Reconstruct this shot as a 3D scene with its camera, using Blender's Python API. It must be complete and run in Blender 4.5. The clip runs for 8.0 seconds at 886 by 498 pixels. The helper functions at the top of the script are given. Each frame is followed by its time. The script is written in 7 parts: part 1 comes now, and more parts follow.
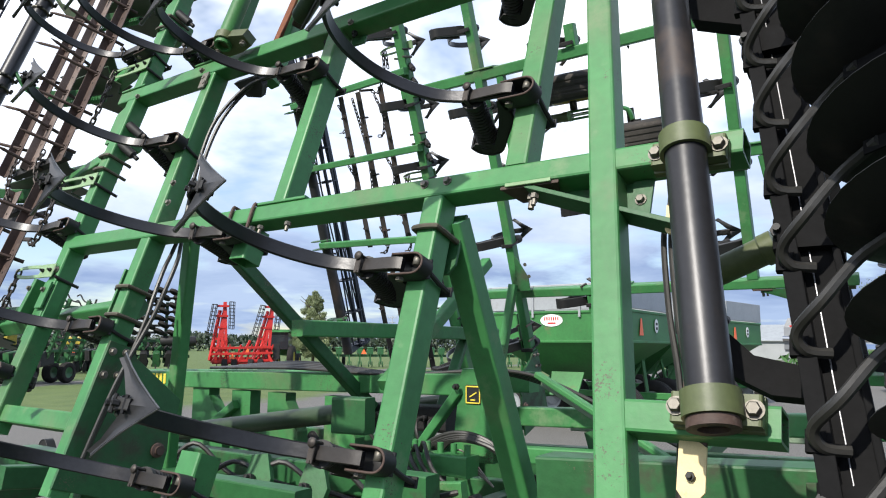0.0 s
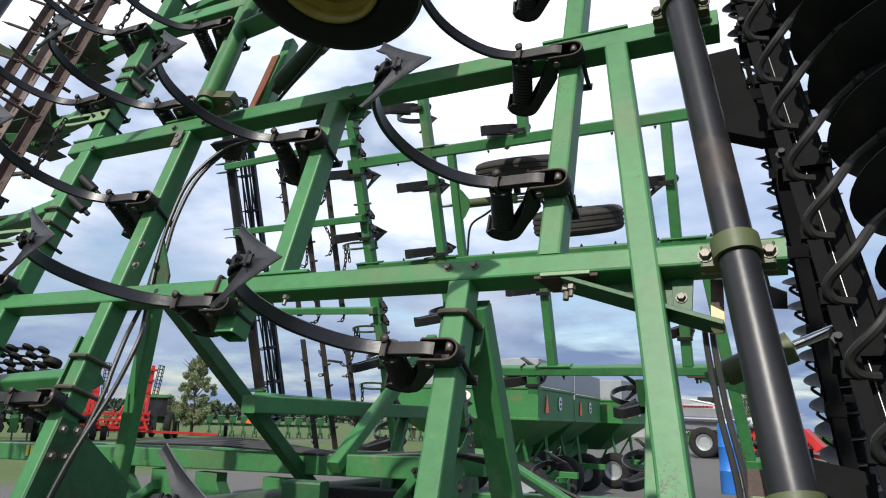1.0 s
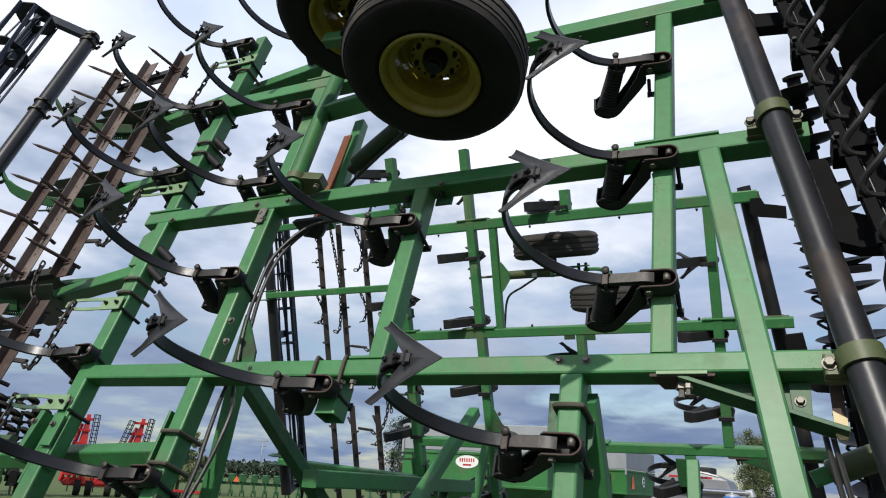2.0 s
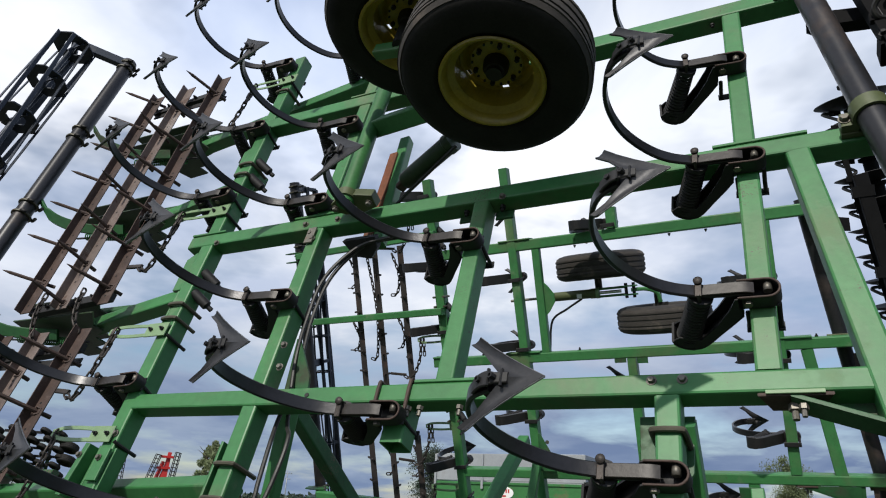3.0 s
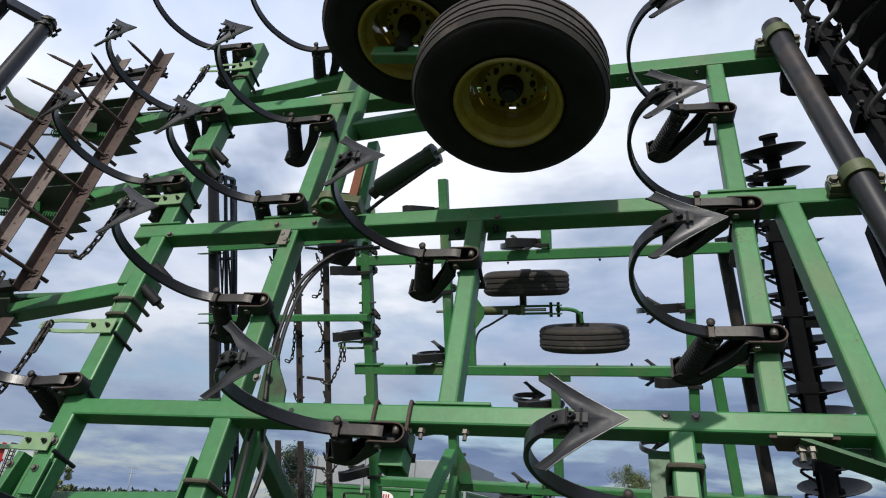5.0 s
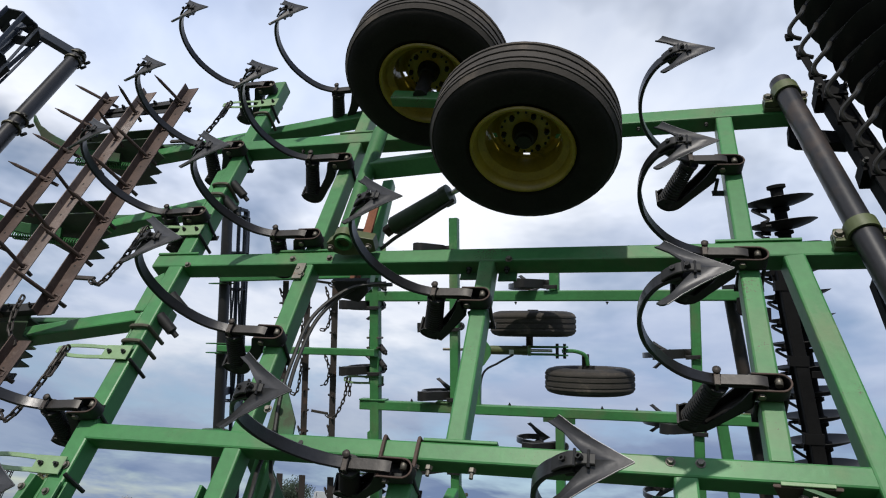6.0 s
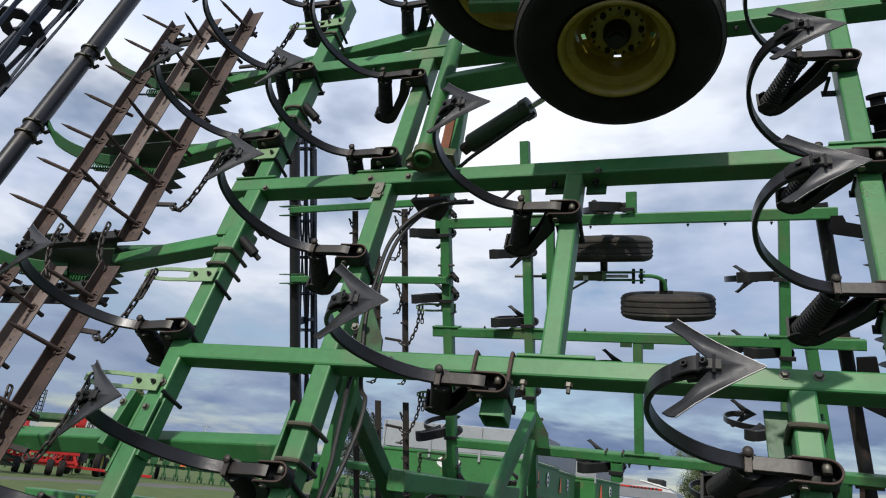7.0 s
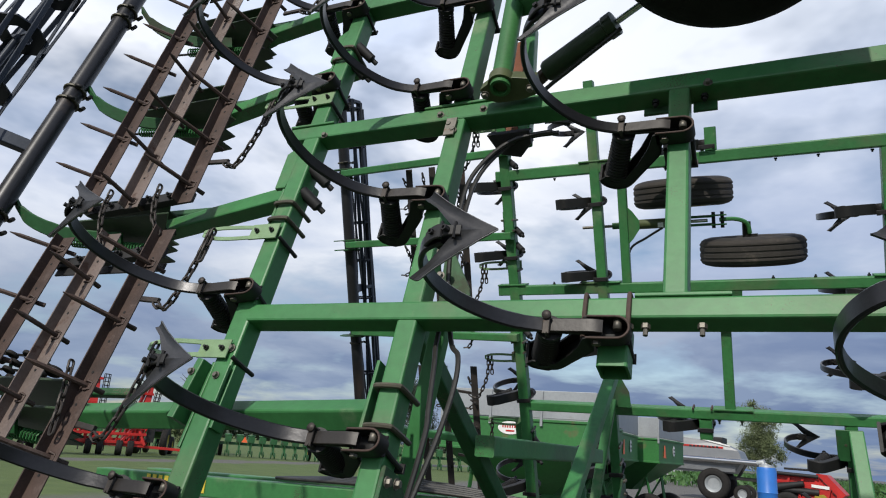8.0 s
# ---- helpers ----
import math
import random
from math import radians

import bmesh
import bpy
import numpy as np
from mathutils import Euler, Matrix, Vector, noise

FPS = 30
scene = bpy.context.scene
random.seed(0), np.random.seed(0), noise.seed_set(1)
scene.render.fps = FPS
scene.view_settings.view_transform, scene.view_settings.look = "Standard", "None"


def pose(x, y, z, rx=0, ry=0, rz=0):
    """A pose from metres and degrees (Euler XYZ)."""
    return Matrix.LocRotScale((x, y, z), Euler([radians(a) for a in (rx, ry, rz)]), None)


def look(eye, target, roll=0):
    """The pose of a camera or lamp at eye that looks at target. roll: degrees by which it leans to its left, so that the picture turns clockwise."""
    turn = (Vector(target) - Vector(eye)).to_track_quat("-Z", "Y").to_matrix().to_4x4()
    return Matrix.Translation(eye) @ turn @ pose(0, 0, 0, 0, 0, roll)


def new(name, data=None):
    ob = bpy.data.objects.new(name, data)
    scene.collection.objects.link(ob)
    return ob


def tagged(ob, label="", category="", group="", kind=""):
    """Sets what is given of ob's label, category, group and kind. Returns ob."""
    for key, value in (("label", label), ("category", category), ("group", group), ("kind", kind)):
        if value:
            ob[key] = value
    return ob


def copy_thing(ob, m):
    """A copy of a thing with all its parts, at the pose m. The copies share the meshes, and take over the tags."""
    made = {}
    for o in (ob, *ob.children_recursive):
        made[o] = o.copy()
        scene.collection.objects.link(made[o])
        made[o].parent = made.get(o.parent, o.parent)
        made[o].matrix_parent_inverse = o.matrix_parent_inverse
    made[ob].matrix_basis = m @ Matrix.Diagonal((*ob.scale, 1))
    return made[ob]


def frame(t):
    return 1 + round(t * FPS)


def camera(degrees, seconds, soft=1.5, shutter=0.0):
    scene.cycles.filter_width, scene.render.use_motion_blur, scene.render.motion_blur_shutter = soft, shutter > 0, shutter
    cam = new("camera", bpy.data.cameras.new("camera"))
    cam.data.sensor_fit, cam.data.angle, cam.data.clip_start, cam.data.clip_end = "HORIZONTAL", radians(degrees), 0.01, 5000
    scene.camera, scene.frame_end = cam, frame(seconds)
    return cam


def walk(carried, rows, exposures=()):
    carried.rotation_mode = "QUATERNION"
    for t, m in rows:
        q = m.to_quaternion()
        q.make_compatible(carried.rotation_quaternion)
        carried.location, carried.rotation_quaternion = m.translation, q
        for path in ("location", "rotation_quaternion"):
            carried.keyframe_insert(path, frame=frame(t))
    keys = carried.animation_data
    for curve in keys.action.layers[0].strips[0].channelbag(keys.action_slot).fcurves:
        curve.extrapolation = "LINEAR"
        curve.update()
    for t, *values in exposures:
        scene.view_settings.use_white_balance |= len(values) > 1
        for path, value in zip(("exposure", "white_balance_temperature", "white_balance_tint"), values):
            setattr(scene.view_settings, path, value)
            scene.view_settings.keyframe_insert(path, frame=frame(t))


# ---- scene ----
cam = camera(65.48, 8.0, soft=1.1)
EYE, TILT, LEAN, TURN = 1.6, 8.0, -0.4, 34.8
ROWS = [
    (0.0, -0.0000, 0.0000, -0.0000, 0.000, -0.000, -0.000),
    (0.2, -0.0515, -0.0200, -0.0153, -1.920, 2.135, -2.351),
    (0.5, -0.1523, 0.0038, -0.0031, -6.050, 3.641, -2.105),
    (0.7, -0.2333, 0.0364, 0.0021, -8.658, 4.769, -1.121),
    (1.0, -0.3912, 0.0674, 0.0383, -8.979, 5.914, -2.636),
    (1.2, -0.4590, 0.0958, 0.0340, -7.287, 7.361, -3.296),
    (1.5, -0.6055, 0.0694, 0.0760, -8.708, 8.278, -3.840),
    (2.0, -0.7824, 0.0283, 0.1121, -9.774, 10.743, -4.259),
    (2.2, -0.8263, 0.0192, 0.1187, -9.080, 11.353, -4.267),
    (3.3, -0.9912, 0.2953, 0.0748, -7.898, 13.184, -3.489),
    (3.5, -1.0682, 0.3257, 0.0835, -11.922, 12.696, -2.671),
    (4.0, -1.2678, 0.3412, 0.1069, -15.958, 13.057, -2.625),
    (4.5, -1.3331, 0.3622, 0.1220, -17.201, 13.492, -4.373),
    (5.8, -1.3902, 0.3188, 0.1204, -20.696, 16.086, -7.146),
    (6.0, -1.3991, 0.3052, 0.1136, -19.024, 16.944, -7.861),
    (6.2, -1.4297, 0.3057, 0.1161, -17.010, 14.856, -8.522),
    (6.5, -1.4332, 0.3368, 0.0806, -14.868, 12.649, -9.297),
    (7.0, -1.4555, 0.4441, 0.0441, -14.019, 11.005, -7.872),
    (7.5, -1.4798, 0.6260, 0.0305, -12.208, 11.674, -4.529),
    (8.0, -1.5362, 0.7821, -0.0247, -10.041, 8.058, -5.294),
]
walk(cam, [(t, pose(0, 0, EYE, TILT, LEAN, TURN) @ pose(x, y, z, 90 + pitch, roll, yaw)) for t, x, y, z, yaw, pitch, roll in ROWS],
     exposures=[(0.0, 0.82), (0.5, 0.62), (1.0, 0.38), (1.5, 0.24), (2.0, 0.10), (3.4, 0.0), (4.5, 0.0), (8.0, 0.0)])

# ---- world, sun, exposure ----
SUN_ELEV, SUN_AZ = 42.0, -91.0   # azimuth of the sun seen from the place, degrees from +x towards +y
world = bpy.data.worlds.new("sky")
world.use_nodes = True
scene.world = world
wn, wl = world.node_tree.nodes, world.node_tree.links
wn.clear()
w_out, w_bg = wn.new("ShaderNodeOutputWorld"), wn.new("ShaderNodeBackground")
sky = wn.new("ShaderNodeTexSky")
sky.sky_type, sky.sun_disc = "NISHITA", False
sky.sun_elevation, sky.sun_rotation = radians(SUN_ELEV), radians(90 - SUN_AZ)
sky_dim = wn.new("ShaderNodeVectorMath")
sky_dim.operation = "SCALE"
sky_dim.inputs["Scale"].default_value = 0.11
wl.new(sky.outputs[0], sky_dim.inputs[0])
w_co = wn.new("ShaderNodeTexCoord")
w_sep = wn.new("ShaderNodeSeparateXYZ")
wl.new(w_co.outputs["Generated"], w_sep.inputs[0])
# the cloud deck: directions laid onto a flat layer, so that clouds shrink towards the horizon
w_h = wn.new("ShaderNodeMath")
w_h.operation = "MAXIMUM"
w_h.inputs[1].default_value = 0.0
wl.new(w_sep.outputs[2], w_h.inputs[0])
w_add = wn.new("ShaderNodeMath")
w_add.operation = "ADD"
w_add.inputs[1].default_value = 0.16
wl.new(w_h.outputs[0], w_add.inputs[0])
w_div = wn.new("ShaderNodeVectorMath")
w_div.operation = "DIVIDE"
w_cmb = wn.new("ShaderNodeCombineXYZ")
for k in range(3):
    wl.new(w_add.outputs[0], w_cmb.inputs[k])
wl.new(w_co.outputs["Generated"], w_div.inputs[0])
wl.new(w_cmb.outputs[0], w_div.inputs[1])
w_n1, w_n2 = wn.new("ShaderNodeTexNoise"), wn.new("ShaderNodeTexNoise")
for nd, sc, det, dist in ((w_n1, 1.5, 5, 0.15), (w_n2, 1.3, 6, 0.25)):
    nd.inputs["Scale"].default_value, nd.inputs["Detail"].default_value = sc, det
    nd.inputs["Roughness"].default_value, nd.inputs["Distortion"].default_value = 0.55, dist
    wl.new(w_div.outputs[0], nd.inputs["Vector"])
w_cov = wn.new("ShaderNodeValToRGB")
w_cov.color_ramp.elements[0].position, w_cov.color_ramp.elements[1].position = 0.32, 0.54
wl.new(w_n1.outputs["Fac"], w_cov.inputs[0])
w_shade = wn.new("ShaderNodeValToRGB")
w_shade.color_ramp.elements[0].position, w_shade.color_ramp.elements[1].position = 0.38, 0.62
w_shade.color_ramp.elements[0].color = (0.62, 0.68, 0.80, 1)
w_shade.color_ramp.elements[1].color = (1.02, 1.02, 1.02, 1)
wl.new(w_n2.outputs["Fac"], w_shade.inputs[0])
# rain cloud low down, bright cloud overhead
w_band = wn.new("ShaderNodeValToRGB")
w_band.color_ramp.elements[0].position, w_band.color_ramp.elements[1].position = 0.0, 0.60
w_band.color_ramp.elements[0].color = (0.30, 0.38, 0.52, 1)
w_band.color_ramp.elements[1].color = (1.14, 1.15, 1.17, 1)
for pos, col in ((0.10, (0.305, 0.38, 0.515, 1)), (0.17, (0.46, 0.525, 0.64, 1)), (0.26, (0.85, 0.89, 0.96, 1)), (0.40, (1.06, 1.07, 1.10, 1)), (0.50, (1.12, 1.13, 1.15, 1)), (0.8, (0.66, 0.70, 0.78, 1)), (1.0, (0.45, 0.49, 0.58, 1))):
    el = w_band.color_ramp.elements.new(pos)
    el.color = col
wl.new(w_sep.outputs[2], w_band.inputs[0])
w_cloud = wn.new("ShaderNodeMix")
w_cloud.data_type, w_cloud.blend_type = "RGBA", "MULTIPLY"
w_cloud.inputs["Factor"].default_value = 1.0
wl.new(w_band.outputs[0], w_cloud.inputs["A"])
wl.new(w_shade.outputs[0], w_cloud.inputs["B"])
# the cover thins to bluer, darker cloud towards +x
w_side = wn.new("ShaderNodeMapRange")
w_side.inputs["From Min"].default_value, w_side.inputs["From Max"].default_value = -0.95, 0.15
wl.new(w_sep.outputs[0], w_side.inputs["Value"])
w_tint = wn.new("ShaderNodeValToRGB")
w_tint.color_ramp.elements[0].color, w_tint.color_ramp.elements[1].color = (0.96, 0.97, 1.0, 1), (0.70, 0.755, 0.86, 1)
el = w_tint.color_ramp.elements.new(0.45)
el.color = (1.02, 1.02, 1.02, 1)
wl.new(w_side.outputs[0], w_tint.inputs[0])
w_grade = wn.new("ShaderNodeMix")
w_grade.data_type, w_grade.blend_type = "RGBA", "MULTIPLY"
w_grade.inputs["Factor"].default_value = 1.0
wl.new(w_cloud.outputs["Result"], w_grade.inputs["A"])
wl.new(w_tint.outputs[0], w_grade.inputs["B"])
# thinner, bluer cloud high up towards -x
w_dot = wn.new("ShaderNodeVectorMath")
w_dot.operation = "DOT_PRODUCT"
wl.new(w_co.outputs["Generated"], w_dot.inputs[0])
w_dot.inputs[1].default_value = (-0.50, 0.60, 0.62)
w_thin = wn.new("ShaderNodeMapRange")
w_thin.interpolation_type = "SMOOTHSTEP"
w_thin.inputs["From Min"].default_value, w_thin.inputs["From Max"].default_value = 0.945, 0.992
wl.new(w_dot.outputs["Value"], w_thin.inputs["Value"])
w_blue = wn.new("ShaderNodeMix")
w_blue.data_type, w_blue.blend_type = "RGBA", "MULTIPLY"
wl.new(w_thin.outputs[0], w_blue.inputs["Factor"])
wl.new(w_grade.outputs["Result"], w_blue.inputs["A"])
w_blue.inputs["B"].default_value = (0.71, 0.78, 0.92, 1)
w_mix = wn.new("ShaderNodeMix")
w_mix.data_type = "RGBA"
wl.new(w_cov.outputs[0], w_mix.inputs["Factor"])
wl.new(sky_dim.outputs[0], w_mix.inputs["A"])
wl.new(w_blue.outputs["Result"], w_mix.inputs["B"])
wl.new(w_mix.outputs["Result"], w_bg.inputs[0])
w_bg.inputs[1].default_value = 1.0
wl.new(w_bg.outputs[0], w_out.inputs[0])

sun = new("sun", bpy.data.lights.new("sun", "SUN"))
sun.data.energy, sun.data.angle, sun.data.color = 3.2, radians(1.0), (1.0, 0.95, 0.86)
_az, _el = radians(SUN_AZ), radians(SUN_ELEV)
sun.matrix_world = look((0, 0, 20), (-20 * math.cos(_az) * math.cos(_el), -20 * math.sin(_az) * math.cos(_el), 20 - 20 * math.sin(_el)))

# ---- materials ----


def material(name, base, rough=0.5, metal=0.0, vary=0.25, scale=3.0, dirt=None, dirt_amount=0.0, dirt_scale=9.0, bump=0.15, bump_scale=60.0, spread=0.0, coat=0.0, specks=None, speck_amount=0.3, stain=None):
    """A painted, metal, rubber or mineral surface: base colour varied at two scales, dirt or wear in patches, fine relief."""
    m = bpy.data.materials.new(name)
    m.use_nodes = True
    n, l = m.node_tree.nodes, m.node_tree.links
    b = n["Principled BSDF"]
    co = n.new("ShaderNodeTexCoord")
    big, fine = n.new("ShaderNodeTexNoise"), n.new("ShaderNodeTexNoise")
    for nd, sc in ((big, scale), (fine, scale * 14)):
        nd.inputs["Scale"].default_value, nd.inputs["Detail"].default_value = sc, 5
        l.new(co.outputs["Object"], nd.inputs["Vector"])
    mixn = n.new("ShaderNodeMath")
    mixn.operation = "MULTIPLY_ADD"
    l.new(fine.outputs["Fac"], mixn.inputs[0])
    mixn.inputs[1].default_value = 0.45
    l.new(big.outputs["Fac"], mixn.inputs[2])
    ramp = n.new("ShaderNodeValToRGB")
    ramp.color_ramp.elements[0].position, ramp.color_ramp.elements[1].position = 0.45, 1.0
    ramp.color_ramp.elements[0].color = (*[c * (1 - vary) for c in base], 1)
    ramp.color_ramp.elements[1].color = (*[min(1, c * (1 + vary)) for c in base], 1)
    l.new(mixn.outputs[0], ramp.inputs[0])
    colour = ramp.outputs[0]
    if spread:
        info, hsv = n.new("ShaderNodeObjectInfo"), n.new("ShaderNodeHueSaturation")
        mp = n.new("ShaderNodeMapRange")
        mp.inputs["To Min"].default_value, mp.inputs["To Max"].default_value = 1 - spread, 1 + spread
        l.new(info.outputs["Random"], mp.inputs["Value"])
        l.new(mp.outputs[0], hsv.inputs["Value"])
        l.new(colour, hsv.inputs["Color"])
        colour = hsv.outputs[0]
    rough_out = None
    if dirt:
        dn = n.new("ShaderNodeTexNoise")
        dn.inputs["Scale"].default_value, dn.inputs["Detail"].default_value, dn.inputs["Roughness"].default_value = dirt_scale, 8, 0.68
        l.new(co.outputs["Object"], dn.inputs["Vector"])
        dr = n.new("ShaderNodeValToRGB")
        edge = 0.72 - 0.32 * dirt_amount
        dr.color_ramp.elements[0].position, dr.color_ramp.elements[1].position = edge, edge + 0.10
        dr.color_ramp.elements[1].color = (*[min(1.0, 0.25 + dirt_amount)] * 3, 1)
        l.new(dn.outputs["Fac"], dr.inputs[0])
        mx = n.new("ShaderNodeMix")
        mx.data_type = "RGBA"
        l.new(dr.outputs[0], mx.inputs["Factor"])
        l.new(colour, mx.inputs["A"])
        mx.inputs["B"].default_value = (*dirt, 1)
        colour = mx.outputs["Result"]
        rr = n.new("ShaderNodeMapRange")
        rr.inputs["To Min"].default_value, rr.inputs["To Max"].default_value = rough, min(1, rough + 0.3)
        l.new(dr.outputs[0], rr.inputs["Value"])
        rough_out = rr.outputs[0]
    if stain:
        # soft, drawn-out dust and rust stains
        tn, tr, mx = n.new("ShaderNodeTexNoise"), n.new("ShaderNodeValToRGB"), n.new("ShaderNodeMix")
        tn.inputs["Scale"].default_value, tn.inputs["Detail"].default_value, tn.inputs["Distortion"].default_value = 1.7, 7, 0.6
        tn.inputs["Roughness"].default_value = 0.62
        l.new(co.outputs["Object"], tn.inputs["Vector"])
        tr.color_ramp.elements[0].position, tr.color_ramp.elements[1].position = 0.54, 0.74
        tr.color_ramp.elements[1].color = (0.62, 0.62, 0.62, 1)
        l.new(tn.outputs["Fac"], tr.inputs[0])
        mx.data_type = "RGBA"
        l.new(tr.outputs[0], mx.inputs["Factor"])
        l.new(colour, mx.inputs["A"])
        mx.inputs["B"].default_value = (*stain, 1)
        colour = mx.outputs["Result"]
    if specks:
        # small chips and scratches, crowded together where a broad noise is high
        sn, sb, sm = n.new("ShaderNodeTexNoise"), n.new("ShaderNodeTexNoise"), n.new("ShaderNodeMath")
        sn.inputs["Scale"].default_value, sn.inputs["Detail"].default_value, sn.inputs["Roughness"].default_value = 140, 5, 0.7
        sb.inputs["Scale"].default_value, sb.inputs["Detail"].default_value = 4.5, 3
        for nd in (sn, sb):
            l.new(co.outputs["Object"], nd.inputs["Vector"])
        sm.operation = "MULTIPLY"
        l.new(sn.outputs["Fac"], sm.inputs[0])
        l.new(sb.outputs["Fac"], sm.inputs[1])
        sr = n.new("ShaderNodeValToRGB")
        edge = 0.40 - 0.12 * speck_amount
        sr.color_ramp.elements[0].position, sr.color_ramp.elements[1].position = edge, edge + 0.03
        l.new(sm.outputs[0], sr.inputs[0])
        mx = n.new("ShaderNodeMix")
        mx.data_type = "RGBA"
        l.new(sr.outputs[0], mx.inputs["Factor"])
        l.new(colour, mx.inputs["A"])
        mx.inputs["B"].default_value = (*specks, 1)
        colour = mx.outputs["Result"]
    l.new(colour, b.inputs["Base Color"])
    if rough_out:
        l.new(rough_out, b.inputs["Roughness"])
    else:
        b.inputs["Roughness"].default_value = rough
    b.inputs["Metallic"].default_value = metal
    b.inputs["Coat Weight"].default_value = coat
    b.inputs["Coat Roughness"].default_value = 0.25
    if bump:
        bn, bp = n.new("ShaderNodeTexNoise"), n.new("ShaderNodeBump")
        bn.inputs["Scale"].default_value, bn.inputs["Detail"].default_value = bump_scale, 4
        l.new(co.outputs["Object"], bn.inputs["Vector"])
        l.new(bn.outputs["Fac"], bp.inputs["Height"])
        bp.inputs["Strength"].default_value, bp.inputs["Distance"].default_value = bump, 0.004
        l.new(bp.outputs[0], b.inputs["Normal"])
    return m


GREEN = material("green paint", (0.042, 0.185, 0.056), 0.50, vary=0.28, scale=2.2, dirt=(0.17, 0.25, 0.135), dirt_amount=0.42, dirt_scale=3, bump=0.14, coat=0.05, specks=(0.060, 0.060, 0.035), speck_amount=0.22, stain=(0.150, 0.145, 0.085))
OLIVE = material("faded olive green paint", (0.080, 0.098, 0.040), 0.5, vary=0.25, scale=5, dirt=(0.16, 0.14, 0.08), dirt_amount=0.35)
RUSTY = material("brown rust", (0.062, 0.038, 0.030), 0.7, vary=0.5, scale=8, dirt=(0.120, 0.090, 0.078), dirt_amount=0.5, dirt_scale=14, bump=0.4)
CYLINDER = material("dark green cylinder paint", (0.030, 0.055, 0.026), 0.45, vary=0.3, scale=5, dirt=(0.07, 0.065, 0.04), dirt_amount=0.35)
PIPE = material("green paint worn through to rust", (0.040, 0.155, 0.045), 0.5, vary=0.3, scale=4, dirt=(0.16, 0.065, 0.035), dirt_amount=0.62, dirt_scale=5, bump=0.2)
ANGLE = material("weathered angle iron", (0.15, 0.115, 0.10), 0.6, vary=0.4, scale=6, dirt=(0.080, 0.042, 0.030), dirt_amount=0.55, dirt_scale=12, bump=0.35, specks=(0.32, 0.29, 0.27), speck_amount=0.35)
WEATHERED = material("weathered grey-green paint", (0.16, 0.22, 0.15), 0.55, vary=0.25, scale=6, dirt=(0.10, 0.10, 0.075), dirt_amount=0.45, dirt_scale=8)
# GREEN with grime, and darker: shade on low, inner parts is in its colour
GRIMY_SHADE = material("grimy green paint darkened for shade", (0.020, 0.098, 0.030), 0.5, vary=0.35, scale=2.5, dirt=(0.045, 0.046, 0.028), dirt_amount=0.55, dirt_scale=3.5, bump=0.2, specks=(0.10, 0.085, 0.055), speck_amount=0.3)
ORANGE_RUST = material("orange rust and primer", (0.20, 0.070, 0.035), 0.8, vary=0.35, scale=6, dirt=(0.10, 0.06, 0.04), dirt_amount=0.4)
SHANK = material("dark spring steel", (0.024, 0.024, 0.027), 0.33, metal=0.45, vary=0.35, scale=5, dirt=(0.10, 0.075, 0.055), dirt_amount=0.15, bump=0.12, spread=0.15)
HOLDER = material("worn bare steel", (0.029, 0.025, 0.023), 0.45, metal=0.2, vary=0.3, scale=7, dirt=(0.075, 0.042, 0.030), dirt_amount=0.40, dirt_scale=11, bump=0.15)
SWEEP = material("grey painted sweep steel", (0.048, 0.048, 0.051), 0.44, metal=0.50, vary=0.3, scale=9, dirt=(0.115, 0.105, 0.100), dirt_amount=0.25, dirt_scale=16, bump=0.15, spread=0.2)
STRAP = material("weathered olive-grey rod", (0.085, 0.078, 0.055), 0.5, metal=0.2, vary=0.35, scale=12, dirt=(0.10, 0.055, 0.035), dirt_amount=0.4, dirt_scale=15)
EDGE = material("ground cutting edge", (0.22, 0.22, 0.23), 0.4, metal=0.8, vary=0.2, scale=20)
BLACK = material("black paint", (0.011, 0.0105, 0.0105), 0.6, vary=0.4, scale=6, dirt=(0.030, 0.024, 0.019), dirt_amount=0.3, bump=0.15)
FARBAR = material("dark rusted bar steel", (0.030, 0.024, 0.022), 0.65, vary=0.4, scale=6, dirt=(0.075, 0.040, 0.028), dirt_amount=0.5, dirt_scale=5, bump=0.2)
DULL = material("dull black steel", (0.0075, 0.0075, 0.008), 0.85, vary=0.4, scale=6, dirt=(0.016, 0.013, 0.011), dirt_amount=0.25, bump=0.15)
DULL.node_tree.nodes["Principled BSDF"].inputs["Specular IOR Level"].default_value = 0.15
# the blue stands for reflected sky, put into the steel's base colour
BASKET = material("basket steel tinted for sky reflection", (0.026, 0.033, 0.046), 0.42, metal=0.35, vary=0.3, scale=5, dirt=(0.070, 0.066, 0.066), dirt_amount=0.35, dirt_scale=4, bump=0.1)
TREAD = material("dusty tread rubber", (0.050, 0.044, 0.039), 0.9, vary=0.3, scale=6, dirt=(0.115, 0.096, 0.080), dirt_amount=0.6, dirt_scale=5, bump=0.3)
GUNMETAL = material("dark grey painted steel", (0.026, 0.026, 0.029), 0.38, metal=0.3, vary=0.3, scale=4, dirt=(0.070, 0.050, 0.040), dirt_amount=0.55, dirt_scale=1.8, bump=0.08)
RUBBER = material("tyre rubber", (0.019, 0.0175, 0.0165), 0.75, vary=0.35, scale=7, dirt=(0.034, 0.030, 0.026), dirt_amount=0.45, dirt_scale=6, bump=0.2)
RUBBER.node_tree.nodes["Principled BSDF"].inputs["Specular IOR Level"].default_value = 0.25
HOSE = material("black hose rubber", (0.024, 0.023, 0.021), 0.45, vary=0.3, scale=9)
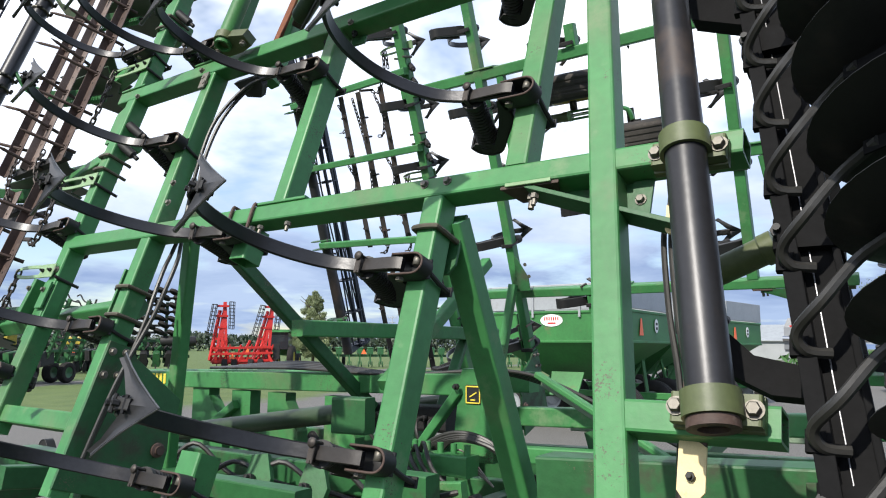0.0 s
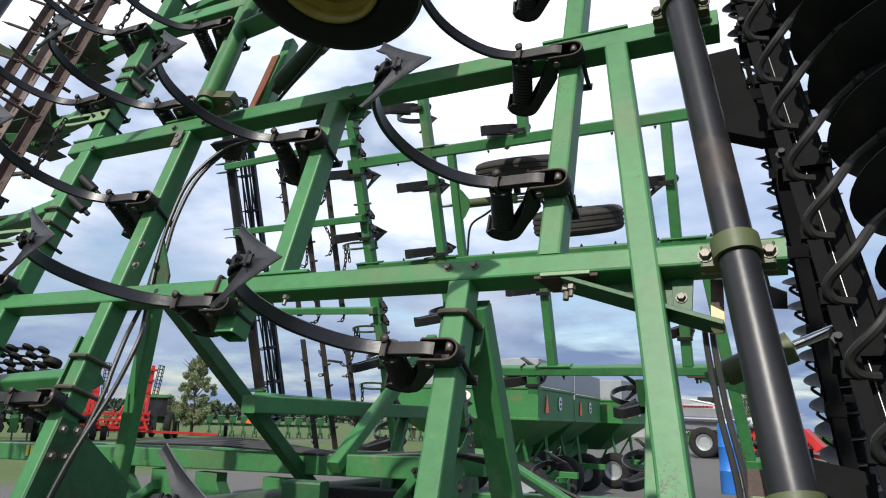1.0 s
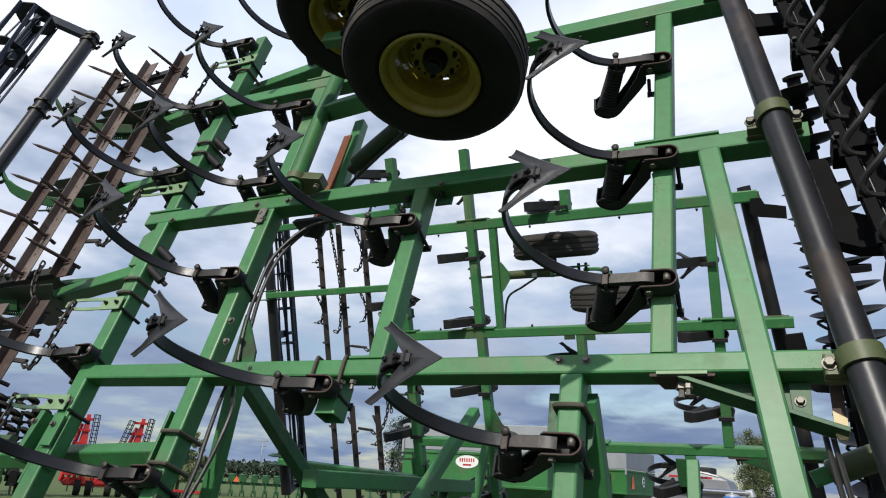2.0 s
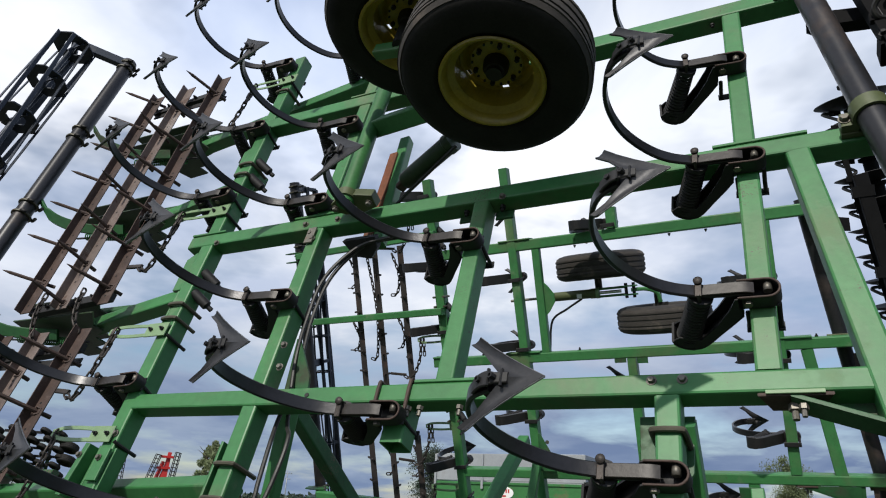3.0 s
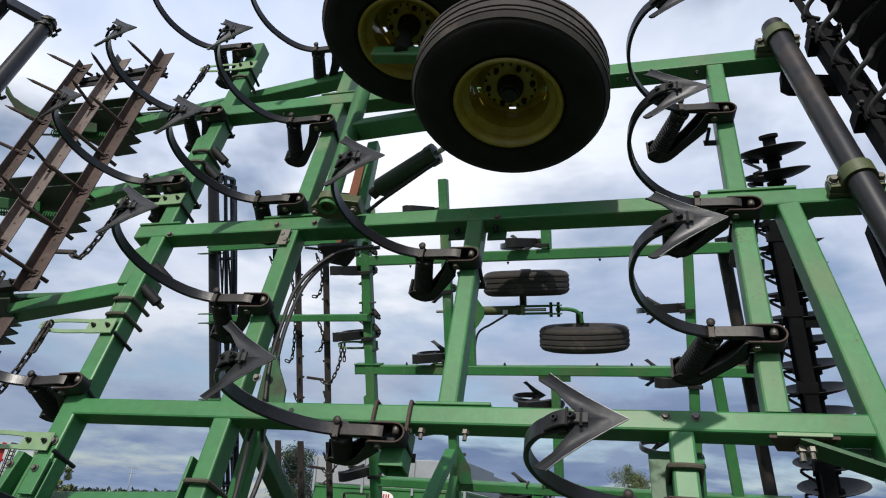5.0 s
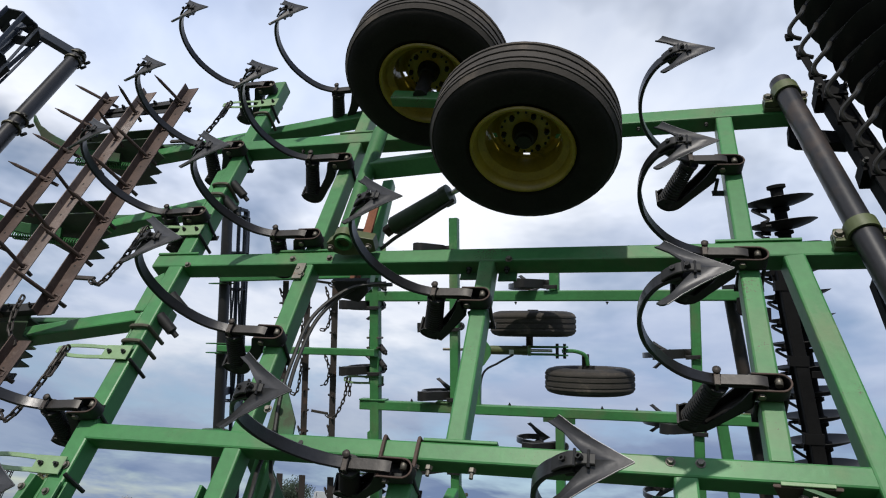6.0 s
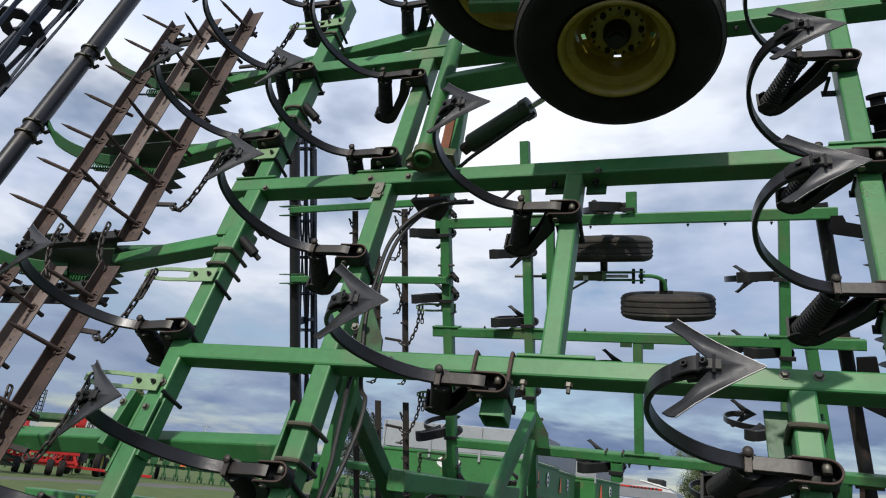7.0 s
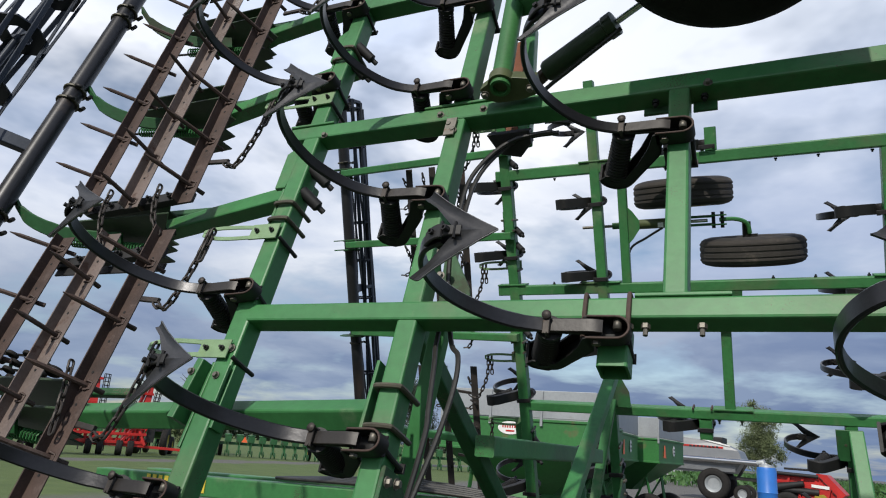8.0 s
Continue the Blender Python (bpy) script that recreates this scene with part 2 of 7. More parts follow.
# lighter copy of RUBBER: the light on the far tyres, put into the colour
LIT_RUBBER = material("lightened far tyre rubber", (0.026, 0.024, 0.0225), 0.8, vary=0.3, scale=5, dirt=(0.060, 0.050, 0.043), dirt_amount=0.5, dirt_scale=4, bump=0.2)
YELLOW = material("yellow rim paint", (0.34, 0.26, 0.035), 0.32, vary=0.3, scale=7, dirt=(0.12, 0.10, 0.035), dirt_amount=0.45, bump=0.15)
ZINC = material("weathered plated bolt", (0.17, 0.158, 0.135), 0.5, metal=0.6, vary=0.3, scale=30, dirt=(0.18, 0.10, 0.06), dirt_amount=0.4, dirt_scale=40, spread=0.2)
CHAIN = material("dark chain steel", (0.055, 0.047, 0.042), 0.55, metal=0.5, vary=0.4, scale=20, dirt=(0.13, 0.07, 0.04), dirt_amount=0.35, dirt_scale=30)
PALE = material("pale green bracket paint", (0.19, 0.30, 0.155), 0.5, vary=0.2, scale=12, dirt=(0.2, 0.3, 0.14), dirt_amount=0.4, dirt_scale=14)
CREAM = material("cream tag paint", (0.62, 0.50, 0.26), 0.5, vary=0.15, scale=20, dirt=(0.3, 0.22, 0.12), dirt_amount=0.3, dirt_scale=25)
CHROME = material("bright cylinder rod", (0.6, 0.6, 0.6), 0.15, metal=1.0, vary=0.05, bump=0)
RED = material("red implement paint", (0.46, 0.018, 0.014), 0.45, vary=0.25, scale=1.5, dirt=(0.2, 0.03, 0.02), dirt_amount=0.3)
GREY = material("galvanised sheet", (0.33, 0.35, 0.36), 0.5, metal=0.3, vary=0.15, scale=2, dirt=(0.24, 0.23, 0.21), dirt_amount=0.35, dirt_scale=2)
SILVER = material("silver sheet metal", (0.22, 0.225, 0.23), 0.35, metal=0.5, vary=0.1, scale=2)
WHITE = material("white paint", (0.78, 0.78, 0.75), 0.5, vary=0.08, scale=4)
WAGON = material("wagon green paint", (0.028, 0.155, 0.036), 0.5, vary=0.3, scale=1.2, dirt=(0.15, 0.10, 0.05), dirt_amount=0.36, dirt_scale=2.0)
BLUE = material("blue plastic", (0.03, 0.17, 0.55), 0.4, vary=0.12, scale=3)
SIGN = material("orange reflective sign", (0.95, 0.16, 0.05), 0.4, vary=0.1, scale=8)
LETTER = material("yellow lettering", (0.70, 0.55, 0.06), 0.5, vary=0.1, scale=20)
GLASS = material("dark cab glass", (0.02, 0.025, 0.03), 0.08, vary=0.1, bump=0)
BARK = material("bark", (0.10, 0.075, 0.055), 0.9, vary=0.4, scale=6, bump=0.5)
WALLP = material("grey farm shed siding", (0.30, 0.31, 0.32), 0.6, vary=0.12, scale=0.6)


def leaf_material(name, base):
    m = material(name, base, 0.6, vary=0.45, scale=2.0, bump=0.0)
    m.node_tree.nodes["Principled BSDF"].inputs["Transmission Weight"].default_value = 0.0
    return m


LEAF = leaf_material("tree leaves", (0.115, 0.145, 0.062))
PALELEAF = leaf_material("pale olive tree leaves", (0.18, 0.215, 0.10))
CROP = leaf_material("crop leaves", (0.045, 0.12, 0.025))
DARKLEAF = leaf_material("far wood leaves", (0.035, 0.055, 0.032))


def ground_material():
    """Mown grass with strips of pale gravel yard, split by distance across the yard."""
    m = bpy.data.materials.new("grass and gravel yard")
    m.use_nodes = True
    n, l = m.node_tree.nodes, m.node_tree.links
    b = n["Principled BSDF"]
    co = n.new("ShaderNodeTexCoord")
    sep = n.new("ShaderNodeSeparateXYZ")
    l.new(co.outputs["Object"], sep.inputs[0])
    n1, n2, n3 = (n.new("ShaderNodeTexNoise") for _ in range(3))
    for nd, sc, det in ((n1, 0.35, 4), (n2, 40.0, 6), (n3, 1.1, 8)):
        nd.inputs["Scale"].default_value, nd.inputs["Detail"].default_value = sc, det
        l.new(co.outputs["Object"], nd.inputs["Vector"])
    grass, gravel = n.new("ShaderNodeValToRGB"), n.new("ShaderNodeValToRGB")
    grass.color_ramp.elements[0].color, grass.color_ramp.elements[1].color = (0.045, 0.080, 0.018, 1), (0.125, 0.170, 0.046, 1)
    gravel.color_ramp.elements[0].color, gravel.color_ramp.elements[1].color = (0.065, 0.062, 0.057, 1), (0.185, 0.177, 0.162, 1)
    gravel.color_ramp.elements[0].position, gravel.color_ramp.elements[1].position = 0.3, 0.7
    l.new(n3.outputs["Fac"], grass.inputs[0])
    l.new(n2.outputs["Fac"], gravel.inputs[0])
    # the yard lies to the front (+x) side, the mown strip behind it
    a = n.new("ShaderNodeMath")
    a.operation = "MULTIPLY_ADD"
    a.inputs[1].default_value = 5.0
    l.new(n1.outputs["Fac"], a.inputs[0])
    l.new(sep.outputs["X"], a.inputs[2])
    r = n.new("ShaderNodeValToRGB")
    mp = n.new("ShaderNodeMapRange")
    mp.inputs["From Min"].default_value, mp.inputs["From Max"].default_value = -60.0, 20.0
    l.new(a.outputs[0], mp.inputs["Value"])
    els = r.color_ramp.elements
    els[0].position, els[0].color = 0.0, (0, 0, 0, 1)
    els[1].position, els[1].color = 1.0, (1, 1, 1, 1)
    for pos, v in ((0.40, 0), (0.408, 1), (0.430, 1), (0.438, 0), (0.575, 0), (0.59, 1)):
        e = els.new(pos)
        e.color = (v, v, v, 1)
    l.new(mp.outputs[0], r.inputs[0])
    mx = n.new("ShaderNodeMix")
    mx.data_type = "RGBA"
    l.new(r.outputs[0], mx.inputs["Factor"])
    l.new(grass.outputs[0], mx.inputs["A"])
    l.new(gravel.outputs[0], mx.inputs["B"])
    # unseen ground in front of the machine, darkened to weaken light bounced upward
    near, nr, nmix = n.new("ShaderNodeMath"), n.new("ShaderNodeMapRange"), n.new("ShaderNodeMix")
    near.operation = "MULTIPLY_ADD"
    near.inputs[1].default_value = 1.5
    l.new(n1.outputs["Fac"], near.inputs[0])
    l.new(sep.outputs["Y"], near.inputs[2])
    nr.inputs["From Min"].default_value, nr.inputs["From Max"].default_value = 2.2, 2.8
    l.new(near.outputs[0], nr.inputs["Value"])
    dark_front = n.new("ShaderNodeValToRGB")
    dark_front.color_ramp.elements[0].color, dark_front.color_ramp.elements[1].color = (0.020, 0.030, 0.010, 1), (0.050, 0.062, 0.022, 1)
    l.new(n3.outputs["Fac"], dark_front.inputs[0])
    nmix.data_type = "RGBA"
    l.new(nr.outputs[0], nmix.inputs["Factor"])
    l.new(dark_front.outputs[0], nmix.inputs["A"])
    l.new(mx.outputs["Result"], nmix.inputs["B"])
    l.new(nmix.outputs["Result"], b.inputs["Base Color"])
    b.inputs["Roughness"].default_value = 0.95
    bp = n.new("ShaderNodeBump")
    bp.inputs["Strength"].default_value, bp.inputs["Distance"].default_value = 0.6, 0.03
    l.new(n2.outputs["Fac"], bp.inputs["Height"])
    l.new(bp.outputs[0], b.inputs["Normal"])
    return m


GROUND = ground_material()

# ---- mesh helpers ----


def V(*a):
    return Vector(a)


def frame_of(d, up=(0, 0, 1)):
    """Two unit vectors across the direction d: side and top."""
    d = d.normalized()
    up = Vector(up)
    if abs(d.dot(up.normalized())) > 0.98:
        up = Vector((0, 1, 0)) if abs(d.y) < 0.9 else Vector((1, 0, 0))
    s = d.cross(up).normalized()
    return s, s.cross(d).normalized()


def loft(bm, rings, cap=True, closed=True, smooth=True):
    vs = [[bm.verts.new(p) for p in r] for r in rings]
    k = len(vs[0])
    for a, b in zip(vs, vs[1:]):
        for i in range(k if closed else k - 1):
            j = (i + 1) % k
            bm.faces.new((a[i], a[j], b[j], b[i])).smooth = smooth
    if cap:
        bm.faces.new(vs[0][::-1])
        bm.faces.new(vs[-1])
    return vs


def beam(bm, a, b, w, h, up=(0, 0, 1), chamfer=0.008, hollow=False):
    """A square or oblong steel tube from a to b, w across and h along up, with rounded edges; hollow: open, dark ends."""
    a, b = Vector(a), Vector(b)
    s, t = frame_of(b - a, up)
    c = min(chamfer, w * 0.3, h * 0.3)

    def ring(p, x, y, c):
        pts = []
        for sx, sy in ((1, 1), (-1, 1), (-1, -1), (1, -1)):
            k = c * 0.3
            corner = [(x - c, y), (x - k, y - k), (x, y - c)]
            if sx * sy < 0:
                corner = corner[::-1]
            # go round counter-clockwise
            corner = corner[::-1]
            pts += [p + s * (sx * q[0]) + t * (sy * q[1]) for q in corner]
        return pts
    d = (b - a).normalized()
    rings = [ring(a, w / 2, h / 2, c), ring(b, w / 2, h / 2, c)]
    if hollow:
        wall = 0.007
        rings = [ring(a + d * 0.08, w / 2 - wall, h / 2 - wall, c * 0.6), ring(a, w / 2 - wall, h / 2 - wall, c * 0.6)] + rings + \
                [ring(b, w / 2 - wall, h / 2 - wall, c * 0.6), ring(b - d * 0.08, w / 2 - wall, h / 2 - wall, c * 0.6)]
    loft(bm, rings, smooth=False)


def rod(bm, pts, r, n=10, cap=True):
    """A round rod or pipe along a line of points."""
    pts = [Vector(p) for p in pts]
    rings, s = [], None
    for i, p in enumerate(pts):
        d = (pts[min(i + 1, len(pts) - 1)] - pts[max(i - 1, 0)]).normalized()
        if s is None:
            s, _ = frame_of(d)
        s = (s - d * s.dot(d)).normalized()
        t = d.cross(s)
        rr = r[i] if isinstance(r, (list, tuple)) else r
        rings.append([p + (s * math.cos(2 * math.pi * k / n) + t * math.sin(2 * math.pi * k / n)) * rr for k in range(n)])
    loft(bm, rings, cap)


def strip(bm, pts, across, width, thick):
    """A flat bar along a line of points; across: the direction of its width."""
    pts, q = [Vector(p) for p in pts], Vector(across).normalized()
    rings = []
    for i, p in enumerate(pts):
        d = (pts[min(i + 1, len(pts) - 1)] - pts[max(i - 1, 0)]).normalized()
        t = d.cross(q).normalized()
        e = thick * 0.28
        ws = width[i] if isinstance(width, (list, tuple)) else width
        rings.append([p + q * x + t * y for x, y in ((ws / 2, thick / 2 - e), (ws / 2 - e, thick / 2), (-ws / 2 + e, thick / 2), (-ws / 2, thick / 2 - e),
                                                    (-ws / 2, -thick / 2 + e), (-ws / 2 + e, -thick / 2), (ws / 2 - e, -thick / 2), (ws / 2, -thick / 2 + e))])
    loft(bm, rings)


def smooth_line(pts, n=6):
    """Points on a smooth curve through pts."""
    pts = [Vector(p) for p in pts]
    out = []
    for i in range(len(pts) - 1):
        p0, p1, p2, p3 = pts[max(i - 1, 0)], pts[i], pts[i + 1], pts[min(i + 2, len(pts) - 1)]
        for k in range(n):
            t = k / n
            out.append(0.5 * ((2 * p1) + (p2 - p0) * t + (2 * p0 - 5 * p1 + 4 * p2 - p3) * t * t + (-p0 + 3 * p1 - 3 * p2 + p3) * t ** 3))
    out.append(pts[-1])
    return out


def plate(bm, outline, thick, origin, ex, ey):
    """A flat plate of that outline (2D points), centred in its thickness."""
    o, ex, ey = Vector(origin), Vector(ex).normalized(), Vector(ey).normalized()
    nz = ex.cross(ey).normalized()
    e = min(0.002, thick * 0.25)
    cx, cy = sum(p[0] for p in outline) / len(outline), sum(p[1] for p in outline) / len(outline)

    def ring(z, k):
        return [o + ex * (cx + (x - cx) * k) + ey * (cy + (y - cy) * k) + nz * z for x, y in outline]
    size = max(max(abs(x - cx), abs(y - cy)) for x, y in outline)
    k = max(0.9, 1 - e / max(size, 1e-4))
    loft(bm, [ring(-thick / 2, k), ring(-thick / 2 + e, 1), ring(thick / 2 - e, 1), ring(thick / 2, k)], smooth=False)


def lathe(bm, profile, m, n=32, closed=False):
    """A turned shape: profile of (radius, height) about the z axis of the matrix m."""
    rings = [[m @ Vector((r * math.cos(2 * math.pi * k / n), r * math.sin(2 * math.pi * k / n), z)) for k in range(n)] for r, z in profile]
    if closed:
        rings.append(rings[0])
    loft(bm, rings, cap=not closed)


def axis_at(p, d):
    """A matrix at p whose z axis points along d."""
    return Matrix.Translation(p) @ Vector(d).to_track_quat("Z", "Y").to_matrix().to_4x4()


def mesh_of(name, bm, mat, smooth=True):
    bmesh.ops.remove_doubles(bm, verts=bm.verts, dist=1e-5)
    bmesh.ops.recalc_face_normals(bm, faces=bm.faces)
    for ed in bm.edges:
        if len(ed.link_faces) == 2 and ed.calc_face_angle(0) > 0.66:
            ed.smooth = False
    me = bpy.data.meshes.new(name)
    bm.to_mesh(me)
    bm.free()
    me.materials.append(mat)
    if not smooth:
        me.polygons.foreach_set("use_smooth", [False] * len(me.polygons))
    return me


def part(name, bm, mat, parent=None, label="", smooth=True):
    ob = new(name, mesh_of(name, bm, mat, smooth) if isinstance(bm, bmesh.types.BMesh) else bm)
    if parent is not None:
        ob.parent = parent
    if label:
        ob["label"] = label
    return ob


def thing(name, m, label, category, group="", kind=""):
    ob = tagged(new(name), label, category, group, kind)
    ob.empty_display_size = 0.1
    ob.matrix_basis = m
    return ob


def made(fn, *args, **kw):
    bm = bmesh.new()
    fn(bm, *args, **kw)
    return bm


def hexbolt(bm, p, d, r=0.012, head=0.012, shaft=0.03):
    """A hexagon bolt head with washer at p, facing d, and a short threaded stub."""
    m = axis_at(p, d)
    lathe(bm, [(r * 1.35, 0), (r * 1.35, 0.003), (0.001, 0.003)], m, 14)
    lathe(bm, [(r, 0.003), (r, head), (r * 0.82, head + 0.003), (0.001, head + 0.003)], m, 6)


def nutbolt(bm, p, d, r=0.012, out=0.03):
    m = axis_at(p, d)
    lathe(bm, [(r, 0), (r, 0.014), (0.001, 0.014)], m, 6)
    lathe(bm, [(r * 0.55, 0.014), (r * 0.55, out), (0.001, out)], m, 8)


HEX = mesh_of("bolt", made(hexbolt, (0, 0, 0), (0, 0, 1), 0.0125), ZINC)
NUT = mesh_of("bolt", made(nutbolt, (0, 0, 0), (0, 0, 1), 0.0125, 0.034), ZINC)
NUT_BLACK = mesh_of("bolt", made(nutbolt, (0, 0, 0), (0, 0, 1), 0.0125, 0.026), BLACK)


def bolt(parent, p, d, mesh=None, size=1.0, name="bolt"):
    """One bolt or nut as a part of its own, on a shared mesh."""
    ob = part(name, mesh or HEX, None, parent)
    ob.matrix_basis = axis_at(p, d) @ Matrix.Scale(size, 4)
    return ob


def link_mesh(pitch=0.036, r=0.0052):
    bm = bmesh.new()
    hl, hw, rings, loop = pitch * 0.66, pitch * 0.30, [], []
    for k in range(14):
        g = 2 * math.pi * k / 14
        loop.append(V(math.cos(g) * hw + (math.copysign(hl - hw, math.cos(g)) if abs(math.cos(g)) > 0.15 else 0), math.sin(g) * hw, 0))
    for k, p in enumerate(loop):
        tang = (loop[(k + 1) % 14] - loop[k - 1]).normalized()
        o = V(0, 0, 1).cross(tang)
        rings.append([p + (o * math.cos(g) + V(0, 0, 1) * math.sin(g)) * r for g in (0, 1.047, 2.094, 3.1416, 4.189, 5.236)])
    rings.append(rings[0])
    loft(bm, rings, cap=False)
    return mesh_of("link", bm, CHAIN)


LINK = link_mesh()


def chain(parent, pts, pitch=0.036):
    """A hanging chain of oblong links along a line."""
    line = smooth_line(pts, 12)
    acc, places = 0.0, [line[0]]
    for a, b in zip(line, line[1:]):
        seg = (b - a).length
        while acc + seg >= pitch:
            k = (pitch - acc) / seg
            a = a + (b - a) * k
            seg = (b - a).length
            acc = 0.0
            places.append(a)
        acc += seg
    for i, (a, b) in enumerate(zip(places, places[1:])):
        d = (b - a).normalized()
        sd, tp = frame_of(d)
        q = sd if i % 2 else tp
        ob = part("link", LINK, None, parent)
        nz = d.cross(q)
        ob.matrix_basis = Matrix((( d.x, q.x, nz.x, (a.x + b.x) / 2), (d.y, q.y, nz.y, (a.y + b.y) / 2), (d.z, q.z, nz.z, (a.z + b.z) / 2), (0, 0, 0, 1)))


# ---- setting: ground ----
def build_ground():
    bm = bmesh.new()
    bmesh.ops.create_grid(bm, x_segments=40, y_segments=40, size=2500)
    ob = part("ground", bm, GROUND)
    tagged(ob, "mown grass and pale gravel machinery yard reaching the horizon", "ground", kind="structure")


build_ground()

# ---- the folded wing, in its own plane: u along the machine, v up the wing, w out of its underside ----
LEANS = radians(19.0)
WING = Matrix(((1, 0, 0, 0), (0, math.sin(LEANS), -math.cos(LEANS), 1.655), (0, math.cos(LEANS), math.sin(LEANS), 2.04), (0, 0, 0, 1)))
MIDDLE = 3.36                                     # the machine's centre line
MIRROR = Matrix(((1, 0, 0, 0), (0, -1, 0, 2 * MIDDLE), (0, 0, 1, -0.033), (0, 0, 0, 1)))   # the far side stands a little lower
T = 0.070                                         # tube width
D = 0.085                                         # tube depth
UPV, UPW = (0, 1, 0), (0, 0, 1)
FRONT = -0.135                                    # how far the front edge slants back, per metre up the wing
wing_things = []


def slanted(u0, v):
    return u0 + FRONT * v


def left_tube(v):
    return -3.380 - 0.024 * v


def second_tube(v):
    return -2.714 - 0.0155 * v


def wing_frame():
    e = thing("wing_frame", WING, "folded green-painted steel cultivator wing frame standing on edge", "implement frame")
    wing_things.append(e)
    g = lambda a, b, w=T, h=D, name="tube", up=UPW, hollow=False, mat=GREEN: part(name, made(beam, a, b, w, h, up, hollow=hollow), mat, e)
    z = -D / 2
    # rails along the machine
    g((-3.50, 1.82, z), (-0.60, 1.82, z), 0.082, D, "rail")
    g((-3.53, 0.936, z), (-0.445, 0.936, z), 0.074, D, "rail", hollow=True)
    g((-3.35, 0.044, z), (-0.315, 0.044, z), 0.068, D, "rail", hollow=True)
    g((-0.60, -0.615, z), (-0.235, -0.615, z), 0.072, D, "rail", hollow=True)
    g((-3.34, -0.775, z - 0.02), (-2.74, -0.775, z - 0.02), 0.075, 0.08, "rail")
    # tubes across the machine, which carry the shanks
    g((left_tube(2.47), 2.47, z - 0.003), (left_tube(-0.86), -0.86, z - 0.003), 0.078, D, "shank_tube", hollow=True)
    g((second_tube(2.45), 2.45, z - 0.005), (second_tube(-1.05), -1.05, z - 0.005), T, D, "shank_tube", hollow=True)
    g((-1.911, 0.897, z), (-1.909, 0.080, z), 0.066, D, "shank_tube")
    g((-0.9255, 1.777, z - 0.003), (-0.9255, 0.080, z - 0.003), T, D, "shank_tube")
    g((-1.1935, 0.008, z), (-1.168, -1.0, z), T, D, "shank_tube")
    g((-0.768, 0.897, z + 0.004), (-0.525, -1.0, z + 0.004), 0.075, D, "front_tube")
    g((-2.07, 0.008, z - 0.02), (-2.07, -0.125, z - 0.02), 0.084, 0.085, "stub_tube", hollow=True)
    g((-1.93, -0.82, z), (-1.93, -1.0, z), 0.10, 0.09, "stub_tube", hollow=True)
    g((-1.945, 2.02, z), (-1.945, 1.863, z), 0.075, 0.08, "stub_tube", hollow=True)
    # bolted angle brackets under the rail beside the tube
    for u0, u1, low in ((-2.035, -1.950, 0.868), (-1.872, -1.795, 0.858)):
        part("angle_bracket", made(beam, ((u0 + u1) / 2, 0.899, -0.078), ((u0 + u1) / 2, low, -0.078), u1 - u0, 0.010, UPW, 0.002), GRIMY_SHADE, e)
        bolt(e, ((u0 + u1) / 2, 0.898, -0.045), (0, -1, 0), NUT_BLACK, 1.0)
    # braces
    g((-1.174, -0.03, -0.10), (-1.148, -0.76, -0.78), 0.085, 0.075, "brace")
    part("gusset", made(plate, [(-0.075, 0), (0.080, 0), (0.074, -0.17), (0.055, -0.20), (-0.055, -0.20), (-0.068, -0.17)], 0.012, (-1.214, -0.004, -0.112), (1, 0, 0), (0, 1, 0)), GRIMY_SHADE, e)
    part("gusset", made(plate, [(0, 0), (0.015, 0), (0.11, -0.17), (0.12, -0.28), (0, -0.28)], 0.012, (-2.683, 0.36, -0.095), (1, 0, 0), (0, 1, 0.15)), GRIMY_SHADE, e)
    part("hinge_plate", made(plate, [(-0.005, -0.45), (-0.10, -0.45), (-0.14, -0.48), (-0.40, -0.58), (-0.41, -0.66), (-0.395, -0.71), (-0.42, -0.79), (-0.44, -1.02), (-0.005, -1.02)], 0.014, (-2.664, 0, 0), (0, 0, 1), (0, 1, 0)), GRIMY_SHADE, e, "grimy, shade-darkened green hinge plate with rusty edges")
    for w, v in ((-0.03, -0.488), (-0.085, -0.475), (-0.03, -0.583), (-0.085, -0.570)):
        bolt(e, (-2.657, v, w), (1, 0, 0), size=1.0)
    part("hinge_pin", made(lathe, [(0.001, -0.03), (0.03, -0.03), (0.03, 0.012), (0.018, 0.016), (0.018, 0.03), (0.001, 0.03)], axis_at((-2.657, -0.80, -0.37), (1, 0, 0)), 16), RUSTY, e, "rusty hinge pin")
    # flat weld plates on the rails
    for u, v, l in ((-1.89, 0.083, 0.25), (-0.88, 0.980, 0.30), (-2.74, 0.980, 0.28), (-3.42, 0.980, 0.22), (-2.72, 1.866, 0.26)):
        part("weld_plate", made(beam, (u - l / 2, v, -0.045), (u + l / 2, v, -0.045), 0.012, 0.10, UPW, 0.003), GREEN, e)
    part("lug_plate", made(plate, [(-0.022, -0.045), (0.022, -0.045), (0.022, 0.045), (-0.022, 0.045)], 0.008, (-2.740, 0.852, 0.006), (1, 0, 0), (0, 1, 0)), ZINC, e)
    # bolt heads
    for u, v in ((-1.235, 0.055), (-1.150, 0.055), (-2.750, 0.868), (-2.728, 0.836), (-3.333, 0.905), (-2.62, 0.93), (-2.80, 0.93), (-1.82, 0.905), (-2.65, 0.27), (-2.63, 0.17), (-3.36, -0.10)):
        bolt(e, (u, v, 0.0), (0, 0, 1), size=0.9)
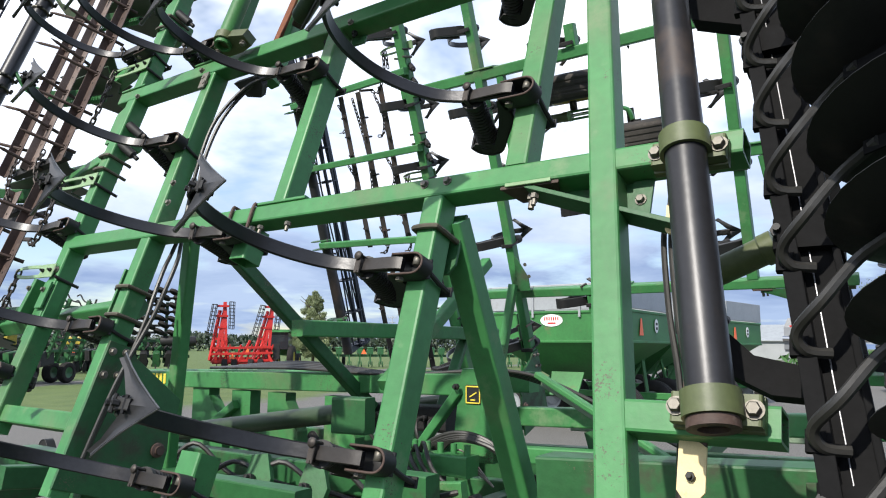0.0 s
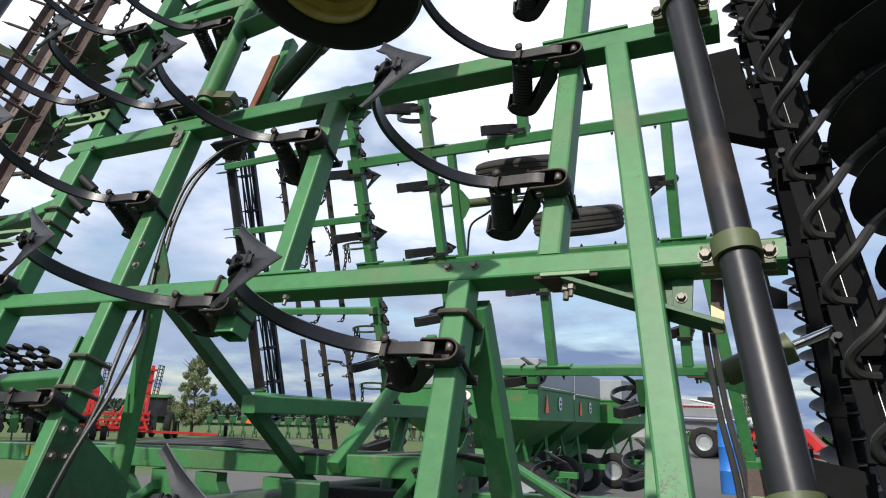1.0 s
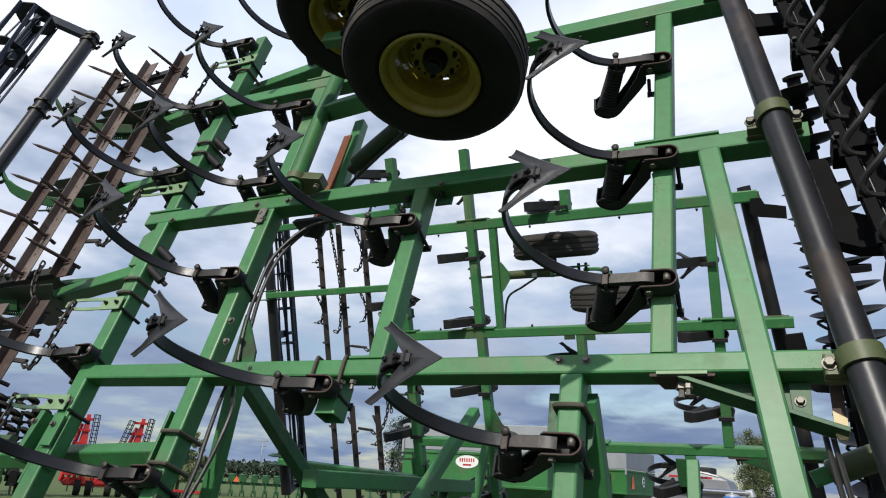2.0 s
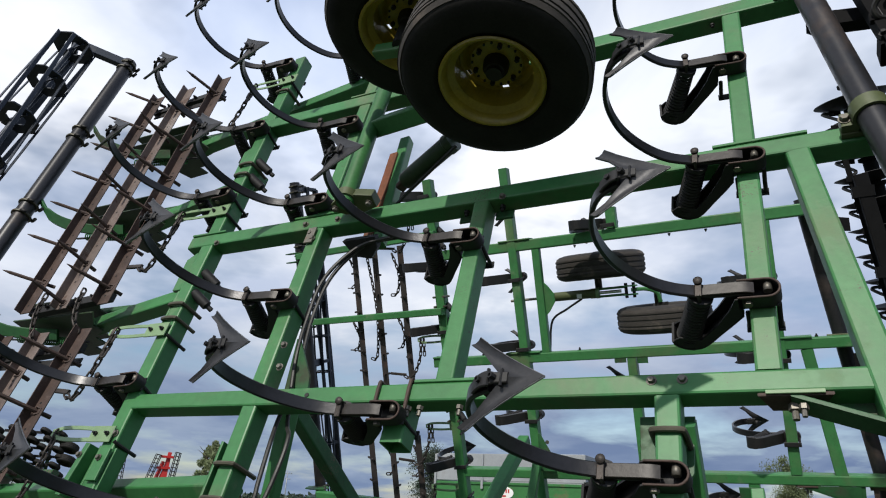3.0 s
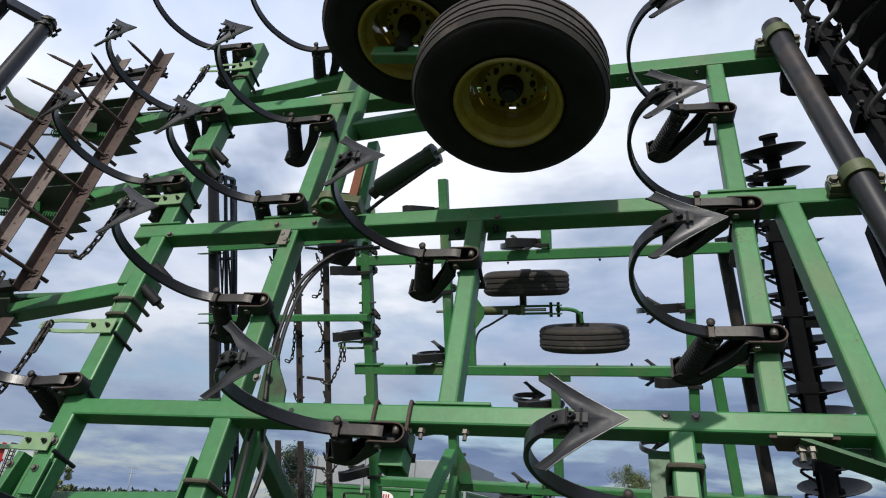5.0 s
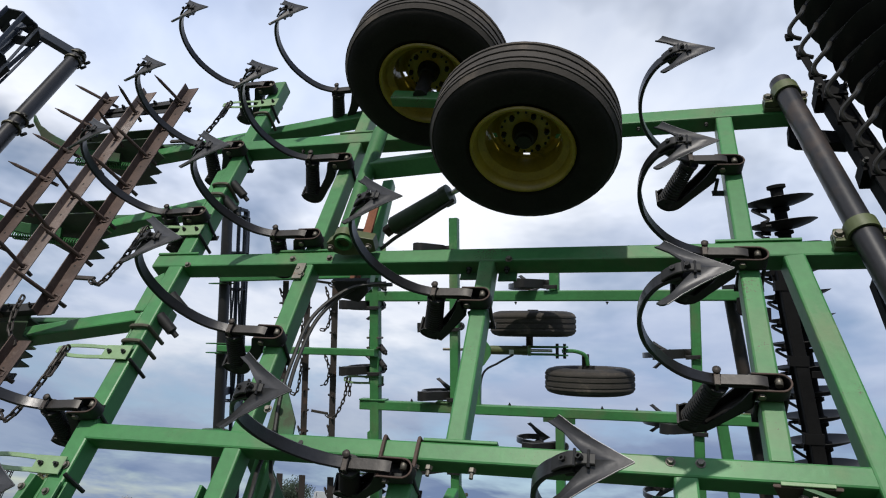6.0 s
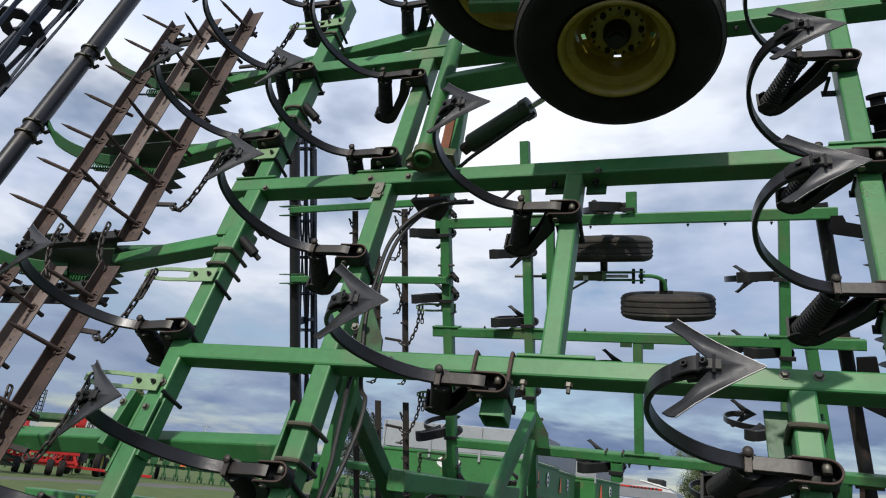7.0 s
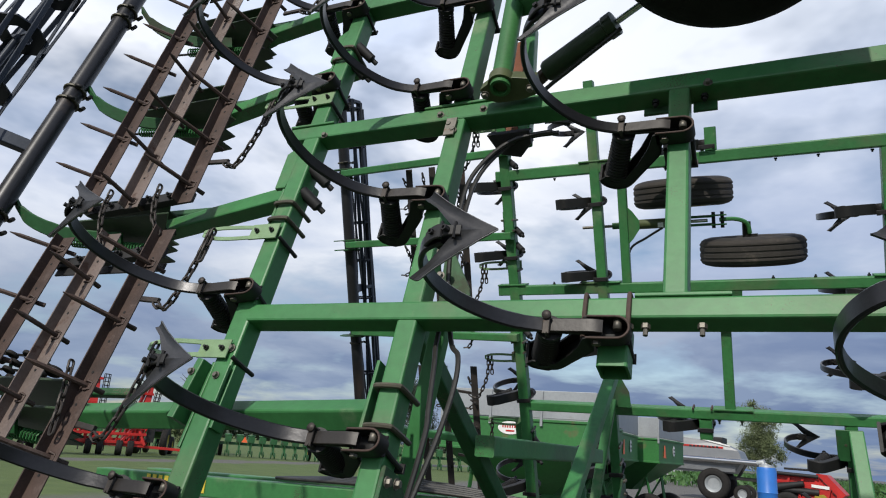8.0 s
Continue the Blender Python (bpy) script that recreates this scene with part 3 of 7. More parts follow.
    for u, v in ((-2.03, 0.0), (-1.985, 0.0), (-1.84, 0.0), (-2.12, 0.0), (-0.854, -0.02)):
        bolt(e, (u, v, -0.02), (0, -1, 0), NUT, 1.0)
    for u in (-3.1, -2.3, -1.6, -1.35, -1.05, -0.7):
        bolt(e, (u, 0.973, -0.03), (0, 1, 0), NUT_BLACK, 0.8)
        bolt(e, (u + 0.05, 1.775, -0.03), (0, -1, 0), NUT_BLACK, 0.8)
    part("hole", made(lathe, [(0.001, 0), (0.009, 0), (0.009, 0.003), (0.001, 0.003)], Matrix.Translation((-2.454, 0.045, 0)), 12), BLACK, e, "drilled dark hole")
    part("under_plate", made(plate, [(-0.13, 0.0), (0.05, 0.0), (0.02, -0.085), (-0.10, -0.085)], 0.01, (-0.83, 0.004, -0.004), (1, 0, 0), (0, 0, 1)), RUSTY, e, "rust-brown under-rail plate")
    part("under_bracket", made(plate, [(0, -0.082), (0.40, -0.082), (0.44, -0.06), (0.44, -0.012), (0, -0.002)], 0.012, (-0.88, 0.002, 0.0), (0.41, -0.150, 0), (0, 0.04, 1)), GRIMY_SHADE, e, "dark green sloping hinge bracket")
    part("bracket_web", made(plate, [(-0.145, 0.0), (0.16, 0.0), (0.16, -0.12), (-0.145, -0.008)], 0.008, (-0.725, 0.009, -0.079), (1, 0, 0), (0, 1, 0)), GRIMY_SHADE, e)
    part("bracket_ear", made(plate, [(-0.02, 0.0), (0.035, 0.0), (0.030, -0.115), (-0.015, -0.105)], 0.010, (-0.575, 0.009, -0.070), (1, 0, 0), (0, 1, 0)), GRIMY_SHADE, e)
    bolt(e, (-0.570, -0.050, -0.064), (0, 0, 1), size=0.9)
    bolt(e, (-0.875, -0.006, -0.045), (0, -1, 0), NUT, 1.3)
    part("weld_strip", made(beam, (-0.94, 0.007, 0.003), (-0.80, 0.007, 0.003), 0.012, 0.006, UPW, 0.002), PALE, e)
    for u, v, k in ((-0.482, -0.125, 0.62), (-0.408, -0.70, 1.1)):
        part("strap_end", made(beam, (u, v + 0.19 * k, -0.053), (u, v + 0.03 * k, -0.053), 0.050 * k, 0.006, UPW, 0.002), RUSTY, e, "bare brown strap")
        part("tag_plate", made(plate, [(-0.026 * k, 0.07 * k), (0.026 * k, 0.035 * k), (0.026 * k, -0.045 * k), (0.012 * k, -0.062 * k), (-0.012 * k, -0.062 * k), (-0.026 * k, -0.045 * k)], 0.007, (u, v, -0.05), (1, 0, 0), (0, 1, 0)), CREAM, e, "cream painted strap end")
        bolt(e, (u, v - 0.02 * k, -0.046), (0, 0, 1), NUT_BLACK, 0.7 * k)
    # the two straps that hold the stub below the long rail
    for u in (-2.149, -2.028):
        part("u_bolt", made(rod, smooth_line([(u, -0.06, 0.002), (u, 0.0, 0.007), (u, 0.075, 0.007), (u, 0.086, -0.01), (u, 0.086, -0.1)], 4), 0.0068, 8), RUSTY, e)
    for u, v, l in ((-2.775, -0.28, 0.30), (left_tube(-0.3) - 0.048, -0.30, 0.30), (left_tube(-0.3) + 0.048, -0.27, 0.22), (left_tube(0.5) - 0.048, 0.52, 0.22), (left_tube(1.4) - 0.048, 1.44, 0.22)):
        part("clamp_plate", made(beam, (u, v - l / 2, -0.035), (u, v + l / 2, -0.035), 0.012, 0.055, UPW, 0.003), GREEN, e)
    # U-bolt straps on the shank tubes
    for u, v in ((-1.191, -0.10), (second_tube(-0.22), -0.22), (second_tube(-0.344), -0.344)) + tuple((left_tube(v), v) for v in (0.462, 0.541, 1.40, 1.48, 2.12)):
        r = T / 2 + 0.008
        part("u_bolt", made(rod, smooth_line([(u - r, v, -0.12), (u - r, v, -0.01), (u - r + 0.012, v, 0.009), (u + r - 0.012, v, 0.009), (u + r, v, -0.01), (u + r, v, -0.12)], 4), 0.009, 8), STRAP, e)
    return e


wing_frame()


# ---- cultivator shank with its spring holder and sweep ----
def shank_meshes():
    d = {}
    path = [(-0.02, 0, 0.048), (-0.08, 0, 0.052), (-0.15, 0, 0.058), (-0.245, 0, 0.092), (-0.316, 0, 0.155), (-0.373, 0, 0.250), (-0.395, 0, 0.358), (-0.383, 0, 0.455), (-0.344, 0, 0.530), (-0.285, 0, 0.568)]
    d["shank"] = mesh_of("shank", made(strip, smooth_line(path, 6), (0, 1, 0), [0.039] * 12 + [0.042] * 6 + [0.044] * (len(smooth_line(path, 6)) - 18), 0.013), SHANK)
    # holder: a strap over the shank that loops round the pivot
    d["holder"] = mesh_of("holder", made(strip, smooth_line([(-0.178, 0, 0.066), (-0.10, 0, 0.067), (-0.045, 0, 0.067), (-0.018, 0, 0.060)], 4), (0, 1, 0), 0.038, 0.006), HOLDER)
    # a cupped trough of bent plate takes the shank's end
    cup = [(-0.062, -0.031), (-0.03, -0.031), (0.012, -0.031)] + [(0.016 + 0.034 * math.sin(radians(a)), -0.031 * math.cos(radians(a))) for a in range(15, 170, 15)] + [(0.012, 0.031), (-0.03, 0.031), (-0.062, 0.031)]
    d["eye"] = mesh_of("eye", made(strip, [(u, v, 0.031) for u, v in cup], (0, 0, 1), 0.054, 0.006), BLACK)
    d["eye_rim"] = mesh_of("eye_rim", made(strip, [(u, v, 0.0595) for u, v in cup], (0, 0, 1), 0.004, 0.0064), RUSTY)
    d["pivot"] = mesh_of("pivot", made(strip, [(-0.06, 0, 0.006), (0.046, 0, 0.006)], (0, 1, 0), 0.060, 0.007), BLACK)
    bm = made(rod, [(0.018, 0.000, 0.038), (0.018, 0.029, 0.038)], 0.0125, 8)
    d["side_nut"] = mesh_of("side_nut", made(lathe, [(0.001, 0), (0.0125, 0), (0.0125, 0.010), (0.001, 0.010)], axis_at((-0.036, -0.033, 0.034), (0, -1, 0)), 6), ZINC)
    d["pivot_pin"] = mesh_of("pivot_pin", bm, ZINC)
    # the tall bolt and strap at the spring's end
    bm = bmesh.new()
    strip(bm, [(-0.165, -0.030, 0.080), (-0.165, 0.030, 0.080)], (1, 0, 0), 0.020, 0.007)
    for s in (-1, 1):
        rod(bm, [(-0.165, s * 0.026, 0.086), (-0.165, s * 0.026, 0.02)], 0.0055, 8)
    lathe(bm, [(0.001, 0.083), (0.013, 0.083), (0.0135, 0.089), (0.009, 0.093), (0.001, 0.094)], Matrix.Translation((-0.165, 0.022, 0)), 12)
    d["spring_bolt"] = mesh_of("spring_bolt", bm, CHAIN)
    # the coil spring in its black boot, and the arm back to the pivot
    a, b = Vector((-0.165, 0, 0.035)), Vector((-0.226, 0, -0.166))
    bm = bmesh.new()
    ax = b - a
    sd, tp = frame_of(ax)
    turns, pts = 14, []
    for i in range(turns * 12 + 1):
        k, g = i / (turns * 12), 2 * math.pi * i / 12
        pts.append(a + ax * k + (sd * math.cos(g) + tp * math.sin(g)) * (0.029 + 0.005 * k))
    rod(bm, pts, 0.0056, 6)
    rod(bm, [a, b], 0.011, 10)
    lathe(bm, [(0.001, -0.012), (0.037, -0.012), (0.037, 0.006), (0.001, 0.006)], axis_at(a, ax), 16)
    d["spring"] = mesh_of("spring", bm, BLACK)
    bm = bmesh.new()
    q = Vector((0, 0, 1))
    pts = smooth_line([(-0.274, 0, -0.148), (-0.264, 0, -0.180), (-0.226, 0, -0.204), (-0.184, 0, -0.197), (-0.127, 0, -0.127), (-0.062, 0, -0.041), (-0.056, 0, 0.0)], 5)
    strip(bm, pts, (0, 1, 0), [0.074] * 12 + [0.068] * (len(pts) - 12), 0.008)
    side = [(-0.070, 0.052), (-0.05, 0.056), (-0.053, -0.036), (-0.124, -0.127), (-0.182, -0.195), (-0.226, -0.202), (-0.261, -0.179), (-0.271, -0.149), (-0.252, -0.134), (-0.189, -0.155), (-0.132, -0.077), (-0.092, -0.005)]
    for v in (-0.031, 0.031):
        plate(bm, side, 0.006, (0, v, 0), (1, 0, 0), (0, 0, 1))
    lathe(bm, [(0.039, -0.006), (0.039, 0.020), (0.02, 0.03)], axis_at((-0.228, 0, -0.169), (-0.3, 0, -1)), 16)
    d["spring_arm"] = mesh_of("spring_arm", bm, BLACK)
    # clamp round the tube
    bm = bmesh.new()
    r = T / 2 + 0.007
    rod(bm, smooth_line([(0.03, -0.004, 0.010), (r, -0.010, 0.002), (r, -0.022, -0.05), (r, -0.030, -0.112)], 3), 0.0075, 8)
    rod(bm, smooth_line([(-r, -0.022, -0.03), (-r, -0.030, -0.112)], 2), 0.0075, 8)
    strip(bm, [(-0.052, -0.028, -0.106), (0.052, -0.028, -0.106)], (0, 1, 0), 0.030, 0.008)
    d["clamp"] = mesh_of("clamp", bm, BLACK)
    # goosefoot sweep: two blades that meet in a ridge, blunt at the wing ends, notched behind
    bm = bmesh.new()
    outer = [(-0.1564, 0.0, 0.5843), (-0.1960, 0.0225, 0.5830), (-0.2430, 0.0510, 0.5805), (-0.2890, 0.0825, 0.5785), (-0.3255, 0.1120, 0.5765)]
    inner = [(-0.2480, 0.0, 0.5880), (-0.2640, 0.0160, 0.5830), (-0.2860, 0.0400, 0.5770), (-0.3140, 0.0730, 0.5710), (-0.3520, 0.1010, 0.5655)]
    lines = [[tuple(a + (b - a) * f for a, b in zip(p, q)) for p, q in zip(outer, inner)] for f in (0, 0.3, 0.65, 1)]
    lines = [[(u, v, w - sag * (1 if v else 0)) for u, v, w in line] for line, sag in zip(lines, (0, 0.0055, 0.0065, 0))]
    for sg in (-1, 1):
        top = [[bm.verts.new((u, sg * v, w)) for u, v, w in line] for line in lines]
        low = [[bm.verts.new((u, sg * v, w - 0.0065)) for u, v, w in line] for line in lines]
        for k in range(4):
            for r in range(3):
                for g in (top, low):
                    bm.faces.new((g[r][k], g[r][k + 1], g[r + 1][k + 1], g[r + 1][k])).smooth = True
            for r in (0, 3):
                bm.faces.new((top[r][k], top[r][k + 1], low[r][k + 1], low[r][k]))
        for r in range(3):
            bm.faces.new((top[r][4], top[r + 1][4], low[r + 1][4], low[r][4]))
    d["sweep"] = mesh_of("sweep", bm, SWEEP)
    bm = bmesh.new()
    for sg in (-1, 1):
        strip(bm, [(u + 0.001, sg * (v + 0.0008), w - 0.003) for u, v, w in outer], (0, 0, 1), 0.0045, 0.0016)
    d["cutting_edge"] = mesh_of("cutting_edge", bm, EDGE)
    bm = bmesh.new()
    for u, w in ((-0.268, 0.592), (-0.306, 0.578)):
        nutbolt(bm, (u, 0, w), (-0.35, 0, 1), 0.0075, 0.010)
        nutbolt(bm, (u - 0.004, 0, w - 0.03), (0.35, 0, -1), 0.011, 0.024)
    strip(bm, [(-0.250, 0, 0.562), (-0.305, 0, 0.547)], (0, 1, 0), 0.044, 0.020)
    strip(bm, smooth_line([(-0.238, 0, 0.586), (-0.285, 0, 0.588), (-0.312, 0, 0.575), (-0.335, 0, 0.552)], 3), (0, 1, 0), [0.026] * 3 + [0.036] * 7, 0.008)
    for u, w in ((-0.252, 0.588), (-0.282, 0.592)):
        strip(bm, [(u, -0.020, w), (u, 0.020, w)], (1, 0, -0.15), 0.007, 0.012)
    d["sweep_bolt"] = mesh_of("sweep_bolt", bm, BLACK)
    return d


SHANK_MESHES = shank_meshes()
SHANK_PARTS = (("shank", ""), ("holder", "worn bare steel strap"), ("eye", "black cupped plate"), ("eye_rim", "rust-brown worn rim"), ("pivot", ""), ("pivot_pin", ""), ("side_nut", ""), ("spring_bolt", "rusty strap bolt"), ("spring", "black coil spring on its rod"), ("spring_arm", ""),
               ("clamp", ""), ("sweep", "grey goosefoot sweep"), ("cutting_edge", "bright ground edge"), ("sweep_bolt", ""))


def shank_thing(u, v, pitch, roll, yaw, nose):
    """nose: how far the sweep is tipped on its bolts."""
    e = thing("cultivator_shank", WING @ Matrix.Translation((u, v, 0)) @ pose(0, 0, 0, roll, pitch, yaw),
              "curved dark steel cultivator shank with a grey goosefoot sweep", "cultivator shank", "shanks on the folded wings")
    tip = Matrix.Translation((-0.29, 0, 0.568)) @ pose(0, 0, 0, 0, nose, 0) @ Matrix.Translation((0.29, 0, -0.568))
    for k, lab in SHANK_PARTS:
        ob = part(k, SHANK_MESHES[k], None, e, lab)
        if k in ("sweep", "cutting_edge", "sweep_bolt"):
            ob.matrix_basis = tip
    wing_things.append(e)
    return e


# u, v, and the small angles by which each one and its sweep are bent out of true
SHANKS = [(-1.97, 1.915, -0.8, -0.5, 0.5, 0.0), (-0.942, 1.397, 6.2, 2.3, 3.5, -1.6), (-0.917, 0.858, 1.0, 1.8, -1.8, -0.4), (-0.923, 0.308, 0.4, 0.8, -0.4, -1.6),
          (-1.910, 0.673, 0.0, 2.5, -1.7, 0.2), (-2.785, 2.204, 1.2, 2.5, 1.4, 1.6), (-2.739, 1.579, 2.4, 0.2, 2.9, 0.3), (-2.732, 1.031, 1.0, 1.7, 0.6, 1.7),
          (-2.719, 0.479, 4.6, 0.3, 0.9, 1.2), (-2.709, -0.402, -2.5, 1.8, 1.6, -2.1), (-3.465, 2.355, 2.5, 1.5, 1.0, 1.2), (-3.4205, 1.750, 1.2, 0.5, 0.9, 2.6),
          (-3.408, 1.216, -0.5, 0.0, 1.6, 0.0), (-3.377, 0.118, 0.5, 0.4, 4.1, 0.0), (-3.3775, -0.605, -1.8, 0.0, 0.0, 0.0), (-2.068, -0.044, 2.6, 6.8, 0.4, -1.5),
          (-1.1816, -0.240, 0.7, 2.3, -0.3, -3.5), (-1.165, -0.780, 3.8, 2.2, 0.5, 2.2), (-1.9, -0.925, -1.2, 0.8, 0.0, 0.0)]
for row in SHANKS:
    shank_thing(*row)


# ---- rockshaft along the front of the wing ----
def rockshaft():
    e = thing("rockshaft", WING, "dark grey steel rockshaft pipe held in olive green clamps", "shaft")
    u0, w = -0.425, 0.075
    part("shaft", made(rod, [(slanted(u0, v), v, w) for v in (-0.640, -0.2, 0.4, 1.0, 1.6, 1.90)], 0.046, 28), GUNMETAL, e)
    part("bush", made(lathe, [(0.046, 0), (0.05, 0), (0.05, 0.02), (0.03, 0.02), (0.03, 0.0)], axis_at((slanted(u0, -0.632), -0.632, w), (-FRONT, -1, 0)), 24), RUSTY, e)
    for v in (-0.605, 0.0, 0.945, 1.82):
        u = slanted(u0, v)
        bm = bmesh.new()
        m = axis_at((u, v, w), (FRONT, 1, 0))
        lathe(bm, [(0.0475, -0.026), (0.057, -0.026), (0.057, 0.026), (0.0475, 0.026)], m, 28, closed=True)
        for s in (-1, 1):
            beam(bm, (u + s * 0.06, v - 0.03, w - 0.035), (u + s * 0.06, v + 0.03, w - 0.035), 0.05, 0.03, UPW, 0.006)
        beam(bm, (u - 0.085, v, 0.012), (u + 0.085, v, 0.012), 0.07, 0.022, UPW, 0.004)
        c = part("clamp", bm, OLIVE, e, "olive green clamp block")
        for sg in (-1, 1):
            bolt(c, (u + sg * 0.072, v, w - 0.02), (0, 0, 1), size=1.15)
    wing_things.append(e)


rockshaft()


# ---- disc gang in front of the wing ----
DISCSTEEL = material("dark disc steel", (0.012, 0.012, 0.0125), 0.58, metal=0.2, vary=0.4, scale=6, dirt=(0.040, 0.034, 0.030), dirt_amount=0.35, dirt_scale=8, bump=0.1, spread=0.2)
DISC = mesh_of("disc_blade", made(lathe, [(0.028, 0.004), (0.12, 0.016), (0.19, 0.036), (0.24, 0.0535), (0.241, 0.0515), (0.19, 0.028), (0.12, 0.008), (0.028, -0.004)], Matrix(), 40, True), DISCSTEEL)


def disc_gang(base, beam_u, axle_u, slant, axis_w):
    """beam_u, axle_u: where beam and axle pass v = 0; slant: how far the axle leans back per metre up the wing; axis_w: how far it stands off."""
    e = thing("disc_gang", base, "black disc gang with curved scraper rods", "disc gang", "disc gangs of the wings")
    au = lambda v: axle_u + slant * v
    bu = lambda v: beam_u + FRONT * v
    d = Vector((slant, 1, 0)).normalized()
    vs = [-1.02 + 0.176 * k for k in range(21)]
    part("axle", made(rod, [(au(-1.1), -1.1, axis_w), (au(2.65), 2.65, axis_w)], 0.03, 10), DULL, e)
    for v in vs:
        ob = part("disc_blade", DISC, None, e)
        ob.matrix_basis = axis_at((au(v), v, axis_w), d) @ pose(0, 0, 0, 0, 0, (v * 977) % 36)
        part("spool", made(lathe, [(0.068, 0.01), (0.068, 0.03), (0.046, 0.04), (0.046, 0.135), (0.068, 0.145), (0.068, 0.168)], axis_at((au(v), v, axis_w), d), 12), DULL, e)
    part("gang_beam", made(beam, (bu(-1.05), -1.05, -0.03), (bu(2.0), 2.0, -0.03), 0.084, 0.07, UPW, 0.005), DULL, e)
    for o in (-0.036, 0.036):
        part("beam_lip", made(beam, (bu(-1.05) + o, -1.05, 0.012), (bu(2.0) + o, 2.0, 0.012), 0.014, 0.016, UPW, 0.003), DULL, e)
    # bright metal strip laid on as the highlight of the beam's corner
    part("edge_highlight", made(beam, (bu(-1.05) - 0.012, -1.05, 0.007), (bu(2.0) - 0.012, 2.0, 0.007), 0.0032, 0.006, UPW, 0.001), EDGE, e, "bright strip for the highlight on the beam's edge")
    part("scraper_bar", made(beam, (bu(-1.05) - 0.046, -1.05, 0.045), (bu(2.25) - 0.046, 2.25, 0.045), 0.034, 0.008, UPW, 0.002), DULL, e)
    for v in vs[:-1]:
        b = V(bu(v + 0.04) - 0.03, v + 0.04, 0.055)
        a = V(au(v + 0.15), v + 0.15, axis_w)
        part("scraper", made(rod, smooth_line([b + V(0.03, -0.035, -0.02), b + V(-0.012, -0.035, 0.0), b + V(-0.02, -0.008, 0.03), b + V(0.03, 0.03, 0.085), a + V(-0.20, 0.0, -0.03), a + V(-0.13, 0.012, 0.05)], 5), 0.0112, 8), HOSE, e)
        part("scraper_blade", made(plate, [(-0.03, -0.02), (0.06, -0.02), (0.06, 0.03), (-0.03, 0.015)], 0.005, a + V(-0.13, 0.014, 0.05), (1, 0, 0.6), (0, 1, 0)), DULL, e)
        part("scraper_foot", made(beam, b + V(-0.022, -0.045, -0.012), b + V(-0.022, -0.005, -0.012), 0.034, 0.020, UPW, 0.003), DULL, e)
    for k, v in enumerate(vs[1:-4:4]):
        pts = smooth_line([(bu(v) + 0.05, v, -0.06), (bu(v) + 0.16, v, -0.06), (au(v) + 0.16, v, 0.04), (au(v) + 0.17, v, 0.18), (au(v) + 0.02, v, axis_w + 0.02)], 5)
        part("gang_standard", made(strip, pts, (0, 1, 0), 0.05, 0.014), DULL, e)
    for v in vs[1:-4:3]:
        c = part("beam_clamp", made(beam, (bu(v + 0.09) - 0.01, v + 0.055, -0.02), (bu(v + 0.09) - 0.01, v + 0.125, -0.02), 0.125, 0.10, UPW, 0.006), DULL, e)
        for o in (-0.05, 0.05):
            bolt(c, (bu(v + 0.09) - 0.01 + o, v + 0.09, 0.03), (0, 0, 1), NUT_BLACK, 1.2)
    # black carrier arms between the rail ends and the gang
    low = [(-0.36, -0.397), (-0.30, -0.455), (-0.19, -0.48), (-0.19, -0.545), (-0.265, -0.54), (-0.345, -0.50), (-0.37, -0.45)]
    part("carrier_arm", made(plate, low, 0.05, (0, 0, -0.10), (1, 0, 0), (0, 1, 0)), DULL, e)
    high = [(-0.645, 1.80), (-0.655, 1.705), (-0.63, 1.675), (-0.43, 1.640), (-0.43, 1.725), (-0.56, 1.755), (-0.58, 1.80)]
    part("carrier_arm", made(plate, high, 0.05, (0, 0, -0.11), (1, 0, 0), (0, 1, 0)), DULL, e)
    part("carrier_arm", made(plate, [(-0.51, 0.86), (-0.50, 0.60), (-0.475, 0.535), (-0.35, 0.475), (-0.27, 0.470), (-0.265, 0.575), (-0.36, 0.62), (-0.40, 0.87)], 0.05, (0, 0, -0.11), (1, 0, 0), (0, 1, 0)), DULL, e)


disc_gang(WING, -0.205, 0.065, -0.1445, 0.165)
disc_gang(MIRROR @ WING, -0.058, 0.025, -0.120, 0.26)


# ---- gauge wheels with tandem arm, lift pipe and cylinder ----
def tyre_profile(r, w):
    h = w / 2
    return [(r * 0.52, -h * 0.72), (r * 0.60, -h * 0.96), (r * 0.80, -h * 1.0), (r * 0.91, -h * 0.90), (r * 0.965, -h * 0.76), (r * 0.985, -h * 0.60),
            (r * 0.99, -h * 0.44), (r * 0.972, -h * 0.42), (r * 0.972, -h * 0.36), (r, -h * 0.34), (r, -h * 0.08), (r * 0.982, -h * 0.06), (r * 0.982, h * 0.06), (r, h * 0.08),
            (r, h * 0.34), (r * 0.972, h * 0.36), (r * 0.972, h * 0.42), (r * 0.99, h * 0.44), (r * 0.985, h * 0.60), (r * 0.965, h * 0.76), (r * 0.91, h * 0.90), (r * 0.80, h * 1.0), (r * 0.60, h * 0.96), (r * 0.52, h * 0.72)]


TYRE = mesh_of("tyre", made(lathe, tyre_profile(0.360, 0.212), Matrix(), 56, True), RUBBER)


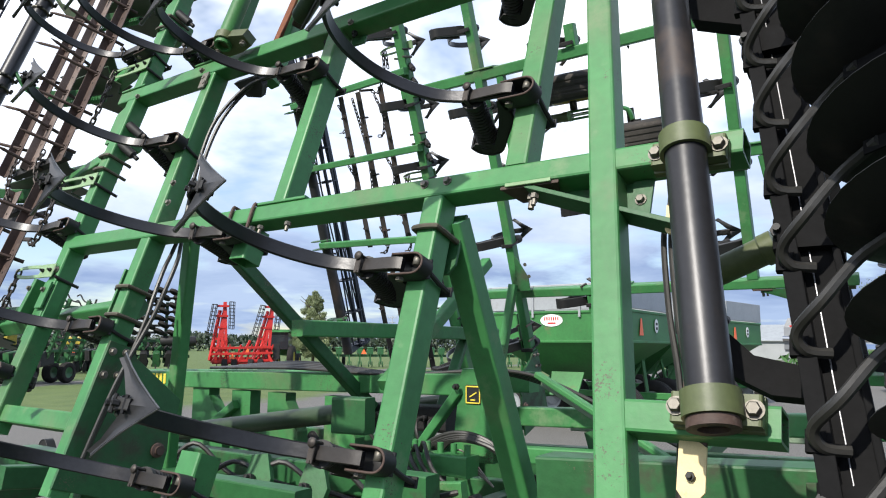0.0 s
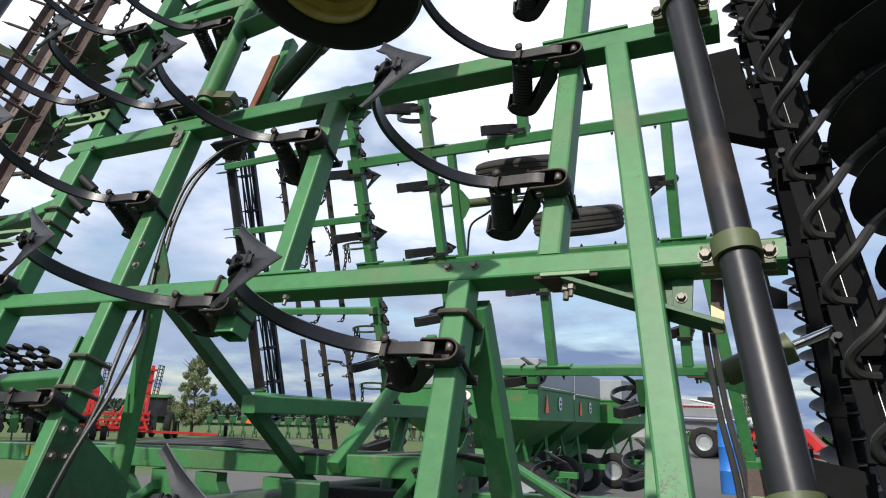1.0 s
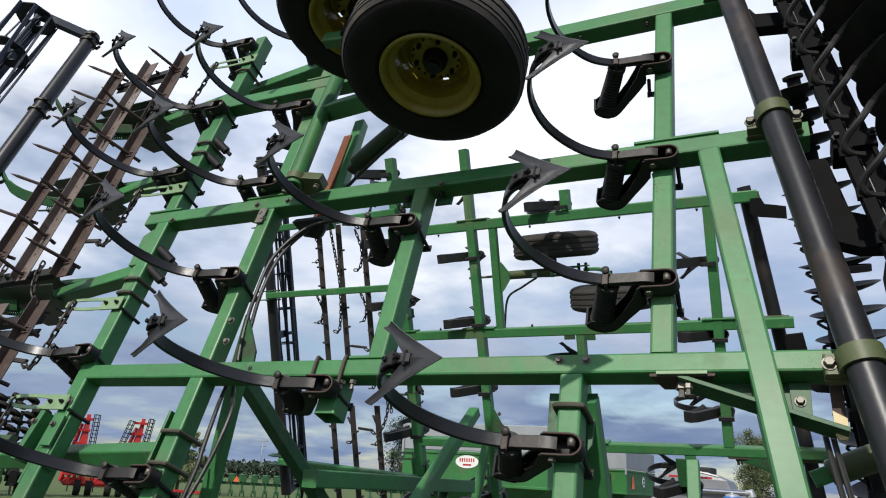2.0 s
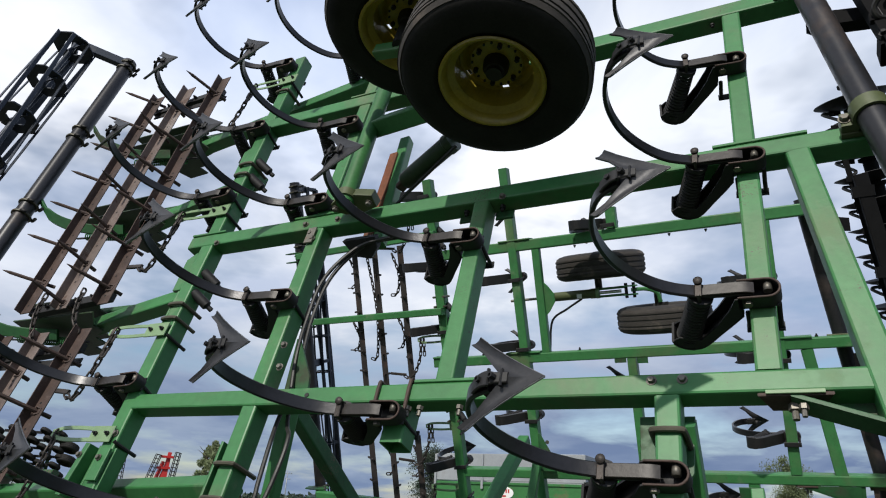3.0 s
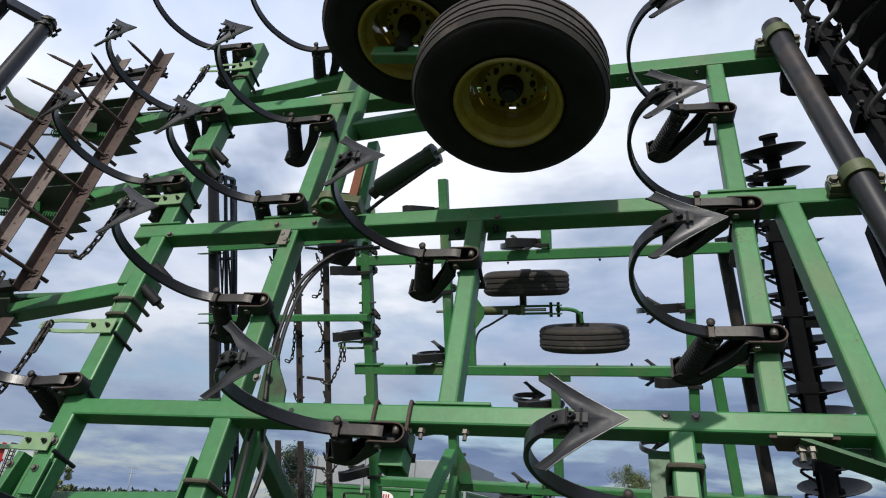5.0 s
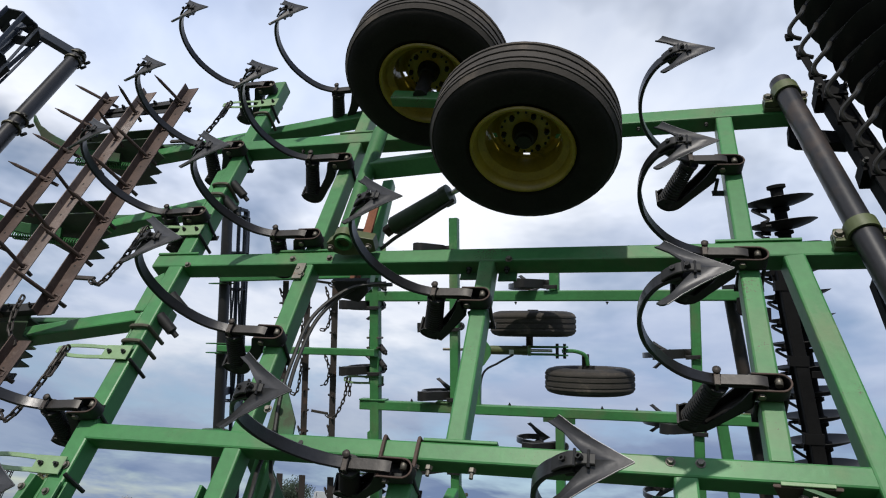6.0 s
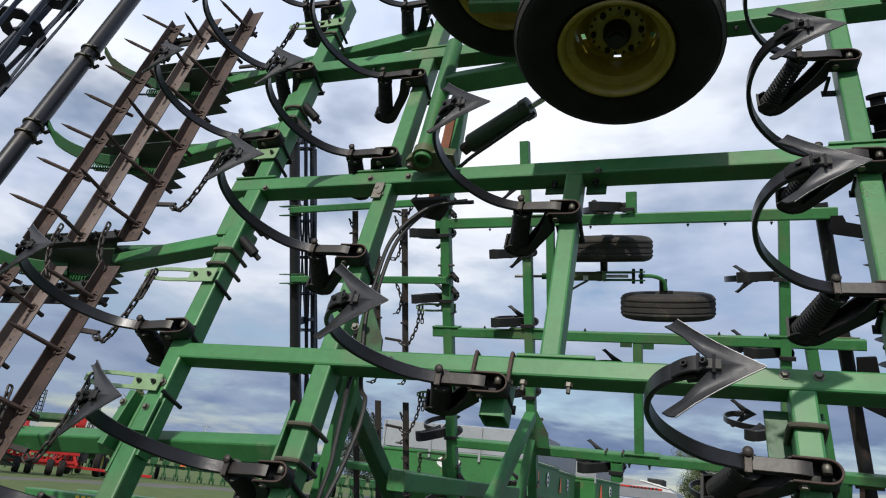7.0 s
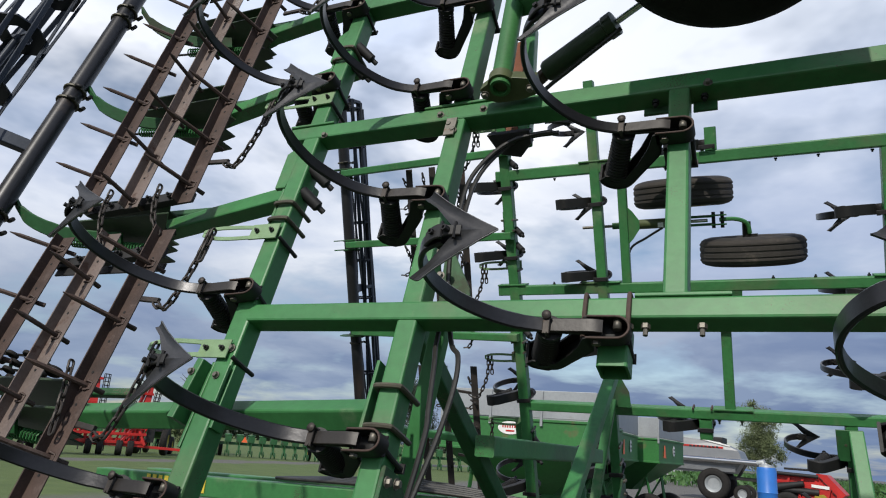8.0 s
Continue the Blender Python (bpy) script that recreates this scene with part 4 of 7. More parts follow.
def tread_mesh():
    """The ribbed running surface, a thin shell over the tyre's crown with its grooves."""
    r, h = 0.362, 0.106
    prof = [(r * 0.955, -h * 0.80), (r * 0.985, -h * 0.62)]
    for a, b in ((-0.60, -0.45), (-0.35, -0.07), (0.07, 0.35), (0.45, 0.60)):
        prof += [(r * 0.984, h * a), (r * 0.998, h * (a + 0.02)), (r * 0.998, h * (b - 0.02)), (r * 0.984, h * b)]
    prof += [(r * 0.985, h * 0.62), (r * 0.955, h * 0.80), (r * 0.945, h * 0.78), (r * 0.955, 0.0), (r * 0.945, -h * 0.78)]
    bm = bmesh.new()
    lathe(bm, prof, Matrix(), 56, True)
    return mesh_of("tread", bm, TREAD)


TREAD_RING = tread_mesh()


def rim_mesh():
    bm = bmesh.new()
    # open barrel, and a dished disc with hand slots that let light through
    prof = [(0.222, -0.106), (0.228, -0.098), (0.212, -0.092), (0.205, -0.06), (0.178, -0.045), (0.172, 0.05), (0.20, 0.066), (0.213, 0.076),
            (0.203, 0.076), (0.19, 0.064), (0.164, 0.045), (0.163, 0.0), (0.168, -0.045), (0.196, -0.065), (0.203, -0.096), (0.214, -0.106)]
    lathe(bm, [(r * 0.875, z) for r, z in prof], Matrix(), 48, True)
    disc = [(0.040, 0.020), (0.098, 0.022), (0.112, 0.036), (0.120, 0.046), (0.136, 0.050), (0.147, 0.046)]
    n = 60
    grid = [[[bm.verts.new((r * math.cos(2 * math.pi * k / n), r * math.sin(2 * math.pi * k / n), z + dz)) for k in range(n)] for r, z in disc] for dz in (0.0, 0.006)]
    for k in range(n):
        j = (k + 1) % n
        for a in range(len(disc) - 1):
            if a == 3 and k % 12 in (3, 4):
                for c in (a, a + 1):
                    bm.faces.new((grid[0][c][k], grid[0][c][j], grid[1][c][j], grid[1][c][k]))
                continue
            for g in grid:
                bm.faces.new((g[a][k], g[a][j], g[a + 1][j], g[a + 1][k])).smooth = True
    return mesh_of("rim", bm, YELLOW)


RIM = rim_mesh()


def hub_mesh():
    bm = bmesh.new()
    lathe(bm, [(0.001, -0.035), (0.038, -0.03), (0.048, -0.01), (0.050, 0.03), (0.045, 0.12), (0.001, 0.12)], Matrix(), 20)
    for k in range(6):
        a = math.pi * k / 3
        nutbolt(bm, (0.083 * math.cos(a), 0.083 * math.sin(a), 0.02), (0, 0, -1), 0.0105, 0.022)
        for o in (0.36, 0.69):
            lathe(bm, [(0.001, 0.0), (0.005, 0.0), (0.005, 0.008), (0.001, 0.008)], Matrix.Translation((0.092 * math.cos(a + o), 0.092 * math.sin(a + o), 0.016)), 8)
    return mesh_of("hub", bm, BLACK)


HUB = hub_mesh()


LIT_TYRE = mesh_of("lit_tyre", made(lathe, tyre_profile(0.360, 0.212), Matrix(), 56, True), LIT_RUBBER)


def gauge_wheel(u, v, w):
    m = WING @ Matrix.Translation((u, v, w)) @ Matrix(((1, 0, 0, 0), (0, 0, 1, 0), (0, -1, 0, 0), (0, 0, 0, 1)))
    e = thing("gauge_wheel", m, "black ribbed gauge tyre on a yellow steel rim", "wheel", "gauge wheels of the folded wings")
    t = part("tyre", TYRE, None, e, "black rubber tyre")
    part("tread", TREAD_RING, None, t, "dust-brown ribbed tread")
    part("rim", RIM, None, e, "yellow steel rim")
    part("hub", HUB, None, e, "black hub with wheel nuts")
    wing_things.append(e)


WA, WB = (-1.722, 1.147, 0.432), (-2.190, 1.605, 0.472)
gauge_wheel(*WA)
gauge_wheel(*WB)


def wheel_lift(base, near):
    e = thing("wheel_lift", base, "green wheel arm with lift pipe and hydraulic cylinder", "wheel arm", "wheel arms of the folded wings")
    if near:
        part("tandem_bar", made(beam, (-2.32, 1.455, 0.45), (-1.66, 1.335, 0.44), 0.06, 0.05, UPW), GREEN, e)
    part("axle", made(rod, [(WA[0], 1.10, WA[2]), (WA[0], 1.36, WA[2])], 0.03, 14), BLACK, e)
    part("axle", made(rod, [(WB[0], 1.42, WB[2]), (WB[0], 1.62, WB[2])], 0.03, 14), BLACK, e)
    if near:
        part("pipe", made(lathe, [(0.028, 0), (0.038, 0), (0.038, 0.85), (0.028, 0.85)], axis_at((-2.52, 0.915, 0.10), (-0.06, 1, -0.04)), 24, True), PIPE, e, "green pipe worn through to rust")
        part("collar", made(lathe, [(0.039, 0.02), (0.048, 0.02), (0.048, 0.06), (0.039, 0.06)], axis_at((-2.52, 0.915, 0.10), (-0.06, 1, -0.04)), 24, True), OLIVE, e)
        part("flange", made(plate, [(-0.085, -0.02), (-0.03, -0.045), (0.06, -0.045), (0.13, -0.03), (0.13, 0.03), (0.05, 0.048), (-0.03, 0.048), (-0.085, 0.02)], 0.05, (-2.52, 0.955, 0.066), (1, 0, 0), (0, 0.25, 1)), OLIVE, e, "olive pipe flange")
        for fu in (-2.588, -2.415):
            bolt(e, (fu, 0.925, 0.072), (0, -1, 0.2), size=1.0)
        part("wheel_arm", made(beam, (-2.56, 1.475, 0.05), (-1.95, 1.33, 0.20), 0.095, 0.085, (0, 0.4, 0.92)), PIPE, e, "dark green arm rusted at its end")
        part("side_tube", made(beam, (-2.518, 0.93, -0.20), (-2.632, 1.777, -0.30), 0.060, 0.06, UPW), GREEN, e)
        part("rust_strip", made(beam, (-2.562, 0.94, -0.188), (-2.643, 1.62, -0.270), 0.046, 0.064, UPW, 0.003), ORANGE_RUST, e, "rust-red face of the side tube")
    if near:
        p, q = V(-2.476, 1.329, -0.198), V(-2.161, 1.402, -0.062)
    else:
        p, q = V(-2.60, 1.385, 0.30), V(-2.30, 1.385, 0.32)
    ax = (q - p).normalized()
    length = 0.35 if near else 0.42
    r = 0.047 if near else 0.037
    c = part("lift_cylinder", made(lathe, [(0.001, 0), (r * 0.86, 0), (r, 0.012), (r, length - 0.05), (r * 1.1, length - 0.045), (r * 1.1, length - 0.005), (0.02, length)], axis_at(p, ax), 24), CYLINDER if near else OLIVE, e, "green hydraulic cylinder")
    if not near:
        part("end_rod", made(rod, [p - ax * 0.30, p + ax * 0.004], 0.011, 10), ZINC, c)
        part("end_eye", made(beam, p - ax * 0.07, p + ax * 0.01, 0.05, 0.05, UPW, 0.008), GRIMY_SHADE, c)
        part("label_patch", made(beam, p + ax * 0.27 + V(0, -0.012, -0.039), p + ax * 0.31 + V(0, -0.012, -0.039), 0.035, 0.004, UPW, 0.001), WHITE, c, "small white label")
        part("gland", made(lathe, [(0.02, 0.42), (0.043, 0.42), (0.043, 0.445), (0.02, 0.445)], axis_at(p, ax), 20), PALE, c)
        for o in (0.030, -0.030):
            part("tie_rod", made(rod, [p + ax * 0.42 + V(0, o, 0), p + ax * 0.66 + V(0, o, 0)], 0.010, 8), GREEN, c)
    part("piston_rod", made(rod, [p + ax * (length - 0.01), p + ax * (length + (0.19 if near else 0.20))], 0.013, 12), CHROME, c)
    if near:
        part("hose", made(rod, smooth_line([q + V(0.02, -0.045, 0), q + V(-0.03, -0.07, -0.02), p + V(0.12, -0.035, 0.03), p + V(0.02, -0.06, -0.02), p + V(-0.05, -0.10, -0.05), p + V(-0.12, -0.14, -0.07)], 6), 0.009, 8), HOSE, e)
        part("foot_bracket", made(plate, [(0, 0), (0.17, 0.0), (0.17, -0.05), (0.12, -0.10), (0.04, -0.08)], 0.04, (-2.622, 0.880, -0.085), (1, 0, 0), (0, 0.55, 1)), BLACK, e)
        part("cylinder_lug", made(beam, (-2.515, 1.317, -0.222), (-2.470, 1.331, -0.197), 0.05, 0.04, UPV), RUSTY, e)
    else:
        part("side_tube", made(beam, (-2.525, 0.973, -0.05), (-2.525, 1.779, -0.05), 0.062, 0.06, UPW), GREEN, e)
        part("cylinder_lug", made(beam, (-2.53, 1.385, -0.02), (-2.58, 1.385, 0.28), 0.05, 0.05, UPV), GREEN, e)
        part("lug_gusset", made(plate, [(0.0, -0.13), (0.0, 0.13), (0.03, 0.10), (0.078, 0.03), (0.078, -0.03), (0.03, -0.10)], 0.012, (-2.494, 1.385, -0.05), (1, 0, 0), (0, 1, 0)), GREEN, e)
        for o in (-0.034, 0.034):
            part("clevis", made(plate, [(-0.05, -0.04), (0.05, -0.04), (0.06, 0.0), (0.05, 0.04), (-0.05, 0.04)], 0.012, (-1.91, 1.385 + o, 0.32), (1, 0, 0), (0, 0, 1)), GREEN, e)
        for o in (-0.03, 0.03):
            part("clevis_pin", made(rod, [(-1.91 + o, 1.325, 0.32), (-1.91 + o, 1.445, 0.32)], 0.013, 10), BLACK, e)
        part("crank_arm", made(strip, smooth_line([(-1.90, 1.385, 0.33), (-1.80, 1.385, 0.35), (-1.72, 1.35, 0.38), (-1.70, 1.27, 0.40)], 5), (0, 0, 1), 0.05, 0.03), GREEN, e)
        part("hose", made(rod, smooth_line([(-2.30, 1.35, 0.31), (-2.42, 1.28, 0.27), (-2.53, 1.2, 0.2), (-2.54, 1.0, 0.1), (-2.52, 0.90, 0.0)], 6), 0.009, 8), HOSE, e)


wheel_lift(WING, True)
wheel_lift(MIRROR @ WING @ Matrix.Translation((-0.03, 0, 0)), False)


# ---- hydraulic hoses lying along the wing ----
def wing_hoses():
    e = thing("hydraulic_hoses", WING, "pair of black hydraulic hoses strapped to the wing", "hose")
    runs = ([(-2.37, 0.87, -0.10), (-2.53, 0.83, -0.09), (-2.638, 0.66, -0.07), (-2.658, 0.46, -0.075), (-2.660, 0.26, -0.10), (-2.60, 0.0, -0.11), (-2.553, -0.07, -0.09), (-2.54, -0.18, -0.08), (-2.56, -0.34, -0.08), (-2.60, -0.60, -0.06), (-2.63, -0.9, -0.06)],
            [(-2.35, 0.88, -0.12), (-2.515, 0.85, -0.11), (-2.62, 0.68, -0.09), (-2.645, 0.46, -0.09), (-2.648, 0.24, -0.12), (-2.648, 0.0, -0.11), (-2.627, -0.10, -0.09), (-2.607, -0.25, -0.08), (-2.60, -0.34, -0.08), (-2.62, -0.60, -0.08), (-2.66, -0.9, -0.08)])
    for pts in runs:
        part("hose", made(rod, smooth_line(pts, 6), 0.0085, 8), HOSE, e)
    for o in (0.0, 0.018):
        part("hose", made(rod, smooth_line([(-0.52 + o, -0.10, -0.11), (-0.514 + o, -0.18, -0.10), (-0.490 + o, -0.35, -0.10), (-0.455 + o, -0.53, -0.10), (-0.45 + o, -0.70, -0.11), (-0.44 + o, -1.0, -0.12)], 5), 0.0075, 8), HOSE, e)


wing_hoses()


# ---- spike harrow behind the wing ----
HOLE = mesh_of("bolt_hole", made(lathe, [(0.001, 0), (0.006, 0), (0.006, 0.0012), (0.001, 0.0012)], Matrix(), 8), BLACK)
BARS = ((-3.985, 0.055, (-0.085, 0.235)), (-4.31, 0.055, (0.0, 0.225)), (-4.61, 0.055, (-0.175, 0.165)))
FAR_BARS = ((-3.865, 0.055, (-0.085, 0.10)), (-4.13, 0.055, (0.0, 0.10)), (-4.345, 0.055, (-0.1, 0.08)))


def harrow_section(v0, v1, tines, near):
    e = thing("spike_harrow", WING if near else MIRROR @ WING @ Matrix.Translation((0, 0, 0.14)), "rust-brown spike tooth harrow section with angle-iron bars" if near else "dark spike tooth harrow section with perforated bars",
              "harrow", "harrow sections of the wings")
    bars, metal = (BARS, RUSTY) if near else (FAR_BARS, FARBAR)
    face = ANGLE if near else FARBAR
    lean = lambda v: -0.062 * (v - 0.65) if v > 0.5 and near else 0.0
    for bi, (u, _, (tu, tw)) in enumerate(bars):
        bm = bmesh.new()
        for a in ((0.0, 0.080, 0.006), (1.0, 0.006, 0.046)) if near else ((0.0, 0.058, 0.006),):
            beam(bm, (u + lean(v0) + (0 if a[0] == 0 else -0.036), v0, -0.02 if a[0] == 0 else 0.003), (u + lean(v1) + (0 if a[0] == 0 else -0.036), v1, -0.02 if a[0] == 0 else 0.003), a[1], a[2], UPW, 0.0015)
        bar = part("bar", bm, face if bi == 1 else metal, e, "angle-iron bar")
        for k in range(tines):
            v = v0 + 0.10 + ((v1 - v0 - 0.168) / (tines - 0.6) if near else (v1 - v0 - 0.2) / tines) * (k + (0.0, -0.235, 0.41)[bi] * near + 0.23 * bi * (not near))
            p = Vector((u + lean(v), v, -0.03))
            tip = p + V(tu, 0, tw)
            back = p - V(tu, 0, tw) * 0.22
            part("tine", made(rod, [back, p, p + (tip - p) * 0.82, tip], [0.0105, 0.0105, 0.0100, 0.002], 7), metal, bar)
            part("tine_clamp", made(rod, [p + V(-0.02, 0.012, 0.012), p + V(0.0, 0.018, 0.02), p + V(0.02, 0.012, 0.012), p + V(0.02, -0.012, 0.012), p + V(0, -0.018, 0.02), p + V(-0.02, -0.012, 0.012)], 0.005, 6), metal, bar)
        for k in range(int((v1 - v0) / 0.13)):
            v = v0 + 0.05 + 0.13 * k
            part("bolt_hole", HOLE, None, bar).matrix_basis = Matrix.Translation((u + lean(v) - 0.006, v, -0.0168))
    for v in (v0 + 0.06, v1 - 0.10) if near else ():
        part("end_angle", made(beam, (bars[2][0] + lean(v) - 0.03, v - 0.02, -0.075), (bars[0][0] + lean(v) - 0.04, v + 0.03, -0.075), 0.05, 0.04, UPW, 0.003), BLACK, e)
        for k in range(5):
            u = bars[2][0] + lean(v) + 0.12 * k
            bolt(e, (u, v - 0.015 + 0.008 * k, -0.05), (0, 0, 1), NUT_BLACK, 1.0)
    if near:
        v = v1 - 0.16
        part("cross_strap", made(beam, (bars[2][0] + lean(v) - 0.02, v, -0.07), (bars[0][0] + lean(v) + 0.02, v, -0.07), 0.04, 0.008, UPW, 0.002), BLACK, e)
    return e


harrow_section(0.62, 2.52, 7, True)
harrow_section(-0.90, 0.47, 5, True)
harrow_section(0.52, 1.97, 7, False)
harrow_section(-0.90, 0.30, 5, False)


def slack_chain(u, v, length):
    c = thing("slack_chain", MIRROR @ WING @ Matrix.Translation((0, 0, 0.14)), "dark slack chain hanging beside a harrow bar", "chain", "slack chains of the harrow")
    chain(c, [(u, v, 0.01), (u + 0.05, v - length * 0.55, 0.02), (u + 0.02, v - length, 0.01), (u - 0.05, v - length * 1.02, 0.0)])


for u, v, l in ((-4.42, 1.90, 0.25), (-4.235, 1.93, 0.92), (-3.97, 1.91, 0.36), (-4.44, 1.32, 0.24), (-3.97, 1.34, 0.27), (-3.92, 0.72, 0.26), (-4.2, 0.70, 0.24),
                (-3.93, 0.20, 0.25), (-4.2, 0.18, 0.22)):
    slack_chain(u, v, l)


def saw_plate(bm, origin):
    """A wide channel plate with a saw-toothed edge, tipped to face the ground, as the harrow arms carry."""
    pts = [(-0.48, 0.30), (0.20, 0.30), (0.10, 0.20), (0.13, 0.15), (0.02, 0.10), (0.05, 0.04), (-0.06, 0.02), (-0.03, -0.04), (-0.20, -0.05), (-0.26, 0.02), (-0.46, 0.22)]
    plate(bm, pts, 0.010, origin, (1, 0, 0), (0, 0.10, 1))


def harrow_arm(v, u_in, near=True, w=-0.12):
    e = thing("harrow_arm", WING if near else MIRROR @ WING, "green harrow arm with dark saw-edged plate and coil spring" if near else "plain green harrow arm tube", "harrow arm", "harrow arms of the wings")
    w2 = w - 0.11
    part("arm", made(beam, (u_in, v, w), (-4.42 if near else -5.03, v - 0.02 if near else v, w2 - 0.06 if near else 0.17), 0.075 if near else 0.06, 0.080 if near else 0.06, (0, 0.75, 1) if near and v < 0 else UPW), GREEN, e)
    if near:
        part("saw_plate", made(saw_plate, (-4.36, v - 0.085, -0.40)), CYLINDER, e, "dark green saw-edged plate")
        part("saw_plate", made(saw_plate, (-4.42, v + 0.04, -0.42)), CYLINDER, e, "dark green saw-edged plate")
        part("upper_link", made(beam, (-4.05, v + 0.10, w2 - 0.07), (-4.86, v + 0.06, w2 - 0.02), 0.035, 0.04, UPW), GRIMY_SHADE, e)
        hang = smooth_line([(-5.06, v - 0.01, 0.085), (-4.97, v - 0.10, 0.03), (-4.87, v - 0.13, -0.05), (-4.74, v - 0.12, -0.14), (-4.52, v - 0.11, -0.20)], 4)
        part("hanger", made(strip, hang, (0, 0.9, 0.6), [0.05] * 4 + [0.075] * 6 + [0.065] * 7, 0.018), GRIMY_SHADE, e)
        a, b = V(-4.42, v - 0.13, -0.265), V(-4.88, v - 0.10, -0.21)
        pts = []
        for k in range(26 * 8 + 1):
            g = 2 * math.pi * k / 8
            pts.append(a.lerp(b, k / 208) + V(0, math.cos(g) * 0.024, math.sin(g) * 0.024))
        part("coil_spring", made(rod, pts, 0.0045, 5), GREEN, e, "green painted coil spring")
        part("spring_rod", made(rod, [a + V(0.1, 0, 0), b - V(0.1, 0, 0)], 0.007, 6), BLACK, e)
    if not near:
        for o in (-0.042, 0.042):
            part("pipe_saddle", made(plate, [(-0.13, -0.03), (-0.05, -0.055), (0.08, -0.05), (0.13, 0.0), (0.08, 0.05), (-0.05, 0.055), (-0.13, 0.03)], 0.010, (-5.06, v + o, 0.22), (1, 0, 0), (0, 0, 1)), GRIMY_SHADE, e)
        part("saddle_bolt", made(rod, [(-4.965, v - 0.06, 0.20), (-4.965, v + 0.06, 0.20)], 0.012, 8), BLACK, e)
    if near and v < 0:
        part("mount_plate", made(beam, (-3.437, v + 0.10, -0.02), (-3.462, v - 0.11, -0.02), 0.030, 0.12, UPW, 0.004), GREEN, e)
        part("mount_plate", made(beam, (left_tube(v) + 0.02, v + 0.09, 0.010), (left_tube(v) + 0.02, v - 0.04, 0.010), 0.06, 0.012, UPW, 0.003), GREEN, e)
        for bu in (-3.450, -3.362):
            bolt(e, (bu, v + 0.05, 0.042 if bu < -3.4 else 0.018), (0, 0, 1), size=0.8)
    if u_in < -3.3:
        part("mount_plate", made(plate, [(-0.02, -0.07), (0.03, -0.07), (0.05, 0.10), (0.02, 0.16), (-0.03, 0.12)], 0.02, (u_in - 0.07, v + 0.01, w + 0.10), (1, 0, 0), (0, 1, 0)), GREEN, e)
        for k in (-0.07, 0.05):
            part("mount_pin", made(rod, [(left_tube(v) + 0.035, v + k, -0.03), (left_tube(v) + 0.095, v + k - 0.045, -0.085), (left_tube(v) + 0.10, v + k - 0.049, -0.09), (left_tube(v) + 0.115, v + k - 0.06, -0.104)], [0.024, 0.024, 0.012, 0.012], 10), BLACK, e)


for near, places in ((True, ((2.17, -2.80), (1.48, -3.40), (0.70, -3.40), (-0.26, -2.75))), (False, ((2.0, -3.38), (1.36, -3.38), (0.58, -3.38), (-0.26, -3.38)))):
    for v, u in places:
        harrow_arm(v, u, near)


def chain_bracket(v, drop):
    e = thing("chain_bracket", WING, "pale green slotted bracket bolted to the tube", "bracket", "chain brackets")
    bm = bmesh.new()
    # slotted plate in two cheeks
    for s in (1, -1):
        strip(bm, smooth_line([(-3.455, v + s * 0.022, 0.010), (-3.565, v + s * 0.027, 0.014), (-3.665, v + s * 0.023, 0.020), (-3.72, v + s * 0.006, 0.024)], 3), (0, 1, 0), 0.018, 0.006)
    plate(bm, [(0, -0.035), (0.13, -0.035), (0.13, 0.035), (0, 0.035)], 0.007, (-3.490, v, 0.011), (1, 0, 0), (0, 1, 0))
    part("slotted_plate", bm, PALE, e)
    for u in (-3.455, -3.385):
        bolt(e, (u, v, 0.014), (0, 0, 1), NUT_BLACK, 0.75)
    part("strap", made(rod, smooth_line([(left_tube(v) + 0.045, v - 0.03, 0.012), (left_tube(v) + 0.05, v - 0.035, -0.01), (left_tube(v) + 0.05, v - 0.04, -0.11)], 3), 0.008, 8), BLACK, e)
    wing_things.append(e)
    c = thing("lift_chain", WING, "dark steel chain hanging from bracket to harrow bar", "chain", "harrow lift chains")
    chain(c, [(-3.69, v + 0.01, 0.022), (-3.70, v - 0.12, 0.015), (-3.73, v - drop * 0.7, 0.0), (-3.79, v - drop - 0.01, -0.02), (-3.86, v - drop + 0.02, -0.02)])
    part("hook_bar", made(beam, (-3.84, v - drop + 0.025, -0.02), (-3.985, v - drop + 0.045, -0.03), 0.022, 0.014, UPW, 0.003), CHAIN, c)
    if drop < 0.32:
        chain(c, [(-3.665, v + 0.01, 0.03), (-3.668, v - 0.06, 0.03), (-3.67, v - 0.15, 0.028)])
    wing_things.append(c)


for v, drop in ((-0.108, 0.33), (0.398, 0.31), (1.13, 0.31), (2.22, 0.31)):
    chain_bracket(v, drop)


def link_chain(pts):
    c = thing("link_chain", WING, "slack steel chain between two harrow sections", "chain", "slack chains of the harrow")
    chain(c, pts)


link_chain([(-4.13, 0.70, 0.02), (-4.10, 0.60, 0.03), (-4.06, 0.50, 0.02), (-4.02, 0.44, -0.01)])
link_chain([(-4.44, 0.70, 0.02), (-4.41, 0.58, 0.03), (-4.36, 0.46, 0.02), (-4.32, 0.38, -0.01)])
link_chain([(-4.07, -0.18, 0.03), (-4.03, -0.29, 0.03), (-4.00, -0.38, 0.03), (-3.99, -0.46, 0.02)])


